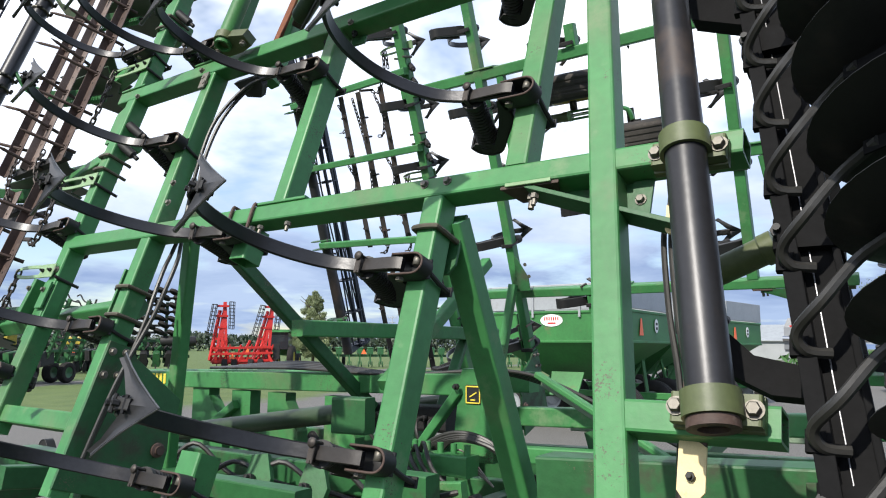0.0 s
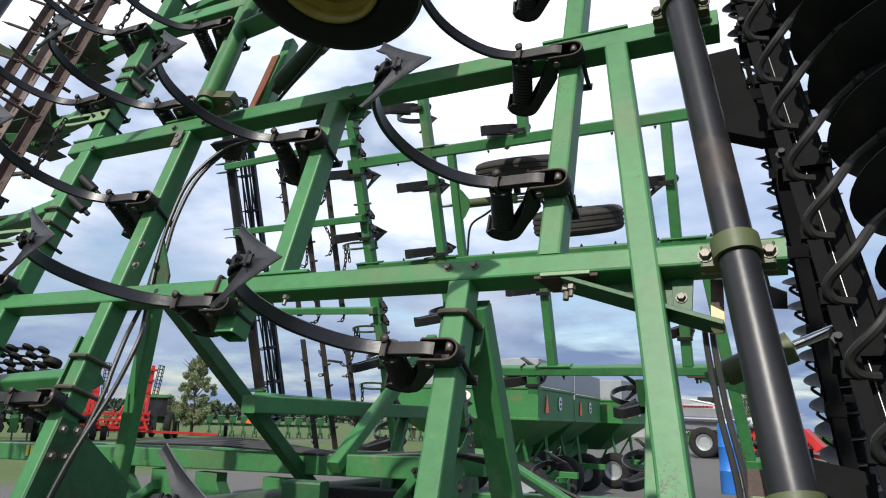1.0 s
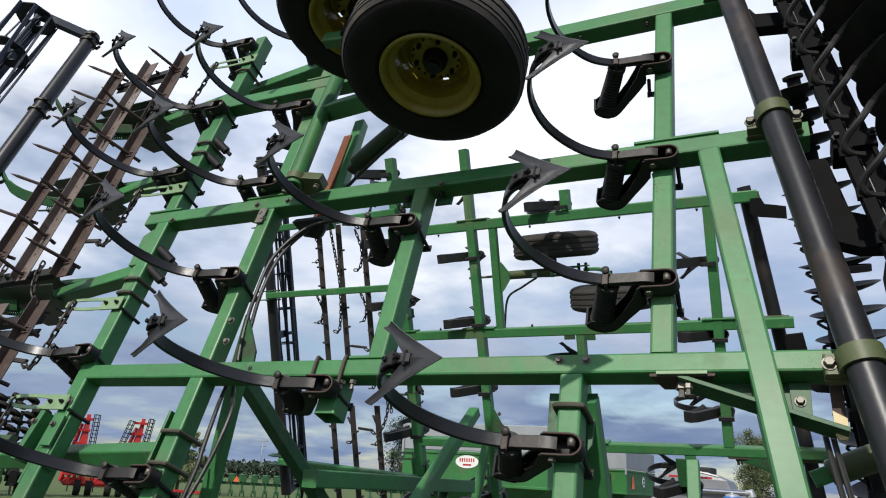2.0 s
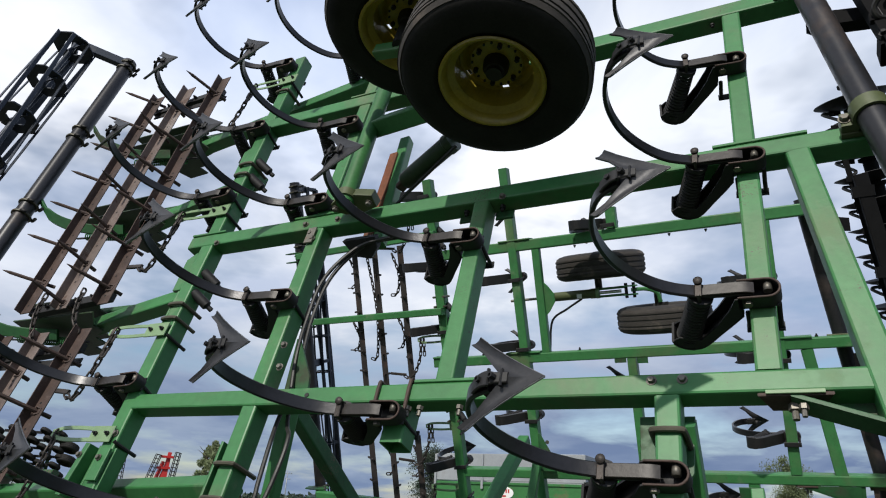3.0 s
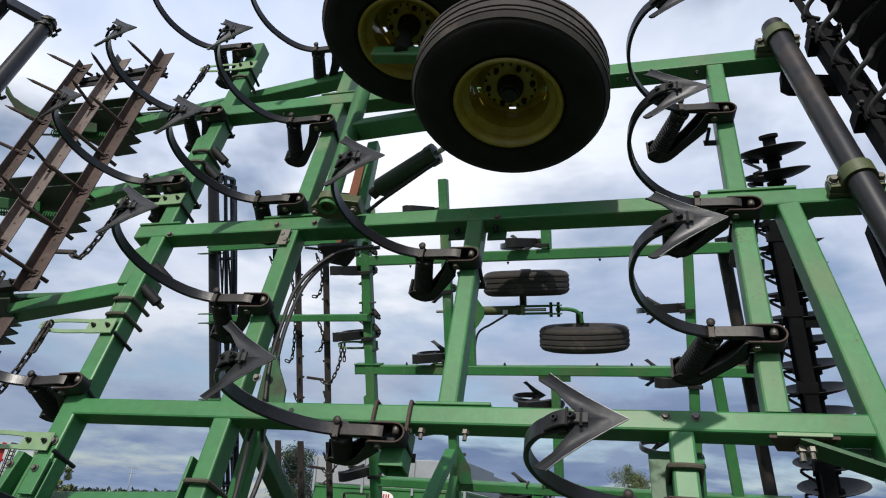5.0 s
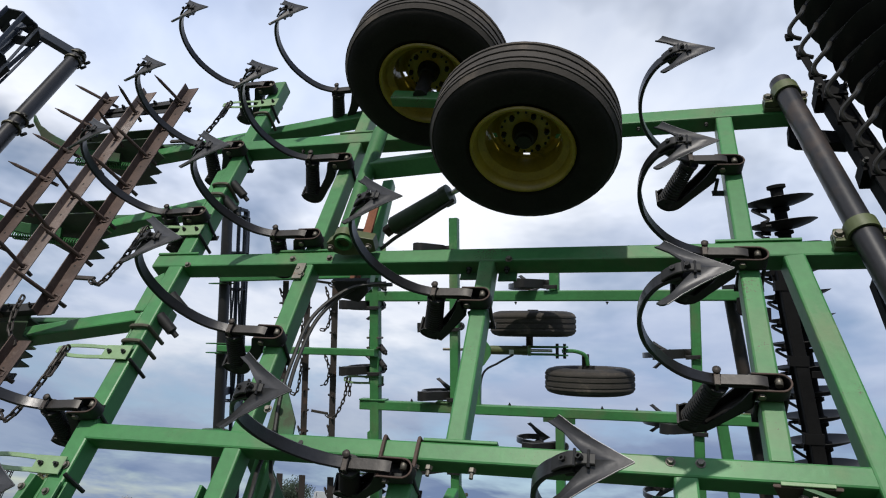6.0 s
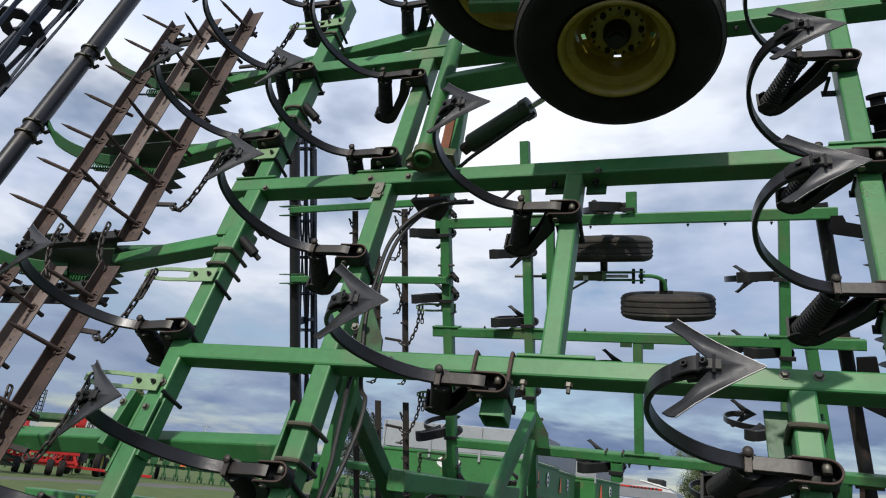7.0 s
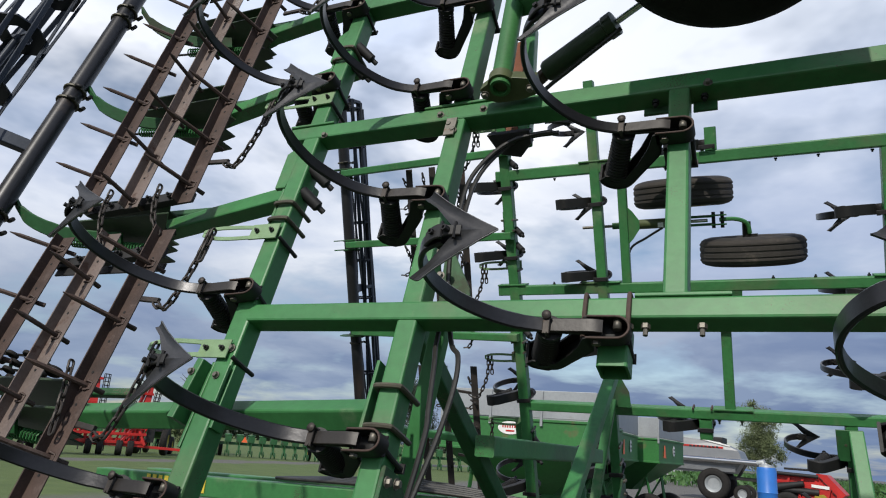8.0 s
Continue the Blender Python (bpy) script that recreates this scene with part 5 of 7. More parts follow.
# ---- rolling basket behind the harrow ----
def rolling_basket(base, pipe, axle, R, slant, frame_bar, reach):
    """pipe and axle: (u, w) at v = 0.65; slant: how far both lean back per metre up the wing."""
    e = thing("rolling_basket", base, "dark grey rolling basket with carrier pipe and end frames", "rolling basket")
    lean = lambda v: slant * (v - 0.65)
    v0, v1 = reach
    at = lambda v, du=0.0: Vector((pipe[0] + du + lean(v), v, pipe[1]))
    part("carrier_pipe", made(rod, [at(v) for v in (v0, 0.5, 1.7, v1)], 0.050, 20), GUNMETAL, e)
    for v in (-0.30, -0.22, 0.46, 0.54, 1.31, 1.40, 2.02, 2.11, v1 - 0.10, v1 - 0.04):
        c = part("pipe_strap", made(lathe, [(0.0505, -0.008), (0.061, -0.006), (0.063, 0.0), (0.061, 0.006), (0.0505, 0.008)], axis_at(at(v), (slant, 1, 0)), 20, True), STRAP, e, "thin U-bolt strap round the pipe")
        part("strap_nut", made(rod, [at(v) + V(0.052, 0, 0.045), at(v) + V(0.085, 0, 0.020)], 0.011, 6), BLACK, c)
        part("strap_nut", made(rod, [at(v) + V(0.030, 0, -0.060), at(v) + V(0.075, 0, -0.050)], 0.011, 6), BLACK, c)
    ax = lambda v: Vector((axle[0] + lean(v), v, axle[1]))
    v0, v1 = v0 + 0.05, v1 - 0.12
    for k in range(8):
        bm = bmesh.new()
        pts = []
        for j in range(13):
            v = v0 + (v1 - v0) * j / 12
            a = 2 * math.pi * k / 8 + j * 0.12
            pts.append(ax(v) + V(math.cos(a) * R, 0, math.sin(a) * R))
        strip(bm, pts, (0, 0.2, 1) if k % 4 in (0, 3) else (1, 0.2, 0), 0.03 if frame_bar else 0.02, 0.008)
        part("basket_bar", bm, BASKET, e)
    for j in range(10):
        v = v0 + (v1 - v0) * j / 9
        part("ring", made(lathe, [(R * 0.45, -0.005), (R, -0.005), (R, 0.005), (R * 0.45, 0.005)], axis_at(ax(v), (slant, 1, 0)), 8, True), BASKET, e)
        part("spider", made(beam, ax(v) + V(-R + 0.03, 0, 0), ax(v) + V(R - 0.03, 0, 0), 0.03, 0.01, UPW, 0.002), BASKET, e)
    part("axle", made(rod, [ax(v0 - 0.05), ax(v1 + 0.1)], 0.018, 10), BASKET, e)
    for v in (v0 - 0.03, 0.95, v1 + 0.08):
        part("end_frame", made(beam, at(v, 0.015), ax(v) + V(-0.04, 0, 0), 0.07, 0.05, UPW, 0.005), BASKET, e)
        part("side_bar", made(beam, ax(v) + V(-0.18, 0, -0.10), ax(v) + V(0.0, 0, 0.02), 0.05, 0.03, UPV, 0.004) if frame_bar else made(beam, ax(v), ax(v) + V(0, 0, R + 0.02), 0.05, 0.03, UPV, 0.004), BASKET, e)
    o = V(-0.20, 0, -0.10) if frame_bar else V(0, 0, R + 0.03)
    part("frame_bar", made(beam, ax(v0 - 0.03) + o, ax(v1 + 0.08) + o, 0.05, 0.07 if frame_bar else 0.04, UPW, 0.005), BASKET, e)


rolling_basket(WING, (-5.035, 0.12), (-5.265, 0.42), 0.15, -0.062, True, (-0.9, 2.92))
rolling_basket(MIRROR @ WING, (-5.083, 0.29), (-5.09, 0.50), 0.10, 0.0, False, (-0.62, 2.75))


def front_cylinder():
    e = thing("hydraulic_cylinder", Matrix(), "faded olive hydraulic cylinder behind the wing front", "hydraulic cylinder")
    a, b = V(-0.50, 2.04, 1.80), V(-0.31, 2.04, 1.88)
    ax = (b - a).normalized()
    part("barrel", made(lathe, [(0.001, 0), (0.034, 0), (0.040, 0.01), (0.040, 0.16), (0.045, 0.165), (0.045, 0.20), (0.001, 0.206)], axis_at(a, ax), 24), OLIVE, e)
    part("piston_rod", made(rod, [b, b + ax * 0.22], 0.014, 12), CHROME, e)
    part("clevis", made(beam, b + ax * 0.20, b + ax * 0.28, 0.06, 0.05), RUSTY, e)
    part("lug", made(beam, a - ax * 0.05, a + ax * 0.01, 0.05, 0.05), GREEN, e)


front_cylinder()

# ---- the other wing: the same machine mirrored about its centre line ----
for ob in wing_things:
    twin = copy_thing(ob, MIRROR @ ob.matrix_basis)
    # far tyres take the rubber that has their light in its colour
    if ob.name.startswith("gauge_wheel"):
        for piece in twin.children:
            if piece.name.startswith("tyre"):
                piece.data = LIT_TYRE

# ---- centre frame of the cultivator ----
def centre_frame():
    e = thing("cultivator", Matrix(), "green steel centre section of the folded field cultivator", "cultivator")
    g = lambda a, b, w=0.10, h=0.10, name="tube", up=(0, 0, 1), mat=GREEN, hollow=False: part(name, made(beam, a, b, w, h, up, hollow=hollow), mat, e)
    for y in (3.25, 2 * MIDDLE - 3.25 + 0.2):
        g((-5.72, y, 1.318), (-1.9, y, 1.394), 0.13, 0.118, "main_beam")
    # low and inner beams wear the green that has shade mixed in
    for y in (2.30, 2 * MIDDLE - 2.30):
        g((-6.0, y, 0.83), (0.6, y, 0.83), 0.10, 0.12, "lower_beam", mat=GRIMY_SHADE)
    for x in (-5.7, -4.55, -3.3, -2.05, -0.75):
        g((x, 1.75, 0.72), (x, 2 * MIDDLE - 1.75, 0.72), 0.10, 0.10, "cross_tube", mat=GRIMY_SHADE)
    for x, w, flare in ((-4.377, 0.19, 0.17), (-3.93, 0.195, 0.0), (-3.57, 0.175, 0.12), (-3.05, 0.16, 0.10)):
        leg = [(-w / 2, 0), (w / 2, 0), (w / 2, -0.05), (w / 2 + flare, -0.24), (w / 2 + flare, -0.50), (-w / 2, -0.50)]
        part("leg_plate", made(plate, leg, 0.09, (x, 3.25, 1.284), (1, 0, 0), (0, 0, 1)), GREEN, e)
    g((-3.95, 3.19, 1.19), (-4.26, 3.19, 1.00), 0.07, 0.06, "leg_brace")
    g((-2.80, 2.64, 1.69), (-2.75, 4.65, 1.69), 0.09, 0.09, "tower_bar")
    for y in (4.3,):
        g((-2.80, y, 1.65), (-2.6, 3.7, 1.15), 0.07, 0.06, "tower_brace", mat=GRIMY_SHADE)
    g((-2.99, 2.20, 2.18), (-2.84, 3.32, 1.22), 0.075, 0.07, "fold_link", mat=GRIMY_SHADE)
    g((-2.565, 4.24, 2.20), (-2.582, 3.12, 1.37), 0.075, 0.07, "fold_link")
    g((-2.685, 4.843, 2.09), (-2.86, 4.78, 0.97), 0.065, 0.055, "strut", up=(0, -1, 0))
    g((-2.685, 1.877, 2.11), (-2.905, 1.966, 1.00), 0.06, 0.055, "strut", up=(0, -1, 0))
    # mast with emblem plate
    part("mast", made(plate, [(-0.14, -0.36), (0.12, -0.36), (0.085, 0.08), (0.07, 0.12), (-0.07, 0.12), (-0.085, 0.08)], 0.10, (-1.99, 3.20, 1.36), (1, 0, 0), (0, 0, 1)), GREEN, e)
    g((-2.42, 3.15, 0.95), (-2.08, 3.15, 1.36), 0.06, 0.05, "mast_brace")
    bolt(e, (-2.075, 3.12, 1.385), (0, -1, 0), NUT_BLACK, 1.4)
    g((-1.86, 3.22, 1.05), (-1.0, 3.22, 1.08), 0.08, 0.08, "mast_beam")
    em = part("emblem", made(plate, [(-0.045, -0.05), (0.045, -0.05), (0.05, 0.0), (0.045, 0.05), (-0.045, 0.05), (-0.05, 0.0)], 0.004, (-1.99, 3.147, 1.345), (1, 0, 0), (0, 0, 1)), BLACK, e, "black and yellow emblem plate")
    bm = bmesh.new()
    for a, b in (((-0.04, 0.042), (0.04, 0.042)), ((-0.04, -0.043), (0.04, -0.043)), ((-0.042, -0.043), (-0.042, 0.042)), ((0.042, -0.043), (0.042, 0.042)), ((-0.02, -0.012), (0.022, 0.012)), ((-0.015, -0.028), (0.015, -0.028))):
        beam(bm, (-1.99 + a[0], 3.143, 1.345 + a[1]), (-1.99 + b[0], 3.143, 1.345 + b[1]), 0.007, 0.003, (0, 1, 0), 0.001)
    part("emblem_mark", bm, LETTER, em)
    # drawbar pair running forward
    for k, (y, z) in enumerate(((3.05, 1.465), (3.12, 1.42))):
        g((-1.56, y, z), (0.4, y - 0.55, z - 0.90), 0.045, 0.03, "draw_strap", mat=WEATHERED if k else GREEN)
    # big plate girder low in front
    g((-1.02, 2.06, 1.08), (1.9, 2.06, 1.24), 0.14, 0.36, "girder", mat=GRIMY_SHADE)
    part("girder_plate", made(plate, [(-0.09, -0.10), (0.09, -0.10), (0.10, 0.09), (-0.09, 0.07)], 0.02, (-0.18, 1.97, 1.20), (1, 0, 0), (0, 0, 1)), GRIMY_SHADE, e)
    g((-0.9, 2.9, 1.02), (1.9, 2.9, 1.14), 0.12, 0.22, "front_beam", mat=GRIMY_SHADE)
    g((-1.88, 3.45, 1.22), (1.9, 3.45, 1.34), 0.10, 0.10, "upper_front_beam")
    g((-1.30, 3.40, 0.74), (-1.42, 3.40, 1.18), 0.10, 0.08, "front_post", mat=GRIMY_SHADE)
    g((-3.6, 2.45, 0.98), (-1.75, 2.45, 1.00), 0.10, 0.12, "side_beam", mat=GRIMY_SHADE)
    g((-4.2, 1.95, 0.98), (-2.0, 1.95, 1.00), 0.09, 0.10, "hinge_beam", mat=GRIMY_SHADE)
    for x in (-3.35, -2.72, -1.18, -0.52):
        g((x, 1.45, 1.02), (x, 2.35, 0.92), 0.08, 0.10, "hinge_arm", mat=GRIMY_SHADE)
        g((x, 2 * MIDDLE - 1.45, 1.02), (x, 2 * MIDDLE - 2.35, 0.92), 0.08, 0.10, "hinge_arm", mat=GRIMY_SHADE)
    # fold cylinders
    for s in (1, -1):
        yy = lambda y: y if s > 0 else 2 * MIDDLE - y
        c = part("fold_cylinder", made(rod, [(-4.0, yy(2.74), 1.04), (-2.62, yy(2.80), 1.235)], 0.052, 24), CYLINDER, e, "olive green fold cylinder")
        part("cylinder_head", made(beam, (-2.64, yy(2.80), 1.23), (-2.44, yy(2.84), 1.23), 0.11, 0.19, (0, 0, 1), 0.012), GRIMY_SHADE, c)
        part("cylinder_rod", made(rod, [(-4.0, yy(2.74), 1.04), (-4.3, yy(2.70), 1.00)], 0.024, 14), CHROME, c)
    # lettering band on the main beam: plain bars in place of a maker's name
    for k in range(10):
        if k != 4:
            part("letter_bar", made(beam, (-5.25 + 0.050 * k, 3.182, 1.30), (-5.25 + 0.050 * k, 3.182, 1.375), 0.03, 0.004, (0, 1, 0), 0.001), LETTER, e, "yellow lettering bar")
    # valve block slung under the main beam
    vb = part("valve_block", made(beam, (-2.86, 3.42, 1.17), (-2.30, 3.42, 1.175), 0.16, 0.15, (0, 0, 1), 0.02), BLACK, e, "black hydraulic valve block")
    for k in range(6):
        part("fitting", made(rod, [(-2.80 + 0.09 * k, 3.345, 1.18), (-2.80 + 0.09 * k, 3.30, 1.18)], 0.018, 8), BLACK if k % 3 else ZINC, vb)
        part("hose", made(rod, smooth_line([(-2.80 + 0.09 * k, 3.31, 1.18), (-2.80 + 0.09 * k, 3.25, 1.17), (-2.77 + 0.09 * k, 3.22, 1.09), (-2.70 + 0.08 * k, 3.26, 1.0), (-2.6 + 0.06 * k, 3.36, 0.92)], 5), 0.011, 8), HOSE, vb)
    # hydraulic lines
    for k in range(5):
        o = 0.03 * k
        pts = [(-4.3, 3.22 + o, 1.43), (-3.4, 3.16 + o, 1.45 + o * 0.3), (-2.6, 3.20 + o, 1.43), (-2.1, 3.26 + o, 1.46), (-1.7, 3.24 + o, 1.455 - o * 0.4), (-1.2, 3.12 + o, 1.30 - o * 0.4), (-0.6, 3.0 + o, 1.06)]
        part("hose", made(rod, smooth_line(pts, 6), 0.010, 8), HOSE, e)
    for k in range(4):
        o = 0.05 * k
        part("hose", made(rod, smooth_line([(-2.35 + o, 2.95, 0.88), (-2.25 + o, 2.85, 1.06 + o * 0.4), (-2.1 + o, 2.75, 1.0), (-1.9 + o, 2.8, 0.86)], 7), 0.011, 8), HOSE, e)
    bm = bmesh.new()
    beam(bm, (-2.25, 2.92, 1.02), (-1.85, 2.92, 1.02), 0.12, 0.10)
    for k in range(5):
        rod(bm, [(-2.2 + 0.08 * k, 2.92, 1.07), (-2.2 + 0.08 * k, 2.92, 1.12)], 0.016, 10)
    part("valve_block", bm, GREEN, e)
    # clutter low in the frame: manifold, loose lines, spring boxes
    for k in range(6):
        x = -3.9 + 0.32 * k
        part("hose", made(rod, smooth_line([(x, 2.15, 0.92), (x + 0.15, 2.25, 1.04 + 0.03 * (k % 3)), (x + 0.34, 2.35, 0.95), (x + 0.6, 2.5, 0.90), (x + 0.9, 2.6, 0.97)], 6), 0.012, 8), HOSE, e)
    for x in (-3.75, -3.45, -2.55, -2.2):
        part("lug_plate", made(plate, [(-0.07, -0.12), (0.07, -0.12), (0.09, 0.02), (0.03, 0.13), (-0.05, 0.12)], 0.03, (x, 2.18, 0.98), (1, 0.2, 0), (0, 0.4, 1)), GRIMY_SHADE, e)
        bolt(e, (x, 2.16, 1.0), (0, -1, 0.4), NUT_BLACK, 1.6)
    for k in range(7):
        o = 0.035 * k
        part("hose", made(rod, smooth_line([(-2.45 + o, 3.02, 0.84 + 0.02 * (k % 2)), (-2.24 + o, 2.98, 1.05 + o * 0.3), (-2.02 + o, 2.98, 1.16 - o * 0.2), (-1.82 + o * 0.6, 3.0, 1.14 - o * 0.5), (-1.68, 3.02, 1.02 - o * 0.3), (-1.60, 3.1, 0.85)], 6), 0.012, 8), HOSE, e)
    for k in range(3):
        part("cable", made(rod, smooth_line([(-2.30 + 0.08 * k, 2.96, 0.80), (-2.10 + 0.05 * k, 2.94, 0.98 + 0.03 * k), (-1.92, 2.95, 1.02 + 0.03 * k), (-1.78, 3.0, 0.92)], 6), 0.005, 6), ZINC, e)
    part("spring_box", made(beam, (-2.30, 3.0, 0.93), (-2.10, 3.0, 0.93), 0.12, 0.12, (0, 0, 1), 0.015), BLACK, e)
    for k in range(5):
        part("spring_fin", made(beam, (-2.29 + 0.045 * k, 2.93, 0.88), (-2.29 + 0.045 * k, 2.93, 0.99), 0.02, 0.02, (0, 1, 0), 0.003), BLACK, e)
    g((-2.50, 2.62, 0.86), (-1.70, 2.62, 0.965), 0.05, 0.10, "channel")
    g((-2.9, 4.2, 0.80), (-0.4, 4.2, 0.90), 0.10, 0.26, "rear_beam", mat=GRIMY_SHADE)
    g((-2.6, 3.7, 0.74), (-0.4, 3.7, 0.80), 0.10, 0.12, "rear_beam", mat=GRIMY_SHADE)
    g((-1.9, 4.2, 1.10), (-0.5, 4.2, 1.13), 0.08, 0.06, "rear_rail", mat=WEATHERED)
    part("manifold", made(beam, (-4.25, 2.2, 0.93), (-3.85, 2.25, 0.93), 0.12, 0.10), GRIMY_SHADE, e)
    for k in range(4):
        part("fitting", made(rod, [(-4.2 + 0.1 * k, 2.2, 0.97), (-4.2 + 0.1 * k, 2.17, 1.06)], 0.02, 8), BLACK, e)
    # transport wheels low under the frame
    for x in (-4.2, -3.1):
        for y in (2.9, 2 * MIDDLE - 2.9):
            t = part("transport_tyre", TYRE, None, e, "black transport tyre")
            t.matrix_basis = Matrix.Translation((x, y, 0.37)) @ pose(0, 0, 0, 90, 0, 0)
            r = part("transport_rim", RIM, None, e)
            r.matrix_basis = Matrix.Translation((x, y, 0.37)) @ pose(0, 0, 0, 90 if y < MIDDLE else -90, 0, 0)
    g((-3.65, 3.2, 0.40), (-3.65, 3.7, 0.40), 0.1, 0.1, "axle_tube")
    for y in (2.9, 2 * MIDDLE - 2.9):
        g((-4.2, y, 0.40), (-3.1, y, 0.40), 0.06, 0.09, "walking_beam")
        g((-3.65, y, 0.40), (-3.65, y, 0.78), 0.09, 0.09, "axle_post")
    for k in range(2):
        g((-3.65, 2.9 + k * (2 * MIDDLE - 5.8) , 0.40), (-3.65, 3.42, 0.40), 0.08, 0.08, "axle_tube")


centre_frame()


def centre_shank(x, y, side):
    e = thing("centre_shank", Matrix(((1, 0, 0, x), (0, side, 0, y), (0, 0, -1, 0.66), (0, 0, 0, 1))), "curved dark steel cultivator shank under the centre frame", "cultivator shank", "shanks under the centre frame")
    for k, lab in SHANK_PARTS:
        part(k, SHANK_MESHES[k], None, e, lab)


for k, x in enumerate((-5.4, -4.3, -3.05, -1.8, -0.5)):
    for y in (2.05, 2.75, 3.45, 4.15, 4.85):
        centre_shank(x + (0.12 if k % 2 else 0.0), y + (0.25 if k % 2 else 0.0), 1)


# ---- gravity wagons behind the machine ----
def wheel_into(parent, p, axis, r, w, rim_mat, name="wheel"):
    t = part(name, made(lathe, tyre_profile(r, w), axis_at(p, axis), 28, True), RUBBER, parent)
    part("rim", made(lathe, [(0.001, -w * 0.1), (r * 0.35, -w * 0.12), (r * 0.52, -w * 0.36), (r * 0.60, -w * 0.38), (r * 0.60, w * 0.38), (r * 0.52, w * 0.36), (0.001, w * 0.1)], axis_at(p, axis), 24), rim_mat, t)


def gravity_wagon(x, y, turn, oval, plaque):
    m = Matrix.Translation((x, y, 0)) @ pose(0, 0, 0, 0, 0, turn)
    e = thing("gravity_wagon", m, "green gravity grain wagon with grey extension boards", "grain wagon", "grain wagons in a row")
    # hopper: long side faces -y; L along x
    L, W = 1.50, 1.25
    zt, zm = 2.27, 1.70
    bm = bmesh.new()
    loft(bm, [[V(-L, -W, zm), V(L, -W, zm), V(L, W, zm), V(-L, W, zm)], [V(-L, -W, zt), V(L, -W, zt), V(L, W, zt), V(-L, W, zt)]], cap=False)
    loft(bm, [[V(-0.5, -0.35, 0.95), V(0.5, -0.35, 0.95), V(0.5, 0.35, 0.95), V(-0.5, 0.35, 0.95)], [V(-L, -W, zm), V(L, -W, zm), V(L, W, zm), V(-L, W, zm)]], cap=False)
    part("hopper", bm, WAGON, e, "green painted hopper", smooth=False)
    bm = bmesh.new()
    for z in (zt, zm):
        for a, b in (((-L, -W), (L, -W)), ((L, -W), (L, W)), ((L, W), (-L, W)), ((-L, W), (-L, -W))):
            beam(bm, (*a, z), (*b, z), 0.05, 0.05)
    part("rim_rail", bm, WAGON, e)
    bm = bmesh.new()
    zz = zt + 0.53
    for a, b in (((-L, -W), (L, -W)), ((L, -W), (L, W)), ((L, W), (-L, W)), ((-L, W), (-L, -W))):
        beam(bm, (a[0], a[1], (zt + zz) / 2 + 0.028), (b[0], b[1], (zt + zz) / 2 + 0.028), 0.03, 0.50)
    part("extension_board", bm, GREY, e, "grey sheet-metal extension boards")
    for k, xx in enumerate((-L, -0.5, 0.5, L)):
        part("stake", made(beam, (xx, -W - 0.03, zt - 0.1), (xx, -W - 0.03, zz), 0.05, 0.03), GREY, e)
    # running gear
    for xx in (-1.15, 1.15):
        part("axle", made(beam, (xx, -0.95, 0.55), (xx, 0.95, 0.55), 0.10, 0.10), WAGON, e)
        for yy in (-0.95, 0.95):
            wheel_into(e, (xx, yy, 0.46), (0, 1, 0), 0.46, 0.32, GREY)
        for yy in (-0.6, 0.6):
            part("leg", made(beam, (xx, yy, 0.6), (xx * 0.85, yy * 1.3, 1.50), 0.07, 0.05), WAGON, e)
            part("leg", made(beam, (xx * 0.55, yy, 0.62), (xx * 0.95, yy * 1.3, 1.45), 0.05, 0.05), WAGON, e)
    part("chassis", made(beam, (-1.5, 0, 0.66), (1.9, 0, 0.66), 0.14, 0.12), WAGON, e)
    part("chute", made(plate, [(-0.35, 0), (0.35, 0), (0.3, -0.5), (-0.3, -0.5)], 0.03, (0.0, -0.75, 1.1), (1, 0, 0), (0, 0.5, 1)), WAGON, e)
    if oval:
        s = part("oval_sign", made(plate, [(0.24 * math.cos(2 * math.pi * k / 24), 0.12 * math.sin(2 * math.pi * k / 24)) for k in range(24)], 0.008, (-0.10, -W - 0.01, 2.11), (1, 0, 0), (0, 0, 1)), WHITE, e, "white oval maker sign with red bars")
        bm = bmesh.new()
        for k in range(7):
            beam(bm, (-0.24 + 0.047 * k, -W - 0.017, 2.11), (-0.24 + 0.047 * k, -W - 0.017, 2.175), 0.026, 0.004, (0, 1, 0), 0.001)
        beam(bm, (-0.18, -W - 0.017, 2.055), (-0.01, -W - 0.017, 2.055), 0.004, 0.03, (0, 0, 1), 0.001)
        part("sign_bars", bm, RED, s)
    if plaque:
        part("slow_sign", made(plate, [(-0.11, -0.16), (0.11, -0.16), (0.03, 0.16), (-0.03, 0.16)], 0.006, (L + 0.02, -0.75, 1.98), (0, 1, 0), (0, 0, 1)), SIGN, e, "orange triangular slow sign")
        s = part("speed_plaque", made(plate, [(0.11 * math.cos(2 * math.pi * k / 16), 0.14 * math.sin(2 * math.pi * k / 16)) for k in range(16)], 0.006, (L + 0.02, 0.15, 2.02), (0, 1, 0), (0, 0, 1)), WHITE, e, "white speed plaque")
        bm = bmesh.new()
        for z in (1.97, 2.06):
            beam(bm, (L + 0.026, 0.10, z), (L + 0.026, 0.20, z), 0.05, 0.004, (1, 0, 0), 0.001)
        part("plaque_bars", bm, BLACK, s)
    return e


gravity_wagon(-5.92, 13.65, 0, True, True)
gravity_wagon(-6.12, 16.95, 0, False, True)
gravity_wagon(-5.50, 20.3, -8, False, True)


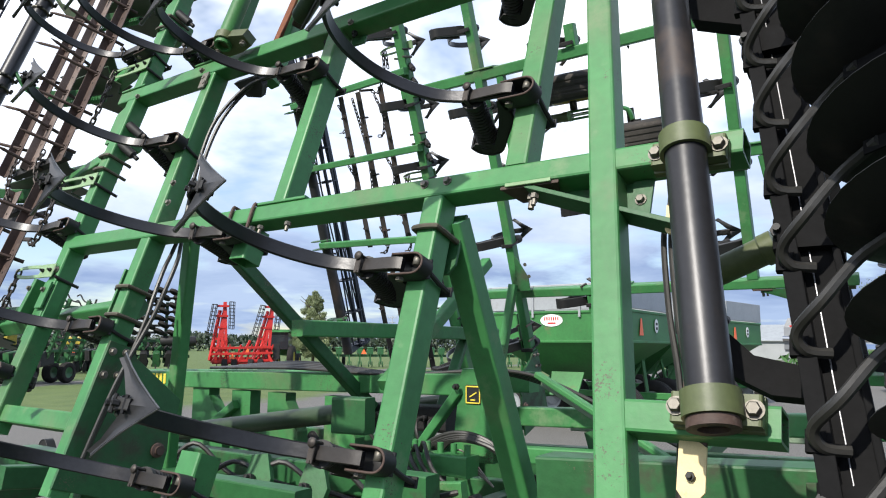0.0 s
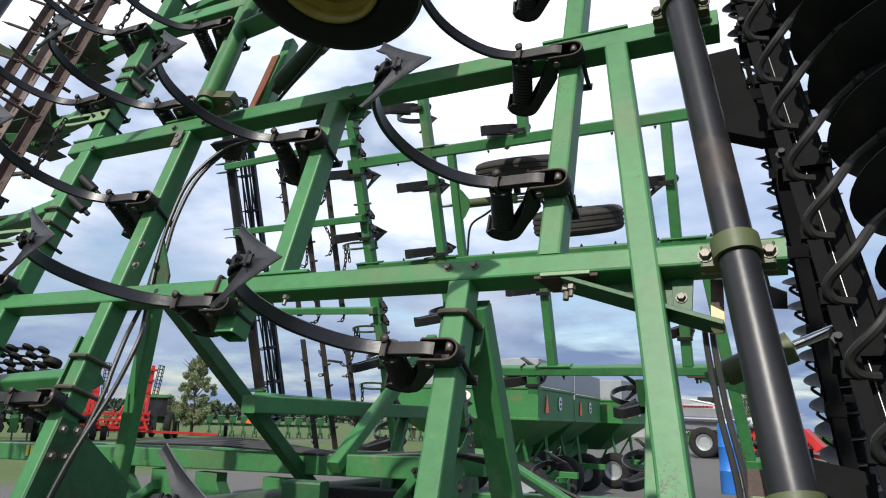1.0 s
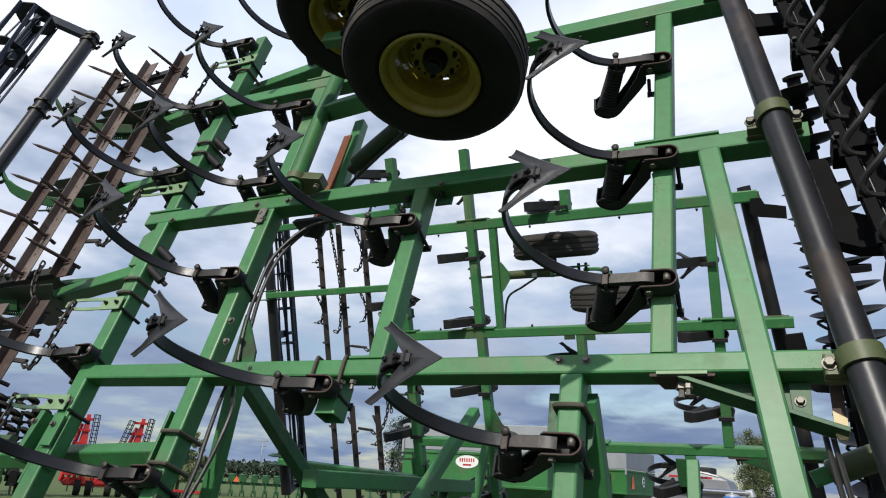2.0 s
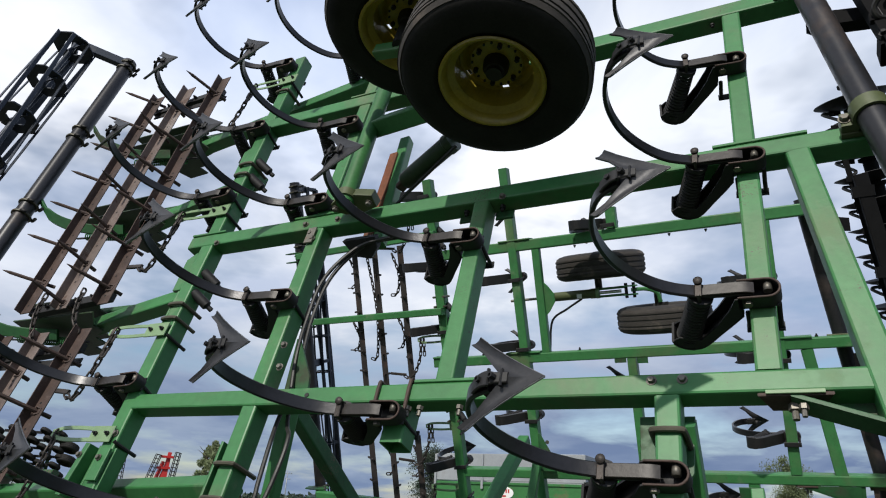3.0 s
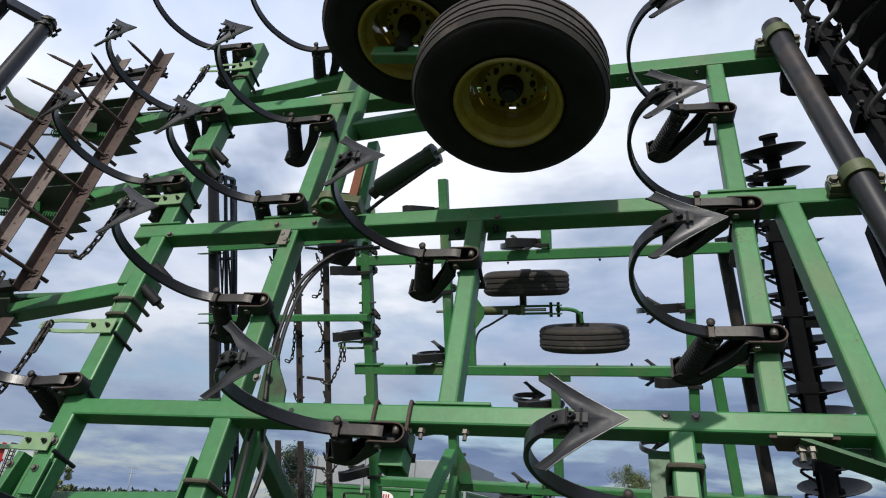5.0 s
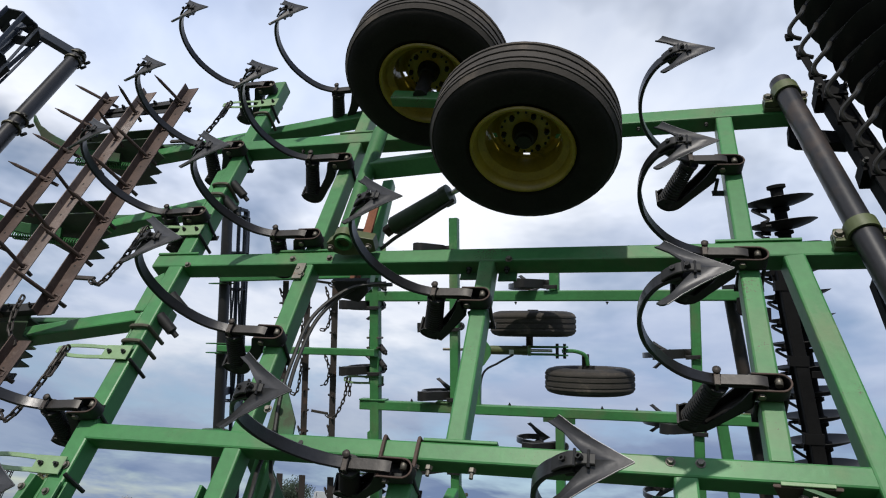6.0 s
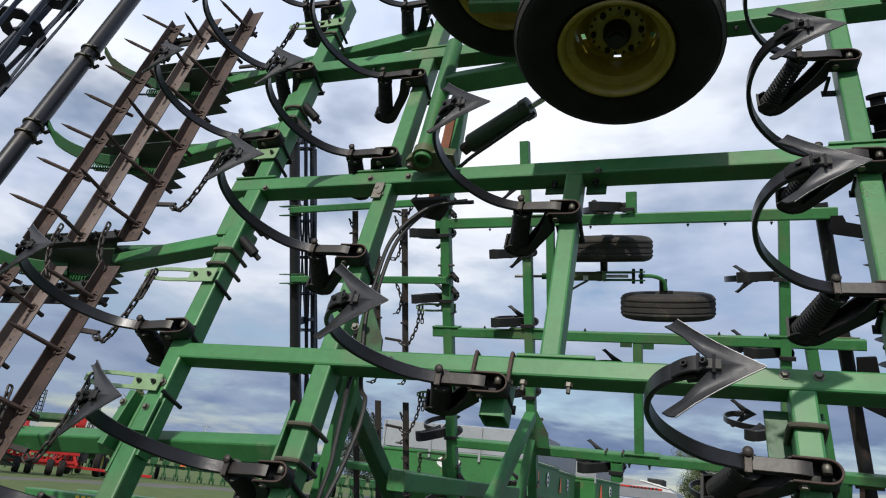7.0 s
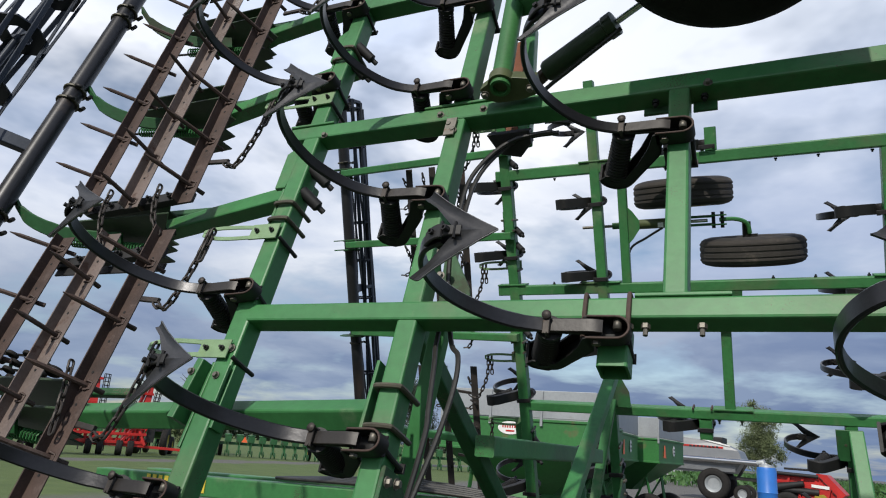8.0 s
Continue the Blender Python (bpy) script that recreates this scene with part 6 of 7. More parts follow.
# ---- far machinery ----
def folded_implement(name, x, y, turn, mat, matname, h=4.6, towers=((-1.6, 1), (1.6, -1)), deep=1.0):
    m = Matrix.Translation((x, y, 0)) @ pose(0, 0, 0, 0, 0, turn)
    e = thing(name, m, f"{matname} folded tillage implement parked on the grass", "tillage implement", "far implements")
    part("frame", made(beam, (-2.4 * deep, 0, 0.95), (2.4 * deep, 0, 0.95), 0.3, 0.25), mat, e)
    part("frame", made(beam, (0, -2.0, 0.85), (0, 2.0, 0.85), 0.3, 0.2), mat, e)
    part("drawbar", made(beam, (0, 0, 0.8), (0, -4.0, 0.6), 0.2, 0.16), mat, e)
    for x0, s in towers:
        for k in range(4):
            yy = (-1.2 + 0.8 * k) * deep
            part("wing_tube", made(beam, (x0, yy, 0.9), (x0 - s * 0.75, yy + 0.15, h - 0.35 * (k % 2)), 0.13, 0.13), mat, e)
        for j in range(5):
            z = 1.3 + (h - 1.6) * j / 4
            k = (z - 0.9) / (h - 0.9)
            part("wing_rail", made(beam, (x0 - s * 0.75 * k, -1.3 * deep, z), (x0 - s * 0.75 * k, 1.5 * deep, z), 0.10, 0.10), mat, e)
        for j in range(9):
            z = 1.3 + (h - 1.4) * j / 8
            k = (z - 0.9) / (h - 0.9)
            for yy in (-1.25 * deep, -0.2 * deep, 0.9 * deep):
                part("tine", made(rod, smooth_line([(x0 - s * 0.75 * k, yy, z), (x0 - s * 0.75 * k + s * 0.35, yy, z + 0.08), (x0 - s * 0.75 * k + s * 0.55, yy, z + 0.35), (x0 - s * 0.75 * k + s * 0.7, yy, z + 0.3)], 3), 0.03, 5), BLACK, e)
        for yy in (-1.35 * deep, 1.5 * deep):
            bm = bmesh.new()
            for j in range(10):
                z = 1.3 + (h - 1.6) * j / 9
                k = (z - 0.9) / (h - 0.9)
                rod(bm, [(x0 - s * 0.75 * k + s * 0.1, yy - 0.12, z), (x0 - s * 0.75 * k + s * 0.4, yy + 0.1, z + 0.02)], 0.022, 5)
            beam(bm, (x0 + s * 0.1, yy, 1.2), (x0 - s * 0.6, yy, h + 0.1), 0.06, 0.06)
            beam(bm, (x0 + s * 0.4, yy, 1.2), (x0 - s * 0.3, yy, h + 0.1), 0.06, 0.06)
            part("basket", bm, BLACK, e)
    for x0 in (-1.2, -0.5, 0.5, 1.2):
        wheel_into(e, (x0, 0.9, 0.42), (1, 0, 0), 0.42, 0.3, GRIMY_SHADE)
    for k in range(8):
        xx = (-2.3 + 0.65 * k) * deep
        part("row_unit", made(beam, (xx, -1.2, 0.95), (xx, -0.5, 1.05), 0.26, 0.55, (0, 0, 1), 0.05), BLACK if k % 2 else GRIMY_SHADE, e)
        part("coulter", made(lathe, [(0.001, -0.02), (0.27, -0.01), (0.27, 0.01), (0.001, 0.02)], axis_at((xx, -1.35, 0.32), (1, 0.15, 0)), 18), BLACK, e)
    part("hopper", made(beam, (-1.6 * deep, -0.9, 1.75), (0.2 * deep, -0.9, 1.75), 0.5, 0.45, (0, 0, 1), 0.06), YELLOW, e, "dirty yellow hopper")
    part("slow_sign", made(plate, [(-0.2, -0.18), (0.2, -0.18), (0.0, 0.2)], 0.02, (0.0, -1.7, 1.3), (1, 0, 0), (0, 0, 1)), SIGN, e, "orange triangular slow sign")




def red_harrow(x, y, turn):
    """Two folded red wings, each an A of stout tubes with a dark rolling basket outside."""
    m = Matrix.Translation((x, y, 0)) @ pose(0, 0, 0, 0, 0, turn) @ Matrix.Diagonal((0.76, 0.7, 0.83, 1.0))
    e = thing("red_harrow", m, "bright red folded harrow with dark rolling baskets parked on the grass", "tillage implement", "far implements")
    part("frame", made(beam, (-2.4, 0, 0.9), (2.4, 0, 0.9), 0.3, 0.28), RED, e)
    part("frame", made(beam, (-2.2, -0.8, 0.7), (2.2, -0.8, 0.7), 0.25, 0.25), RED, e)
    part("drawbar", made(beam, (1.8, -0.4, 0.62), (7.0, -1.0, 0.5), 0.16, 0.16), RED, e)
    for x0, lean in ((-1.75, 0.25), (1.35, 0.75)):
        for dx, dl in ((-0.65, 0.05), (-0.25, 0.1), (0.15, -0.1), (0.55, -0.3)):
            part("wing_tube", made(beam, (x0 + dx, -0.3, 0.8), (x0 + dx * 0.6 + lean + dl, 0.2, 4.9 if dl <= 0 else 4.3), 0.21, 0.2), RED, e)
        for z in (1.5, 2.3, 3.1, 3.9, 4.6):
            k = (z - 0.8) / 4.1
            part("wing_rail", made(beam, (x0 - 0.55 + lean * k, -0.1, z), (x0 + 0.35 + lean * k, -0.1, z), 0.15, 0.15), RED, e)
        for o, lo, hi in ((-1.05, 2.6, 4.7), (0.85, 3.0, 4.9)):
            bm = bmesh.new()
            for j in range(9):
                z = lo + (hi - lo) * j / 8
                k = (z - 0.8) / 4.1
                lathe(bm, [(0.16, -0.02), (0.22, -0.02), (0.22, 0.02), (0.16, 0.02)], axis_at((x0 + o * (1 - 0.35 * k) + lean * k, -0.25, z), (lean * 0.2, 0, 1)), 10, True)
            for a in range(6):
                p, q = (lo - 0.8) / 4.1, (hi - 0.8) / 4.1
                g = a * math.pi / 3
                rod(bm, [(x0 + o * (1 - 0.35 * p) + lean * p + 0.2 * math.cos(g), -0.25 + 0.2 * math.sin(g), lo), (x0 + o * (1 - 0.35 * q) + lean * q + 0.2 * math.cos(g), -0.25 + 0.2 * math.sin(g), hi)], 0.03, 5)
            part("basket", bm, BLACK, e)
    for x0 in (-1.3, -0.6, 0.6, 1.3):
        wheel_into(e, (x0, -1.05, 0.48), (1, 0, 0), 0.46, 0.42, YELLOW)
    part("side_box", made(beam, (2.5, -0.5, 0.9), (2.5, -0.5, 2.0), 0.45, 0.5, (1, 0, 0), 0.05), BLACK, e)
    for z in (0.75, 1.25, 1.65):
        part("rail", made(beam, (-2.3, -1.0, z), (2.2, -0.9, z + 0.1), 0.18, 0.16), RED, e)
    for x0, x1 in ((-2.2, -1.2), (-0.9, -1.5), (-0.3, 0.5), (0.6, 1.6), (2.2, 1.4)):
        part("stay", made(beam, (x0, -1.0, 0.7), (x1, -0.7, 2.2), 0.16, 0.16), RED, e)
    for k in range(6):
        xx = -2.1 + 0.8 * k
        part("brace", made(rod, [(xx, -0.95, 0.8), (xx + 0.35, -0.4, 1.9)], 0.07, 6), RED, e)
        part("shank", made(rod, smooth_line([(xx + 0.2, 0.5, 0.9), (xx + 0.2, 0.8, 0.7), (xx + 0.2, 0.6, 0.2)], 4), 0.04, 6), BLACK, e)
    part("slow_sign", made(plate, [(-0.2, -0.18), (0.2, -0.18), (0.0, 0.2)], 0.02, (-0.75, -1.35, 1.1), (1, 0, 0), (0, 0, 1)), SIGN, e, "orange triangular slow sign")


red_harrow(-32.95, 26.85, 50.7)


def stacked_planter(x, y, turn):
    """A narrow-folded planter: layers of dark row units and rubber wheels stacked over a green frame with hanging coil tines."""
    m = Matrix.Translation((x, y, 0)) @ pose(0, 0, 0, 0, 0, turn)
    e = thing("folded_planter", m, "dark folded planter with stacked rubber closing wheels", "planter", "far planters")
    for z in (0.95, 1.35, 1.75):
        part("toolbar", made(beam, (-2.1, 0, z), (2.2, 0, z), 0.2, 0.16), GRIMY_SHADE, e)
    for xx, top in ((-1.2, 4.3), (0.0, 4.0), (0.95, 3.8)):
        part("tower", made(beam, (xx, 0, 0.6), (xx, 0, top), 0.16, 0.2), GRIMY_SHADE, e)
    for j in range(7):
        z = 2.15 + 0.36 * j
        part("arm", made(beam, (-1.7 + 0.1 * j, -0.2, z), (1.65 - 0.05 * j, -0.2, z + 0.06), 0.10, 0.12), BLACK, e)
        for k in range(5):
            wheel_into(e, (-1.35 + 0.66 * k + 0.2 * (j % 2), -0.45, z + 0.08 * (k % 2)), (0.5, 0.3, 1), 0.30, 0.17, BLACK)
    for z in (3.15, 3.75):
        wheel_into(e, (1.75, -0.4, z), (0.3, 0.3, 1), 0.44, 0.34, BLACK)
    for k in range(14):
        xx = -2.0 + 0.3 * k
        for z in (1.65, 1.15):
            part("coil_tine", made(rod, smooth_line([(xx, -0.15, z), (xx + 0.08, -0.4, z - 0.12), (xx - 0.06, -0.42, z - 0.28), (xx + 0.05, -0.2, z - 0.45), (xx, -0.45, z - 0.7)], 3), 0.055, 6), BLACK if k % 3 else GRIMY_SHADE, e)
    for k in range(7):
        xx = -1.9 + 0.62 * k
        part("row_unit", made(beam, (xx, -0.75, 0.75), (xx, -0.15, 0.95), 0.34, 0.7, (0, 0, 1), 0.06), BLACK if k % 2 else GRIMY_SHADE, e)
        part("coulter", made(lathe, [(0.001, -0.02), (0.26, -0.01), (0.26, 0.01), (0.001, 0.02)], axis_at((xx, -0.9, 0.3), (1, 0.15, 0)), 18), BLACK, e)
    part("tank", made(lathe, [(0.001, -0.9), (0.22, -0.88), (0.26, -0.8), (0.26, 0.8), (0.22, 0.88), (0.001, 0.9)], axis_at((1.6, -0.3, 1.75), (1, 0, 0)), 20), BLACK, e)
    for x0 in (-1.5, 1.5):
        wheel_into(e, (x0, 0.3, 0.5), (1, 0, 0), 0.5, 0.35, YELLOW)


stacked_planter(-33.7, 21.1, 55)

folded_implement("green_cultivator", -38.0, 20.5, 30, GRIMY_SHADE, "dark green", 3.4, ((-1.3, 1), (1.2, -1)), 0.6)


folded_implement("green_cultivator", -29.5, 13.3, 25, GRIMY_SHADE, "dark green", 3.3, ((-1.6, 1), (1.6, -1)), 0.7)


def planter(x, y, turn, rows):
    m = Matrix.Translation((x, y, 0)) @ pose(0, 0, 0, 0, 0, turn)
    e = thing("row_planter", m, "green row planter with lidded seed boxes", "planter", "far planters")
    w = 0.76 * rows
    part("toolbar", made(beam, (-w / 2, 0, 0.85), (w / 2, 0, 0.85), 0.18, 0.18), GRIMY_SHADE, e)
    for k in range(rows):
        xx = -w / 2 + 0.38 + 0.76 * k
        bm = bmesh.new()
        beam(bm, (xx, -0.4, 1.15), (xx, 0.15, 1.15), 0.42, 0.42, (0, 0, 1), 0.06)
        part("seed_box", bm, GRIMY_SHADE, e)
        part("lid", made(lathe, [(0.26, 1.36), (0.28, 1.40), (0.24, 1.46), (0.001, 1.48)], Matrix.Translation((xx, -0.15, 0)), 12), GRIMY_SHADE, e)
        bm = bmesh.new()
        for s in (-0.12, 0.12):
            lathe(bm, [(0.20, -0.03), (0.22, 0.0), (0.20, 0.03), (0.05, 0.03), (0.05, -0.03)], axis_at((xx + s, -0.55, 0.24), (1, 0, 0)), 14, True)
        beam(bm, (xx, -0.55, 0.35), (xx, 0.1, 0.8), 0.10, 0.22)
        rod(bm, [(xx, -0.8, 0.2), (xx, -0.7, 0.75), (xx, -0.3, 0.95)], 0.03, 6)
        part("row_unit", bm, GRIMY_SHADE, e)
    for xx in (-w / 3, w / 3):
        wheel_into(e, (xx, 0.6, 0.42), (1, 0, 0), 0.42, 0.25, YELLOW)
    part("slow_sign", made(plate, [(-0.2, -0.18), (0.2, -0.18), (0.0, 0.2)], 0.02, (-w * 0.18, -0.85, 1.15), (1, 0, 0), (0, 0, 1)), SIGN, e, "orange triangular slow sign")


planter(-33.0, 40.0, 45, 12)
planter(-24.0, 48.0, 35, 12)
planter(-43.0, 37.0, 45, 8)


def tractor(x, y, turn):
    m = Matrix.Translation((x, y, 0)) @ pose(0, 0, 0, 0, 0, turn) @ Matrix.Diagonal((0.78, 0.8, 0.84, 1.0))
    e = thing("tractor", m, "green tractor with dark cab and yellow wheels", "tractor")
    part("hood", made(beam, (0, -0.2, 1.5), (0, -2.6, 1.4), 0.85, 0.8, (0, 0, 1), 0.12), GREEN, e)
    part("cab", made(beam, (0, -0.2, 2.2), (0, 1.3, 2.2), 1.5, 1.3, (0, 0, 1), 0.12), GLASS, e, "dark glazed cab")
    part("roof", made(beam, (0, -0.4, 2.95), (0, 1.5, 2.95), 1.7, 0.2, (0, 0, 1), 0.08), GREEN, e)
    for s in (-1, 1):
        wheel_into(e, (s * 1.0, 1.0, 0.92), (1, 0, 0), 0.92, 0.5, YELLOW)
        wheel_into(e, (s * 0.9, -2.0, 0.62), (1, 0, 0), 0.62, 0.35, YELLOW)


tractor(-34.6, 31.4, 215)


def silver_combine(x, y, turn):
    m = Matrix.Translation((x, y, 0)) @ pose(0, 0, 0, 0, 0, turn)
    e = thing("combine", m, "silver sheet-metal combine with red stripe", "combine")
    bm = bmesh.new()
    loft(bm, [[V(-2.6, -1.3, 1.4), V(0.55, -1.3, 1.45), V(0.55, 1.3, 1.45), V(-2.6, 1.3, 1.4)], [V(-2.6, -1.35, 2.2), V(0.95, -1.35, 2.15), V(0.95, 1.35, 2.15), V(-2.6, 1.35, 2.2)], [V(-2.6, -1.3, 2.75), V(0.75, -1.3, 2.65), V(0.75, 1.3, 2.65), V(-2.6, 1.3, 2.75)], [V(-2.4, -1.2, 3.25), V(-0.2, -1.2, 3.05), V(-0.2, 1.2, 3.05), V(-2.4, 1.2, 3.25)]])
    part("body", bm, SILVER, e, "silver sheet-metal body", smooth=False)
    part("stripe", made(beam, (-2.3, -1.31, 2.80), (0.0, -1.31, 2.76), 0.03, 0.10), RED, e, "red stripe")
    part("roof_edge", made(beam, (-1.2, -1.22, 3.18), (0.35, -1.28, 2.86), 0.06, 0.07), WHITE, e, "white roof edge")
    for k in range(8):
        part("stripe_bar", made(beam, (-1.7 + 0.2 * k, -1.335, 2.74), (-1.7 + 0.2 * k, -1.335, 2.82), 0.13, 0.01, (0, 1, 0), 0.002), BLACK, e)
    part("tank_rail", made(beam, (-2.6, -1.38, 1.68), (0.6, -1.38, 1.66), 0.08, 0.30), SILVER, e)
    part("rear_frame", made(beam, (-0.2, -0.9, 1.25), (1.6, -0.9, 1.2), 0.10, 0.18), BLACK, e)
    part("rear_frame", made(beam, (0.6, -0.8, 1.2), (1.1, -0.8, 2.0), 0.10, 0.14), BLACK, e)
    part("unloader", made(rod, [(-2.6, -1.55, 2.12), (1.75, -1.65, 2.06)], 0.15, 16), CHROME, e, "bright unloading pipe")
    part("unloader_spout", made(rod, [(1.70, -1.65, 2.06), (1.98, -1.65, 2.14), (2.02, -1.65, 1.88)], [0.15, 0.19, 0.21], 14), GREY, e)
    part("engine_hood", made(beam, (-0.9, 0, 3.2), (-0.1, 0, 3.18), 1.6, 0.3, (0, 0, 1), 0.06), BLACK, e)
    wheel_into(e, (-0.55, -1.2, 0.85), (0, 1, 0), 0.85, 0.6, GREY)
    wheel_into(e, (-0.55, 1.2, 0.85), (0, 1, 0), 0.85, 0.6, GREY)
    wheel_into(e, (0.85, -1.0, 0.45), (0, 1, 0), 0.45, 0.3, GREY)
    wheel_into(e, (0.85, 1.0, 0.45), (0, 1, 0), 0.45, 0.3, GREY)


silver_combine(-3.65, 43.0, -6)


def barrel(x, y):
    e = thing("plastic_barrel", Matrix.Translation((x, y, 0)), "tall blue plastic drum standing in the yard", "barrel")
    r = 0.235
    part("drum", made(lathe, [(0.001, 0), (r * 0.92, 0), (r, 0.05), (r, 0.55), (r + 0.012, 0.57), (r, 0.59), (r, 1.15), (r + 0.012, 1.17), (r, 1.19), (r, 1.70), (r * 0.9, 1.78), (0.001, 1.78)], Matrix(), 28), BLUE, e)
    part("wrinkled_bag", made(lathe, [(0.001, 1.781), (r * 0.8, 1.781), (r * 0.7, 1.83), (0.06, 1.86), (0.001, 1.86)], Matrix(), 11), GREY, e, "grey crumpled bag on the lid")
    part("cap", made(lathe, [(0.03, 1.861), (0.03, 1.88), (0.001, 1.88)], Matrix.Translation((0.0, 0, 0)), 12), WHITE, e)


barrel(-1.70, 20.0)


def red_baler(x, y, turn):
    m = Matrix.Translation((x, y, 0)) @ pose(0, 0, 0, 0, 0, turn)
    e = thing("red_machine", m, "red trailed farm machine with white panels", "farm machine")
    part("body", made(beam, (-1.2, 0, 1.50), (0.45, 0, 1.42), 1.2, 0.42, (0, 0, 1), 0.08), RED, e)
    part("hood", made(plate, [(-0.1, -0.45), (0.6, -0.45), (0.85, -0.25), (0.25, 0.42), (-0.1, 0.45)], 1.1, (0.5, 0.0, 1.30), (1, 0, 0), (0, 0, 1)), RED, e)
    part("shield", made(plate, [(-0.5, -0.3), (0.4, -0.3), (0.5, 0.1), (0.1, 0.3), (-0.5, 0.25)], 0.06, (0.4, -0.72, 1.15), (1, 0, 0), (0, 0, 1)), RED, e)
    part("panel", made(plate, [(-0.3, -0.04), (0.3, -0.08), (0.3, 0.03), (-0.3, 0.07)], 0.02, (0.55, -0.78, 1.28), (1, 0, 0), (0, 0, 1)), WHITE, e)
    part("guard", made(plate, [(-0.25, -0.12), (0.15, -0.16), (0.28, 0.0), (0.1, 0.16), (-0.2, 0.12)], 0.05, (0.55, -0.80, 0.85), (1, 0, 0), (0, 0, 1)), YELLOW, e)
    part("auger_pipe", made(rod, [(-0.9, -0.8, 1.15), (0.0, -0.85, 1.35)], [0.16, 0.10], 12), BLACK, e, "dark auger pipe")
    part("drawbar", made(beam, (0.9, 0, 0.7), (1.9, 0, 0.55), 0.14, 0.14), RED, e)
    part("belt_housing", made(beam, (-1.1, -0.55, 1.0), (0.35, -0.55, 0.95), 0.25, 0.45, (0, 0, 1), 0.05), BLACK, e)
    for k in range(4):
        part("frame_stay", made(beam, (-1.15 + 0.45 * k, -0.68, 0.7), (-1.0 + 0.48 * k, -0.64, 1.65), 0.09, 0.09), RED, e)
    for z, r in ((0.78, 0.10), (1.10, 0.13), (1.68, 0.07)):
        part("roller", made(rod, [(-1.2, -0.74, z), (0.5, -0.76, z - 0.05)], r, 12), RED if z < 1.0 else BLACK, e)
    for k in range(4):
        part("slat", made(beam, (0.5 + 0.14 * k, -0.60, 1.62 - 0.17 * k), (0.62 + 0.14 * k, -0.60, 1.50 - 0.17 * k), 0.05, 0.03), BLACK, e)
    part("rack", made(beam, (-0.7, -0.2, 1.86), (0.5, -0.2, 1.86), 0.9, 0.08, (0, 0, 1), 0.02), BLACK, e)
    for k in range(5):
        part("tine", made(rod, smooth_line([(-1.1 + 0.3 * k, -0.75, 0.95), (-1.0 + 0.3 * k, -0.85, 0.75), (-0.95 + 0.3 * k, -0.85, 0.5)], 4), 0.03, 6), RED, e)
    for s in (-1, 1):
        wheel_into(e, (-0.6, s * 0.85, 0.5), (0, 1, 0), 0.5, 0.3, WHITE)


red_baler(-0.25, 31.5, -12)


def shed(x, y, turn, l, w, h):
    m = Matrix.Translation((x, y, 0)) @ pose(0, 0, 0, 0, 0, turn)
    e = thing("farm_shed", m, "long low farm shed with pale roof", "shed")
    bm = bmesh.new()
    loft(bm, [[V(-l, -w, 0), V(l, -w, 0), V(l, w, 0), V(-l, w, 0)], [V(-l, -w, h), V(l, -w, h), V(l, w, h), V(-l, w, h)]], cap=False)
    part("wall", bm, WALLP, e, smooth=False)
    bm = bmesh.new()
    loft(bm, [[V(-l - 0.4, -w - 0.4, h - 0.05), V(-l - 0.4, 0, h + w * 0.45), V(-l - 0.4, w + 0.4, h - 0.05), V(-l - 0.4, w + 0.4, h + 0.08), V(-l - 0.4, 0, h + w * 0.45 + 0.15), V(-l - 0.4, -w - 0.4, h + 0.08)],
              [V(l + 0.4, -w - 0.4, h - 0.05), V(l + 0.4, 0, h + w * 0.45), V(l + 0.4, w + 0.4, h - 0.05), V(l + 0.4, w + 0.4, h + 0.08), V(l + 0.4, 0, h + w * 0.45 + 0.15), V(l + 0.4, -w - 0.4, h + 0.08)]])
    part("roof", bm, GREY, e, smooth=False)
    bm = bmesh.new()
    beam(bm, (-l * 0.4, -w - 0.03, h * 0.42), (l * 0.1, -w - 0.03, h * 0.42), 0.06, h * 0.84)
    part("door", bm, GREY, e)


shed(-22.0, 110.0, 8, 9, 5, 2.6)


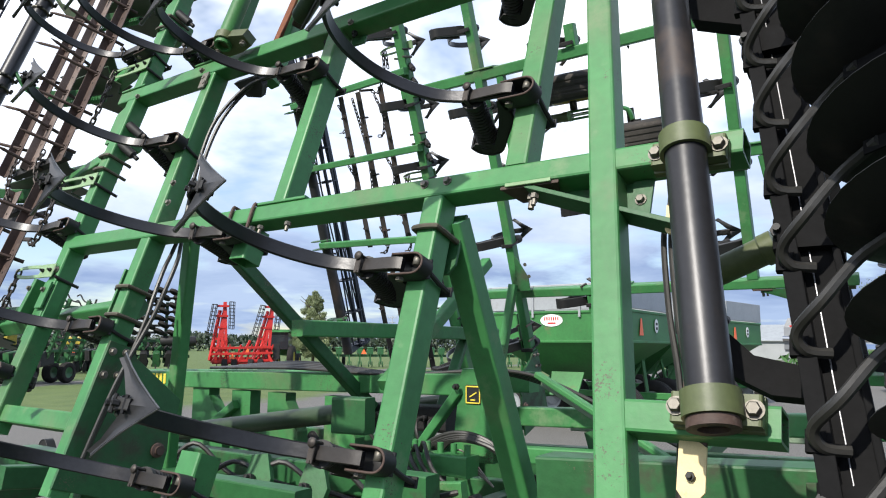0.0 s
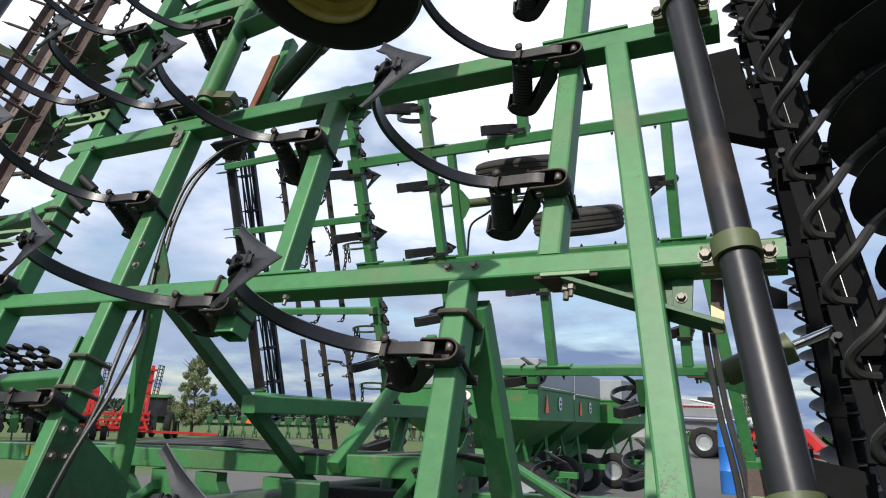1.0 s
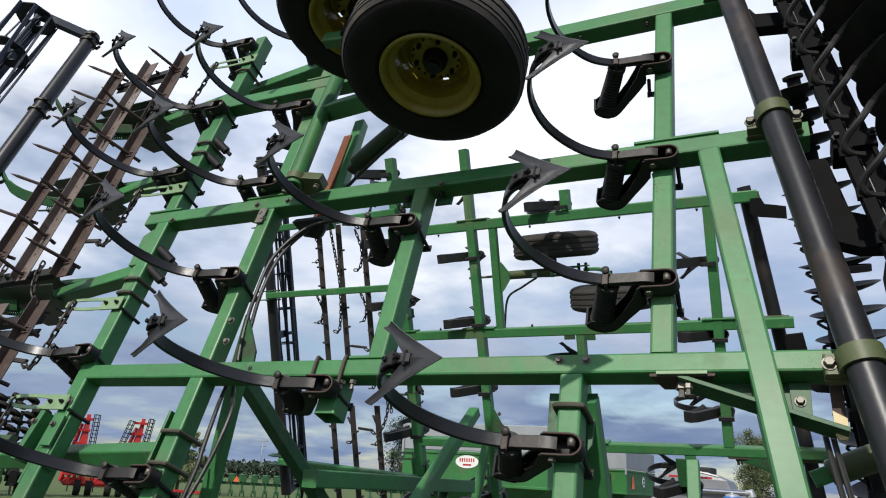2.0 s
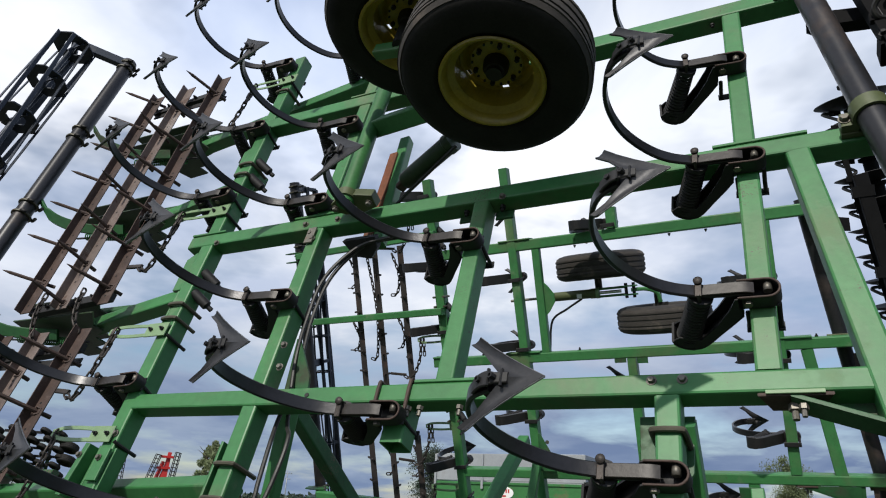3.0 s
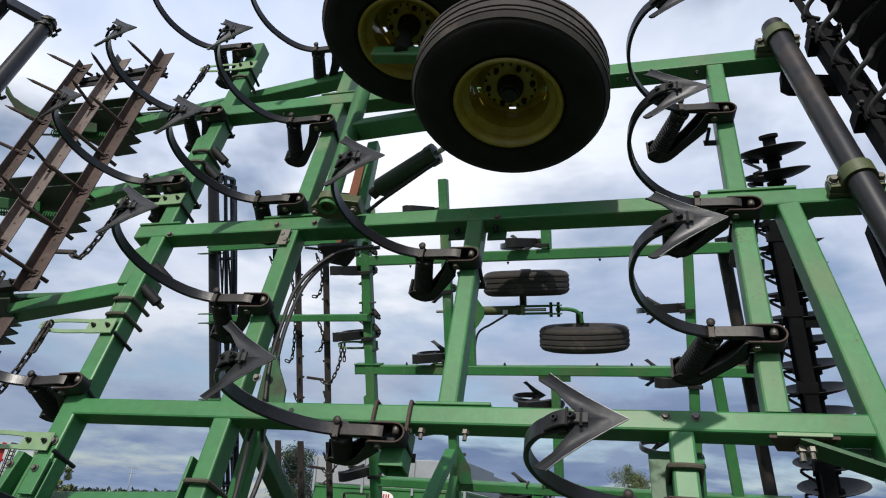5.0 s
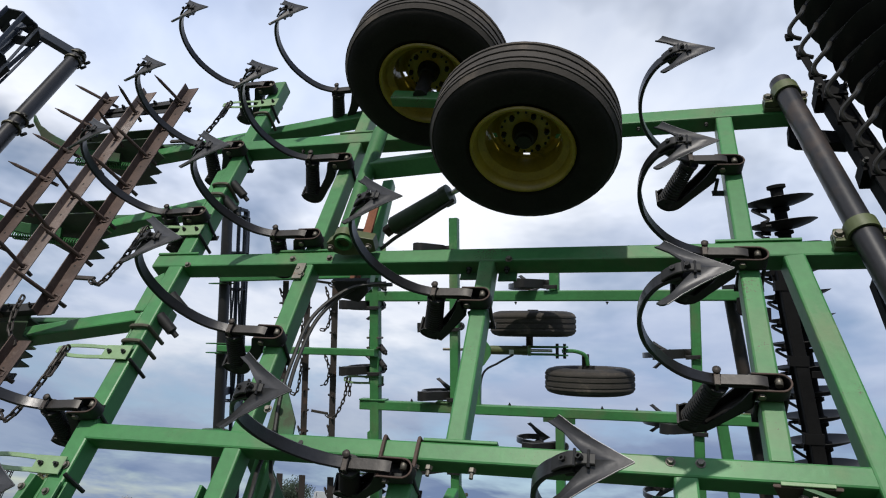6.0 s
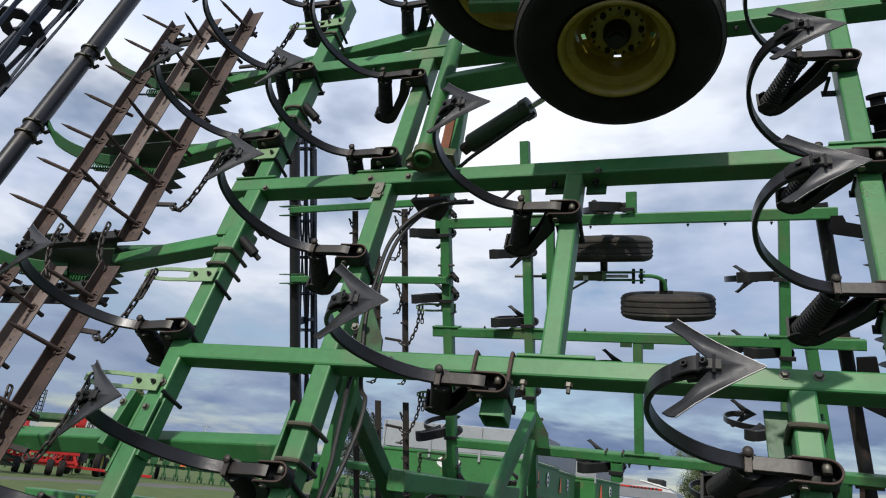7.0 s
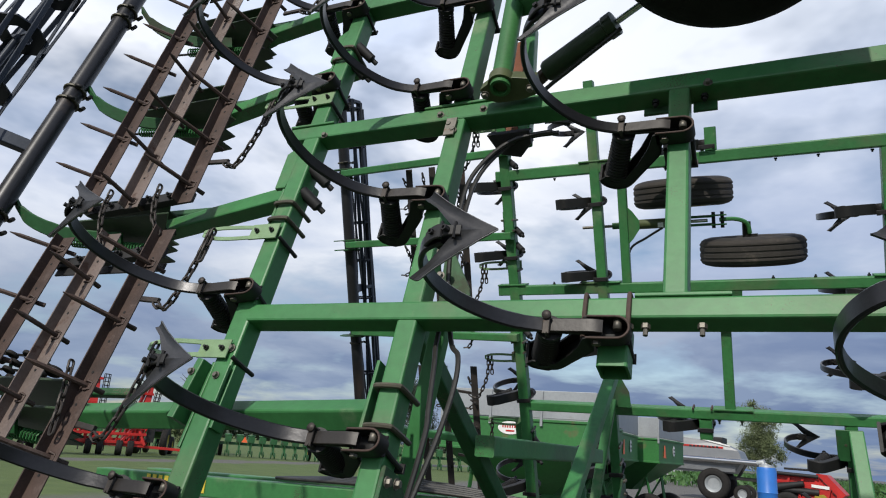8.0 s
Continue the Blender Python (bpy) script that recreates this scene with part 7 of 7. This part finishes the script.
def tree(name, x, y, h, spread, leaves, mat, seed, trunk=0.18, pointed=False):
    rnd = random.Random(seed)
    e = thing(name, Matrix.Translation((x, y, 0)), "broadleaf tree with an uneven green crown", "tree", "far trees")
    bm = bmesh.new()
    rod(bm, [(0, 0, 0), (0.05, 0.02, h * 0.25), (-0.05, 0.04, h * 0.55), (0.02, 0, h * 0.9)], [trunk, trunk * 0.8, trunk * 0.5, trunk * 0.12], 9)
    limbs = []
    for k in range(11):
        a, z = rnd.uniform(0, 6.28), h * rnd.uniform(0.22, 0.75)
        r = spread * rnd.uniform(0.5, 0.95) * (1.25 - 0.95 * z / h)
        end = V(math.cos(a) * r, math.sin(a) * r, z + h * rnd.uniform(0.08, 0.25))
        rod(bm, [(0, 0, z), V(0, 0, z).lerp(end, 0.5) + V(0, 0, 0.2), end], [trunk * 0.4, trunk * 0.25, trunk * 0.08], 6)
        limbs.append(end)
    limbs += [V(0, 0, h * 0.92), V(0.2, 0.1, h * 0.8)]
    part("trunk", bm, BARK, e)
    extra = [V(rnd.gauss(0, 0.22), rnd.gauss(0, 0.22), 0) * spread * 1.6 + V(0, 0, h * rnd.uniform(0.3, 0.97)) for _ in range(14)]
    verts, faces = [], []
    centres = [(p + V(rnd.gauss(0, 0.3), rnd.gauss(0, 0.3), rnd.gauss(0, 0.3)), spread * rnd.uniform(0.22, 0.62)) for p in limbs + extra for _ in range(3)]
    if pointed:
        # clumps inside a pointed outline that is widest low down
        centres = []
        for _ in range(130):
            k = rnd.uniform(0.0, 1.0) ** 1.25
            wide = spread * min(1.0, 0.35 + 3.2 * k) * (1.0 - k) ** 0.72 * rnd.uniform(0.75, 1.1)
            a, q = rnd.uniform(0, 6.28), rnd.uniform(0.1, 1.0) ** 0.5
            centres.append((V(math.cos(a) * wide * q, math.sin(a) * wide * q, h * (0.15 + 0.83 * k)), 0.26 * rnd.uniform(0.6, 1.3)))
    for _ in range(leaves):
        c, r = rnd.choice(centres)
        d = V(rnd.gauss(0, 1), rnd.gauss(0, 1), rnd.gauss(0, 0.9)).normalized() * r * rnd.uniform(0.05, 1.15) ** 0.8
        p = c + d
        s = 0.062 * rnd.uniform(0.5, 1.6) * (h / 8) ** 0.5
        q = Euler((rnd.uniform(0, 6), rnd.uniform(0, 6), rnd.uniform(0, 6))).to_matrix()
        i = len(verts)
        verts += [tuple(p + q @ V(-s, 0, 0)), tuple(p + q @ V(0, -s * 0.6, 0.02)), tuple(p + q @ V(s, 0, 0)), tuple(p + q @ V(0, s * 0.6, 0.02))]
        faces.append((i, i + 1, i + 2, i + 3))
    me = bpy.data.meshes.new("crown")
    me.from_pydata(verts, [], faces)
    me.materials.append(mat)
    part("crown", me, None, e)


tree("tree", -38.0, 37.5, 5.65, 2.45, 36000, PALELEAF, 3, 0.12, True)
tree("tree", -28.5, 53.0, 6.4, 1.8, 18000, DARKLEAF, 5)
tree("tree", -2.0, 75.0, 7.6, 1.75, 30000, LEAF, 7)


def far_woods():
    """Hedges and woods along the horizon: loose clumps of small leaves."""
    rnd = random.Random(12)
    verts, faces = [], []
    for k in range(26000):
        x = rnd.uniform(-220, 60)
        y = 190 + rnd.gauss(0, 6) - (x + 220) * 0.05
        if x < -90:
            y = 150 + (x + 90) * 0.9 + rnd.gauss(0, 5)
        top = 3.2 + 2.0 * noise.noise((x * 0.06, 0.3, 0)) + 1.2 * noise.noise((x * 0.3, 4.3, 0))
        if x > -60:
            top *= 0.25
        z = top * rnd.random() ** 0.7
        s = rnd.uniform(0.3, 0.7)
        q = Euler((rnd.uniform(0, 6), rnd.uniform(0, 6), rnd.uniform(0, 6))).to_matrix()
        p = V(x, y, z)
        i = len(verts)
        verts += [tuple(p + q @ V(-s, 0, 0)), tuple(p + q @ V(0, -s * 0.7, 0)), tuple(p + q @ V(s, 0, 0)), tuple(p + q @ V(0, s * 0.7, 0))]
        faces.append((i, i + 1, i + 2, i + 3))
    me = bpy.data.meshes.new("far_woods")
    me.from_pydata(verts, [], faces)
    me.materials.append(DARKLEAF)
    tagged(part("far_woods", me, None), "dark line of far woods and hedges at the horizon", "woods", kind="stuff")


far_woods()


def crop_field():
    rnd = random.Random(4)
    verts, faces = [], []
    for k in range(30000):
        x, y = rnd.uniform(-10, 90), rnd.uniform(62, 140)
        z = rnd.uniform(0.2, 1.0)
        s = rnd.uniform(0.25, 0.5)
        q = Euler((rnd.uniform(0, 6), rnd.uniform(0, 6), rnd.uniform(0, 6))).to_matrix()
        p = V(x, y, z)
        i = len(verts)
        verts += [tuple(p + q @ V(-s, 0, 0)), tuple(p + q @ V(0, -s * 0.4, 0)), tuple(p + q @ V(s, 0, 0)), tuple(p + q @ V(0, s * 0.4, 0))]
        faces.append((i, i + 1, i + 2, i + 3))
    me = bpy.data.meshes.new("crop_field")
    me.from_pydata(verts, [], faces)
    me.materials.append(CROP)
    tagged(part("crop_field", me, None), "green crop field beyond the yard", "crop field", kind="stuff")


crop_field()


def power_pole(x, y, h):
    e = thing("power_pole", Matrix.Translation((x, y, 0)), "thin grey power pole with cross arms far away", "power pole")
    # grey puts the haze of distance into the pole's colour
    part("post", made(rod, [(0, 0, 0), (0, 0, h)], [0.17, 0.11], 8), GREY, e)
    for z, l in ((h - 0.6, 1.5), (h - 2.0, 1.1)):
        part("cross_arm", made(beam, (-l, 0, z), (l, 0.2, z), 0.13, 0.13), GREY, e)
        for k in (-0.9, -0.4, 0.4, 0.9):
            part("insulator", made(rod, [(k * l, 0, z), (k * l, 0, z + 0.35)], 0.07, 6), GREY, e)


power_pole(-128.0, 158.0, 10.2)
